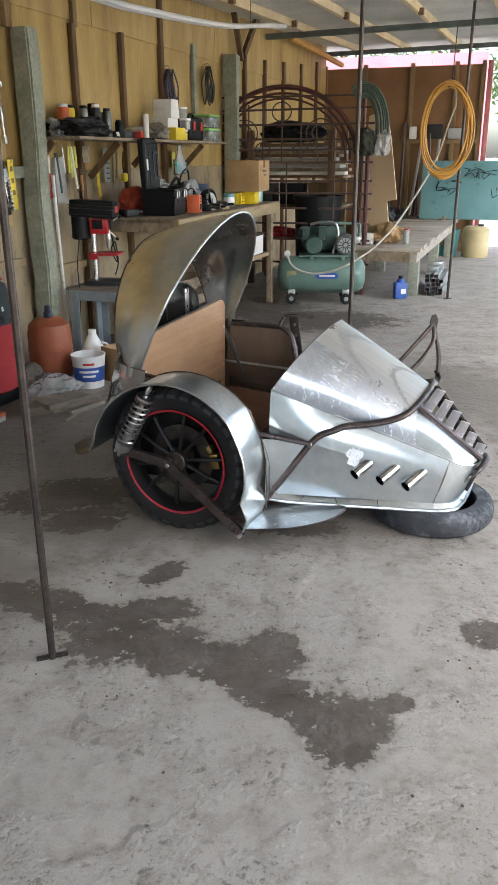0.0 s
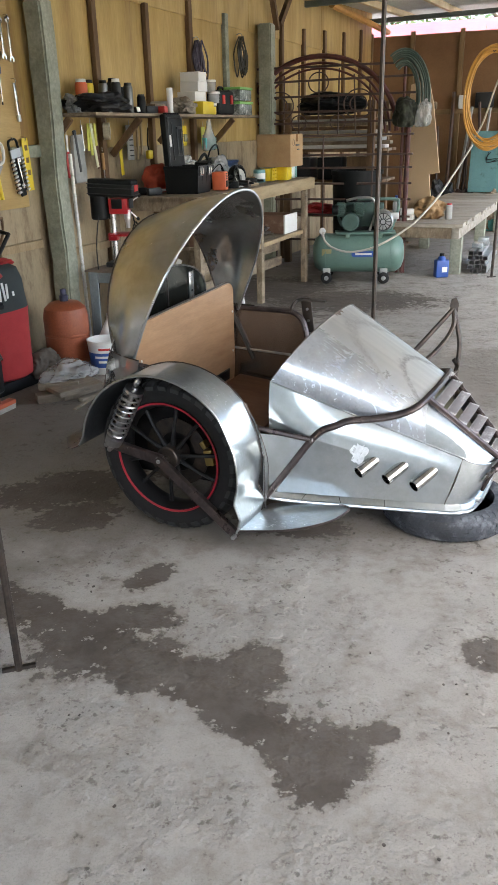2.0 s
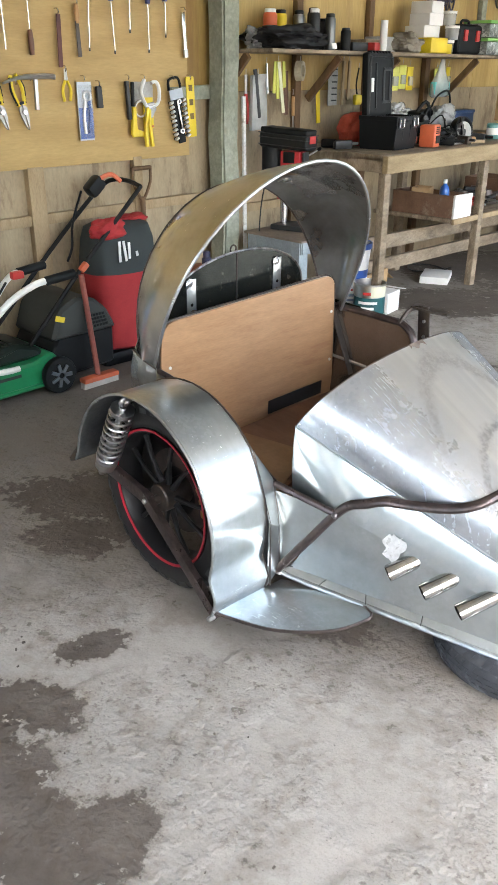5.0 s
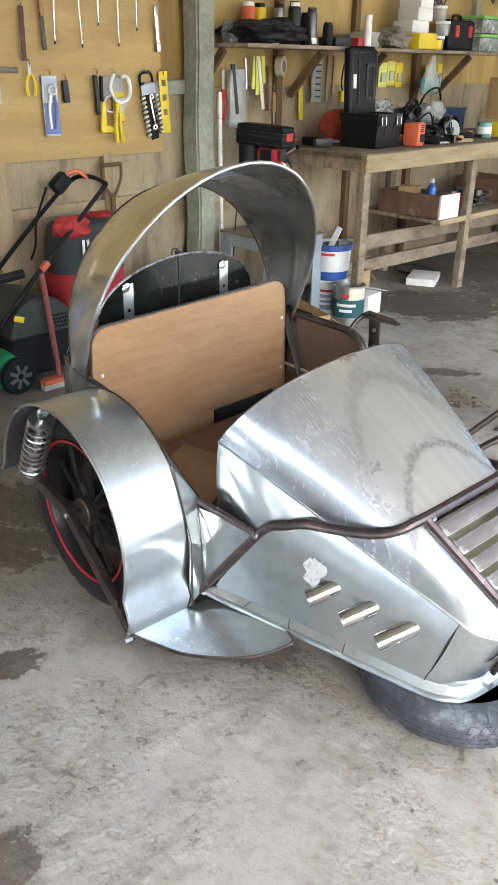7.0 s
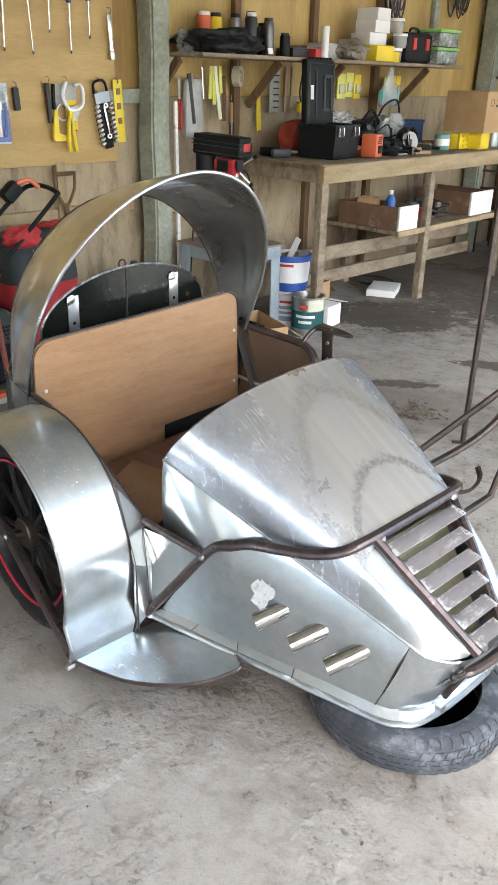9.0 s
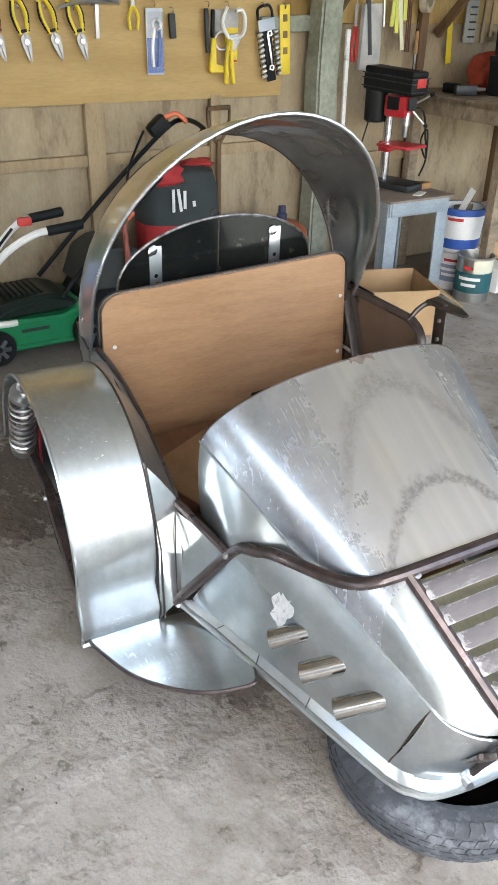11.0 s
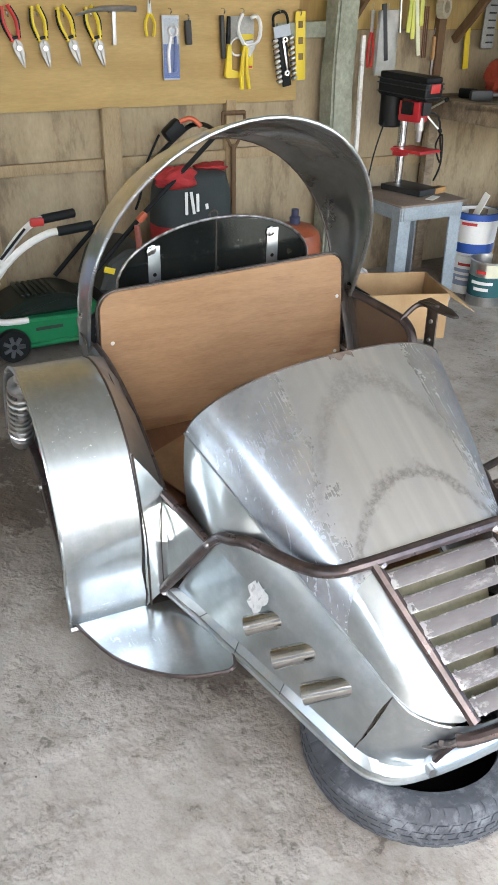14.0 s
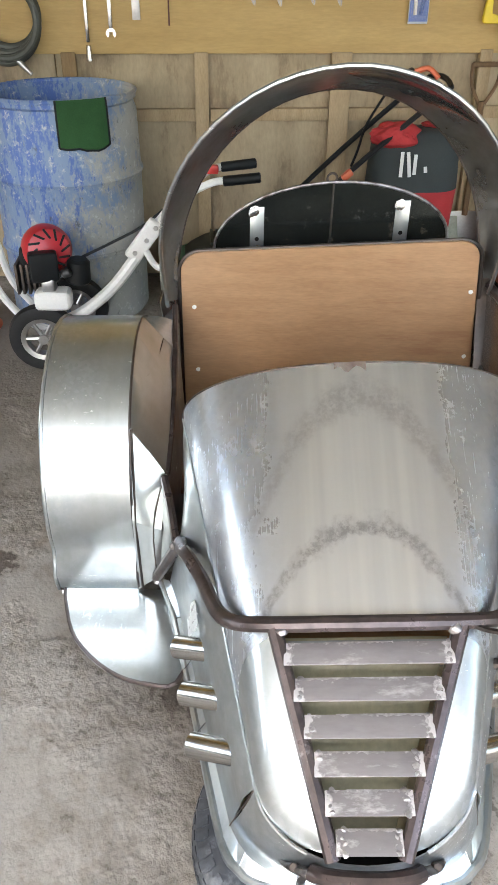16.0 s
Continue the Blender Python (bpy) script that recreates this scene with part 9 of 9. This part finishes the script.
# iron bedstead leaning among the stores
bed = thing("iron_gate", pose(1.19, 8.29, 0, 0, 0, 160.7) @ Matrix.Diagonal((1.12, 1.0, 1.0, 1.0)), "dark red wrought-iron arched gate stored upright", "iron gate")
for x in (0.0, 0.05, 1.52):
    part("post", tube([(x, 0, 0), (x, 0, 1.36 if x < 0.02 else 2.0)], 0.022 if x < .02 else 0.013, 8), RUSTTUBE, bed)
for z in (0.30, 0.55, 0.70, 0.85, 1.0, 1.12, 1.30, 1.42, 1.52, 1.66, 1.80, 1.92):
    part("bar", box((1.62, 0.016, 0.02), (0.76, 0.012, z), (0, random.uniform(-.6, .6), 0), bev=0.003), BLACKIRON, bed)
for r, dz, rad in ((0.70, 0, 0.024), (0.64, 0, 0.012), (0.60, -0.01, 0.010)):
    part("arch", tube([(0.80 + r * math.cos(radians(a)), 0, 1.33 + dz + (0.68 * r / 0.7) * math.sin(radians(a))) for a in range(0, 181, 6)], rad, 8), RUSTTUBE, bed)
for x in (0.32, 0.46, 0.62, 0.80, 0.98, 1.12, 1.30):
    part("upright", tube([(x, 0, 1.30), (x + random.uniform(-.03, .03), 0, 1.30 + 0.62 * math.sqrt(max(0, 1 - ((x - .8) / .7) ** 2)))], 0.007, 6), BLACKIRON, bed)
for x, z, r in ((0.44, 1.58, .13), (1.16, 1.58, .13), (0.44, 1.58, .075), (1.16, 1.58, .075), (0.80, 1.78, .09), (0.62, 1.42, .07), (0.98, 1.42, .07)):
    part("scroll", torus(r, 0.006, (x, 0, z), (90, 0, 0), 24, 6), BLACKIRON, bed)
for x in (0.30, 0.75, 1.2):
    part("upright", tube([(x, 0, 0.0), (x, 0, 1.30)], 0.008, 6), BLACKIRON, bed)

# timber rack with stores behind the gate
rack = thing("timber_rack", at(0.62, 4.92, 0.0, 0), "rough timber rack stacked with boards behind the gate", "rack")
for n in (-0.45, 0.45):
    for u in (-0.3, 0.3):
        part("post", box((0.07, 0.07, 1.62), (n, u, 0.81), bev=0.005), STUD_DARK, rack)
for z in (0.5, 0.85, 1.15):
    for u in (-0.2, 0.0, 0.2):
        part("shelf_board", box((1.15, 0.18, 0.028), (0.0, u, z), (0, 0, random.uniform(-1, 1)), bev=0.004), STUD_DARK if u else BENCHWOOD, rack)
random.seed(33)
for k in range(9):
    bd = thing("loose_board", at(0.60 + random.uniform(-.06, .06), 4.78 + 0.05 * (k % 3), 1.168 + 0.036 * k, random.uniform(-4, 4)), "grey stored board on the rack", "board", "boards on the rack")
    part("board", box((random.uniform(.8, 1.25), random.uniform(.14, .3), 0.033), (0, 0, 0.0175), bev=0.003), (WHITEPAPER, BENCHWOOD, GREYCARD, STUD_PALE)[k % 4] if k < 4 else (BENCHWOOD, GREYCARD, STUD_DARK)[k % 3], bd)
bin_ = thing("black_bin", at(0.98, 4.45, 0.0), "tall black plastic bin behind the compressor", "bin")
part("bin_body", lathe([(0, 0), (0.22, 0), (0.25, 0.93), (0.265, 0.93), (0.265, 0.97), (0.24, 0.97), (0.21, 0.03), (0, 0.03)], seg=32), BLACKP, bin_)
crumple("dark_tarp", at(0.55, 4.85, 1.50), 0.6, 0.4, 0.22, BLACKP, "dark tarpaulin heaped on the rack", "tarpaulin", 61.0, .4)
crumple("red_rag", at(0.55, 4.55, 0.515), 0.3, 0.3, 0.12, BAGRED, "dull red cloth on the rack", "cloth", 64.0, .4)
for k, (n, u) in enumerate(((0.3, 4.7), (0.62, 4.75), (0.9, 4.85))):
    sb = thing("storage_carton", at(n, u, 0.865, 5 * k), "dusty dark carton on the rack", "box", "cartons on the rack")
    part("carton_body", box((0.26, 0.26, 0.22), (0, 0, 0.11), bev=0.004), (GREYP, BLACKP, STUD_DARK)[k], sb)

# plank table at the far side
TABLEWOOD = material("bleached_plank", (0.44, 0.40, 0.34), (0.30, 0.265, 0.215), rough=0.8, scale=7, stretch=(0.6, 3, 3), dirt=(0.14, 0.12, 0.10), dirt_at=0.62, bump=0.3, random_by=0.22)
tab = thing("plank_table", WALL, "low heavy plank table with rough board ends", "table")
for k in range(31):
    u = 4.12 + 0.128 * k
    part("plank", roughen(box((0.80 + random.uniform(-.03, .03), 0.118, 0.036), (1.73, u, 0.482), (0, 0, random.uniform(-.5, .5)), bev=0.004), 0.003, 6, k), TABLEWOOD, tab)
for n in (1.38, 2.06):
    part("bearer", roughen(box((0.07, 3.95, 0.10), (n, 6.04, 0.412), bev=0.006), 0.003, 3), TABLEWOOD, tab)
part("end_bearer", box((0.74, 0.06, 0.10), (1.72, 4.10, 0.412), bev=0.006), BENCHWOOD, tab)
for n, u in ((2.04, 4.3), (1.40, 4.3), (2.04, 6.0), (1.40, 6.0), (2.04, 7.8), (1.40, 7.8)):
    part("leg", roughen(box((0.11, 0.11, 0.36), (n, u, 0.18), bev=0.008), 0.005, 6, u), POST, tab)
crumple("brown_paper_wad", at(1.72, 4.52, 0.502), 0.28, 0.30, 0.20, CARDBOARD, "crumpled wad of brown paper on the table", "paper", 71.0, .35)
can(at(1.92, 4.46, 0.502), 0.032, 0.15, GREYCARD, REDP, "grey spray can on the table")
for k in range(2):
    wbb = thing("white_carton", at(1.52, 4.38 + .02 * k, 0.502 + 0.052 * k, 8 * k), "small white carton on the table", "box", "white cartons on the table")
    part("carton_body", box((0.14, 0.14, 0.05), (0, 0, 0.025), bev=0.003), WHITEPAPER, wbb)
bottle(at(1.44, 4.25, 0.502), 0.035, 0.24, CLEAR, BLUEP, "empty clear water bottle on the table")
CREAM = material("cream_plywood_offcut", (0.74, 0.56, 0.36), (0.68, 0.50, 0.30), rough=0.6, scale=3)
sh = [(0, 0), (0.34, 0.03), (0.25, 0.42), (0.36, 0.44), (0.20, 1.08), (0.12, 1.30), (0.0, 1.26)]
off = solid("plywood_offcut", plate(sh, 0.012, Matrix(((1, 0, 0, 0), (0, 0, 1, 0), (0, 1, 0, 0), (0, 0, 0, 1)))), CREAM, WALL @ pose(1.42, 4.60, 0.502, -9, 0, -18), "cream plywood offcut with stepped edge leaning on the gate", "plywood offcut")
copy_thing(off, WALL @ pose(1.36, 4.74, 0.502, -7, 0, -12))
gcoil = thing("green_hose_coil", pose(1.14, 8.22, 1.80, 0, 0, -20), "bundle of grey-green flat hose draped over the gate post", "hose")
GREENHOSE = material("grey_green_hose", (0.085, 0.125, 0.10), (0.05, 0.08, 0.062), rough=0.38, random_by=0.35)
random.seed(77)
for k in range(9):
    r = 0.12 + 0.016 * k
    dy = random.uniform(-.04, .04)
    part("loop", tube([(-0.02 + r * math.sin(a), dy + 0.02 * math.sin(a), -0.20 + (r + 0.17) * math.cos(a)) for a in [radians(-30 + 4.2 * i) for i in range(32)]], 0.0105, 6), GREENHOSE, gcoil)
crumple("camouflage_bag", pose(1.14, 8.14, 1.36), 0.20, 0.20, 0.28, material("camouflage_cloth", (0.05, 0.055, 0.035), (0.018, 0.02, 0.016), rough=0.9, scale=16), "camouflage cloth bag hung on the gate post", "bag", 81.0, .3)
crumple("pale_plastic_bag", pose(1.29, 8.10, 1.36), 0.13, 0.13, 0.24, CLEAR, "pale plastic bag hung beside the hose", "plastic bag", 83.0, .4)
jug = thing("oil_can_jug", pose(1.528, 7.98, 0, 0, 0, 10), "blue plastic oil jug on the floor", "oil jug")
part("jug_body", box((0.13, 0.085, 0.17), (0, 0, 0.087), bev=0.022, seg=3), BLUEP, jug)
part("neck", lathe([(0.045, 0.16), (0.035, 0.19), (0.02, 0.205), (0, 0.205)], seg=18), BLUEP, jug)
part("cap", lathe([(0.022, 0.20), (0.022, 0.23), (0, 0.23)], seg=16), BLACKP, jug)
part("label_bar", box((0.05, 0.003, 0.05), (0.02, -0.044, 0.08), bev=0.0005), WHITEPAPER, jug)
random.seed(40)
for k in range(14):
    al = thing("aluminium_profile", WALL @ pose(2.19 + 0.056 * (k % 3), 4.72 + random.uniform(-.03, .05), 0.002 + 0.042 * (k // 3), 0, 0, random.uniform(-3, 3)), "length of square aluminium tube on the floor", "metal profile", "aluminium tubes by the table")
    bm = bmesh.new()
    for sx, sz, w, hh in ((0, 0.019, .05, .003), (0, -0.019, .05, .003), (0.024, 0, .003, .04), (-0.024, 0, .003, .04)):
        box((w, 0.75, hh), (sx, 0, 0.0205 + sz), bev=0, bm=bm)
    part("profile", bm, ALU, al)
for k in range(2):
    wp = thing("steel_channel", WALL @ pose(2.20 + 0.03 * k, 4.66 + .17 * k, 0.212, 0, 0, 3 * k), "bright steel channel offcut on the tubes", "metal profile", "steel channels by the table")
    part("channel", box((0.10, 0.14, 0.05 + .03 * k), (0, 0, 0.025 + .015 * k), bev=0.004), GALV_DULL, wp)

# blue-green panel and cans beyond
TEALPANEL = material("scratched_teal_board", (0.16, 0.33, 0.35), (0.12, 0.27, 0.29), rough=0.55, scale=2, dirt=(0.03, 0.05, 0.05), dirt_at=0.66, dirt_scale=7)
teal = solid("teal_board", box((1.25, 0.03, 0.78), (2.22, 7.9, 0.90), (-6, 0, 0), bev=0.004), TEALPANEL, WALL, "scratched blue-green board standing on the table end", "board")
random.seed(31)
for k in range(9):
    x, z = 1.72 + 0.11 * k + random.uniform(-.03, .03), 0.98 + random.uniform(-.22, .22)
    pts = [(x + 0.05 * q * random.uniform(-.6, 1.4), 7.884 - 0.105 * (z + 0.03 * q - 0.90), z + random.uniform(-.07, .07)) for q in range(5)]
    part("scrawl", tube(spline(pts, 3), 0.005, 5), BLACKP, teal, "dark scrawled stroke")
yj = thing("cloudy_jerrycan", at(2.40, 7.90, 0.0), "cloudy yellow plastic barrel on the floor", "barrel")
part("barrel_body", lathe([(0, 0), (0.17, 0), (0.185, 0.03), (0.185, 0.16), (0.175, 0.20), (0.187, 0.24), (0.183, 0.38), (0.15, 0.42), (0, 0.425)], seg=32), material("cloudy_yellow_plastic", (0.50, 0.43, 0.24), (0.42, 0.35, 0.18), rough=0.5), yj)
part("cap", lathe([(0.04, 0.42), (0.04, 0.45), (0, 0.45)], (0.06, 0, 0), (0, 0, 0), 16), GREYP, yj)
tb2 = thing("teal_tub", at(1.98, 8.0, 0.0), "teal plastic tub under the table end", "tub")
part("tub_body", lathe([(0, 0), (0.16, 0), (0.19, 0.36), (0.18, 0.36), (0.15, 0.02), (0, 0.02)], seg=28), TEALP, tb2)
random.seed(52)
for k in range(12):
    n0 = 0.75 + 0.10 * k
    ib = thing("scrap_iron_bar", at(n0, 8.30 + random.uniform(-.08, .08), 0.0), "rusty iron bar leaning on the end wall", "iron bar", "scrap iron by the end wall")
    part("bar", tube([(0, -0.25, 0.01), (random.uniform(-.15, .15), 0.12, random.uniform(1.2, 1.9))], random.uniform(.012, .028), 6), BLACKIRON if k % 3 else GREYCARD, ib)
for k, (n, z, sx, sz, mt) in enumerate(((1.35, 1.585, .10, .17, WHITEP), (1.65, 1.585, .25, .2, GREYP), (1.95, 1.585, .2, .14, GREYCARD), (0.9, 1.585, .2, .1, BENCHWOOD))):
    q = thing(("white_bottle", "dark_carton", "grey_carton", "wood_block")[k], at(n, 8.44, z), ("white plastic bottle", "dark carton", "grey carton", "wood block")[k] + " on the end wall rail", ("bottle", "box", "box", "block")[k])
    part("body", box((sx, 0.09, sz), (0, 0, sz / 2), bev=0.02), mt, q)
for k in range(4):
    crumple("scrap_mound", at(0.9 + 0.32 * k, 8.0, 0.0), 0.4, 0.4, 0.5 + 0.15 * (k % 2), (BLACKP, GREYP, BLACKIRON, BENCHWOOD)[k], "dark heap of scrap metal by the end wall", "scrap mound", 90.0 + k, .5, 9)

# under the roof
pvc = thing("plastic_conduit", WALL, "pair of white plastic pipes slung under the roof", "pipe")
for d in (0.0, 0.05):
    part("pipe", tube(spline([(0.55 + d, -0.6, 2.26), (0.5 + d, 0.87, 2.262), (0.5 + d, 1.5, 2.29), (0.5 + d, 2.17, 2.33), (0.5 + d, 3.02, 2.40), (0.5 + d, 3.93, 2.52), (0.5 + d, 4.6, 2.60)], 5), 0.02, 8), WHITEP, pvc)
for u in (0.2, 3.6):
    part("sling", tube([(0.52, u, 2.25 if u < 1 else 2.46), (0.52, u, roof_z(u) - 0.02)], 0.003, 5), BLACKP, pvc)
pole = thing("orange_pole", WALL, "orange-brown timber pole slung under the roof", "pole")
part("pole", tube([(0.2, 6.0, 2.68), (0.22, 8.6, 2.62)], 0.04, 8), material("orange_pole_wood", (0.60, 0.32, 0.07), rough=0.5), pole)

# trees beyond the yard
BARK = material("grey_bark", (0.14, 0.11, 0.08), rough=0.9, bump=0.6)
LEAF = material("leaf_green", (0.055, 0.11, 0.025), (0.085, 0.15, 0.035), rough=0.6, scale=3)


def tree(n, u, h, seed):
    random.seed(seed)
    tr = thing("tree", at(n, u, -0.06), "leafy green tree beyond the pink wall", "tree", "trees beyond the yard")
    bm = tube(spline([(0, 0, 0), (0.05, 0.02, h * .3), (-0.05, 0.05, h * .6), (0, 0, h * .85)], 4), [0.16 - 0.009 * k for k in range(13)], 8)
    for k in range(7):
        a = random.uniform(0, 6.28)
        z = h * random.uniform(.35, .7)
        tube([(0, 0, z), (math.cos(a) * h * .12, math.sin(a) * h * .12, z + h * .1), (math.cos(a) * h * .25, math.sin(a) * h * .25, z + h * .14)], [0.05, 0.035, 0.015], 6, bm)
    part("trunk", bm, BARK, tr)
    verts, faces = [], []
    clumps = [Vector((random.gauss(0, h * .17), random.gauss(0, h * .17), h * random.uniform(.42, 1.0))) for _ in range(34)]
    for c in clumps:
        for _ in range(70):
            p = c + Vector((random.gauss(0, .22), random.gauss(0, .22), random.gauss(0, .18)))
            a = Vector((random.gauss(0, 1), random.gauss(0, 1), random.gauss(0, .6))).normalized()
            b = a.orthogonal().normalized()
            i = len(verts)
            verts += [p - a * .09, p + b * .035, p + a * .09, p - b * .035]
            faces.append((i, i + 1, i + 2, i + 3))
    me = bpy.data.meshes.new("crown")
    me.from_pydata(verts, [], faces)
    me.materials.append(LEAF)
    ob = new("crown", me)
    ob.parent = tr


tree(-1.5, 14.6, 5.2, 1)
tree(1.2, 15.0, 5.6, 2)
tree(3.6, 14.8, 5.0, 3)
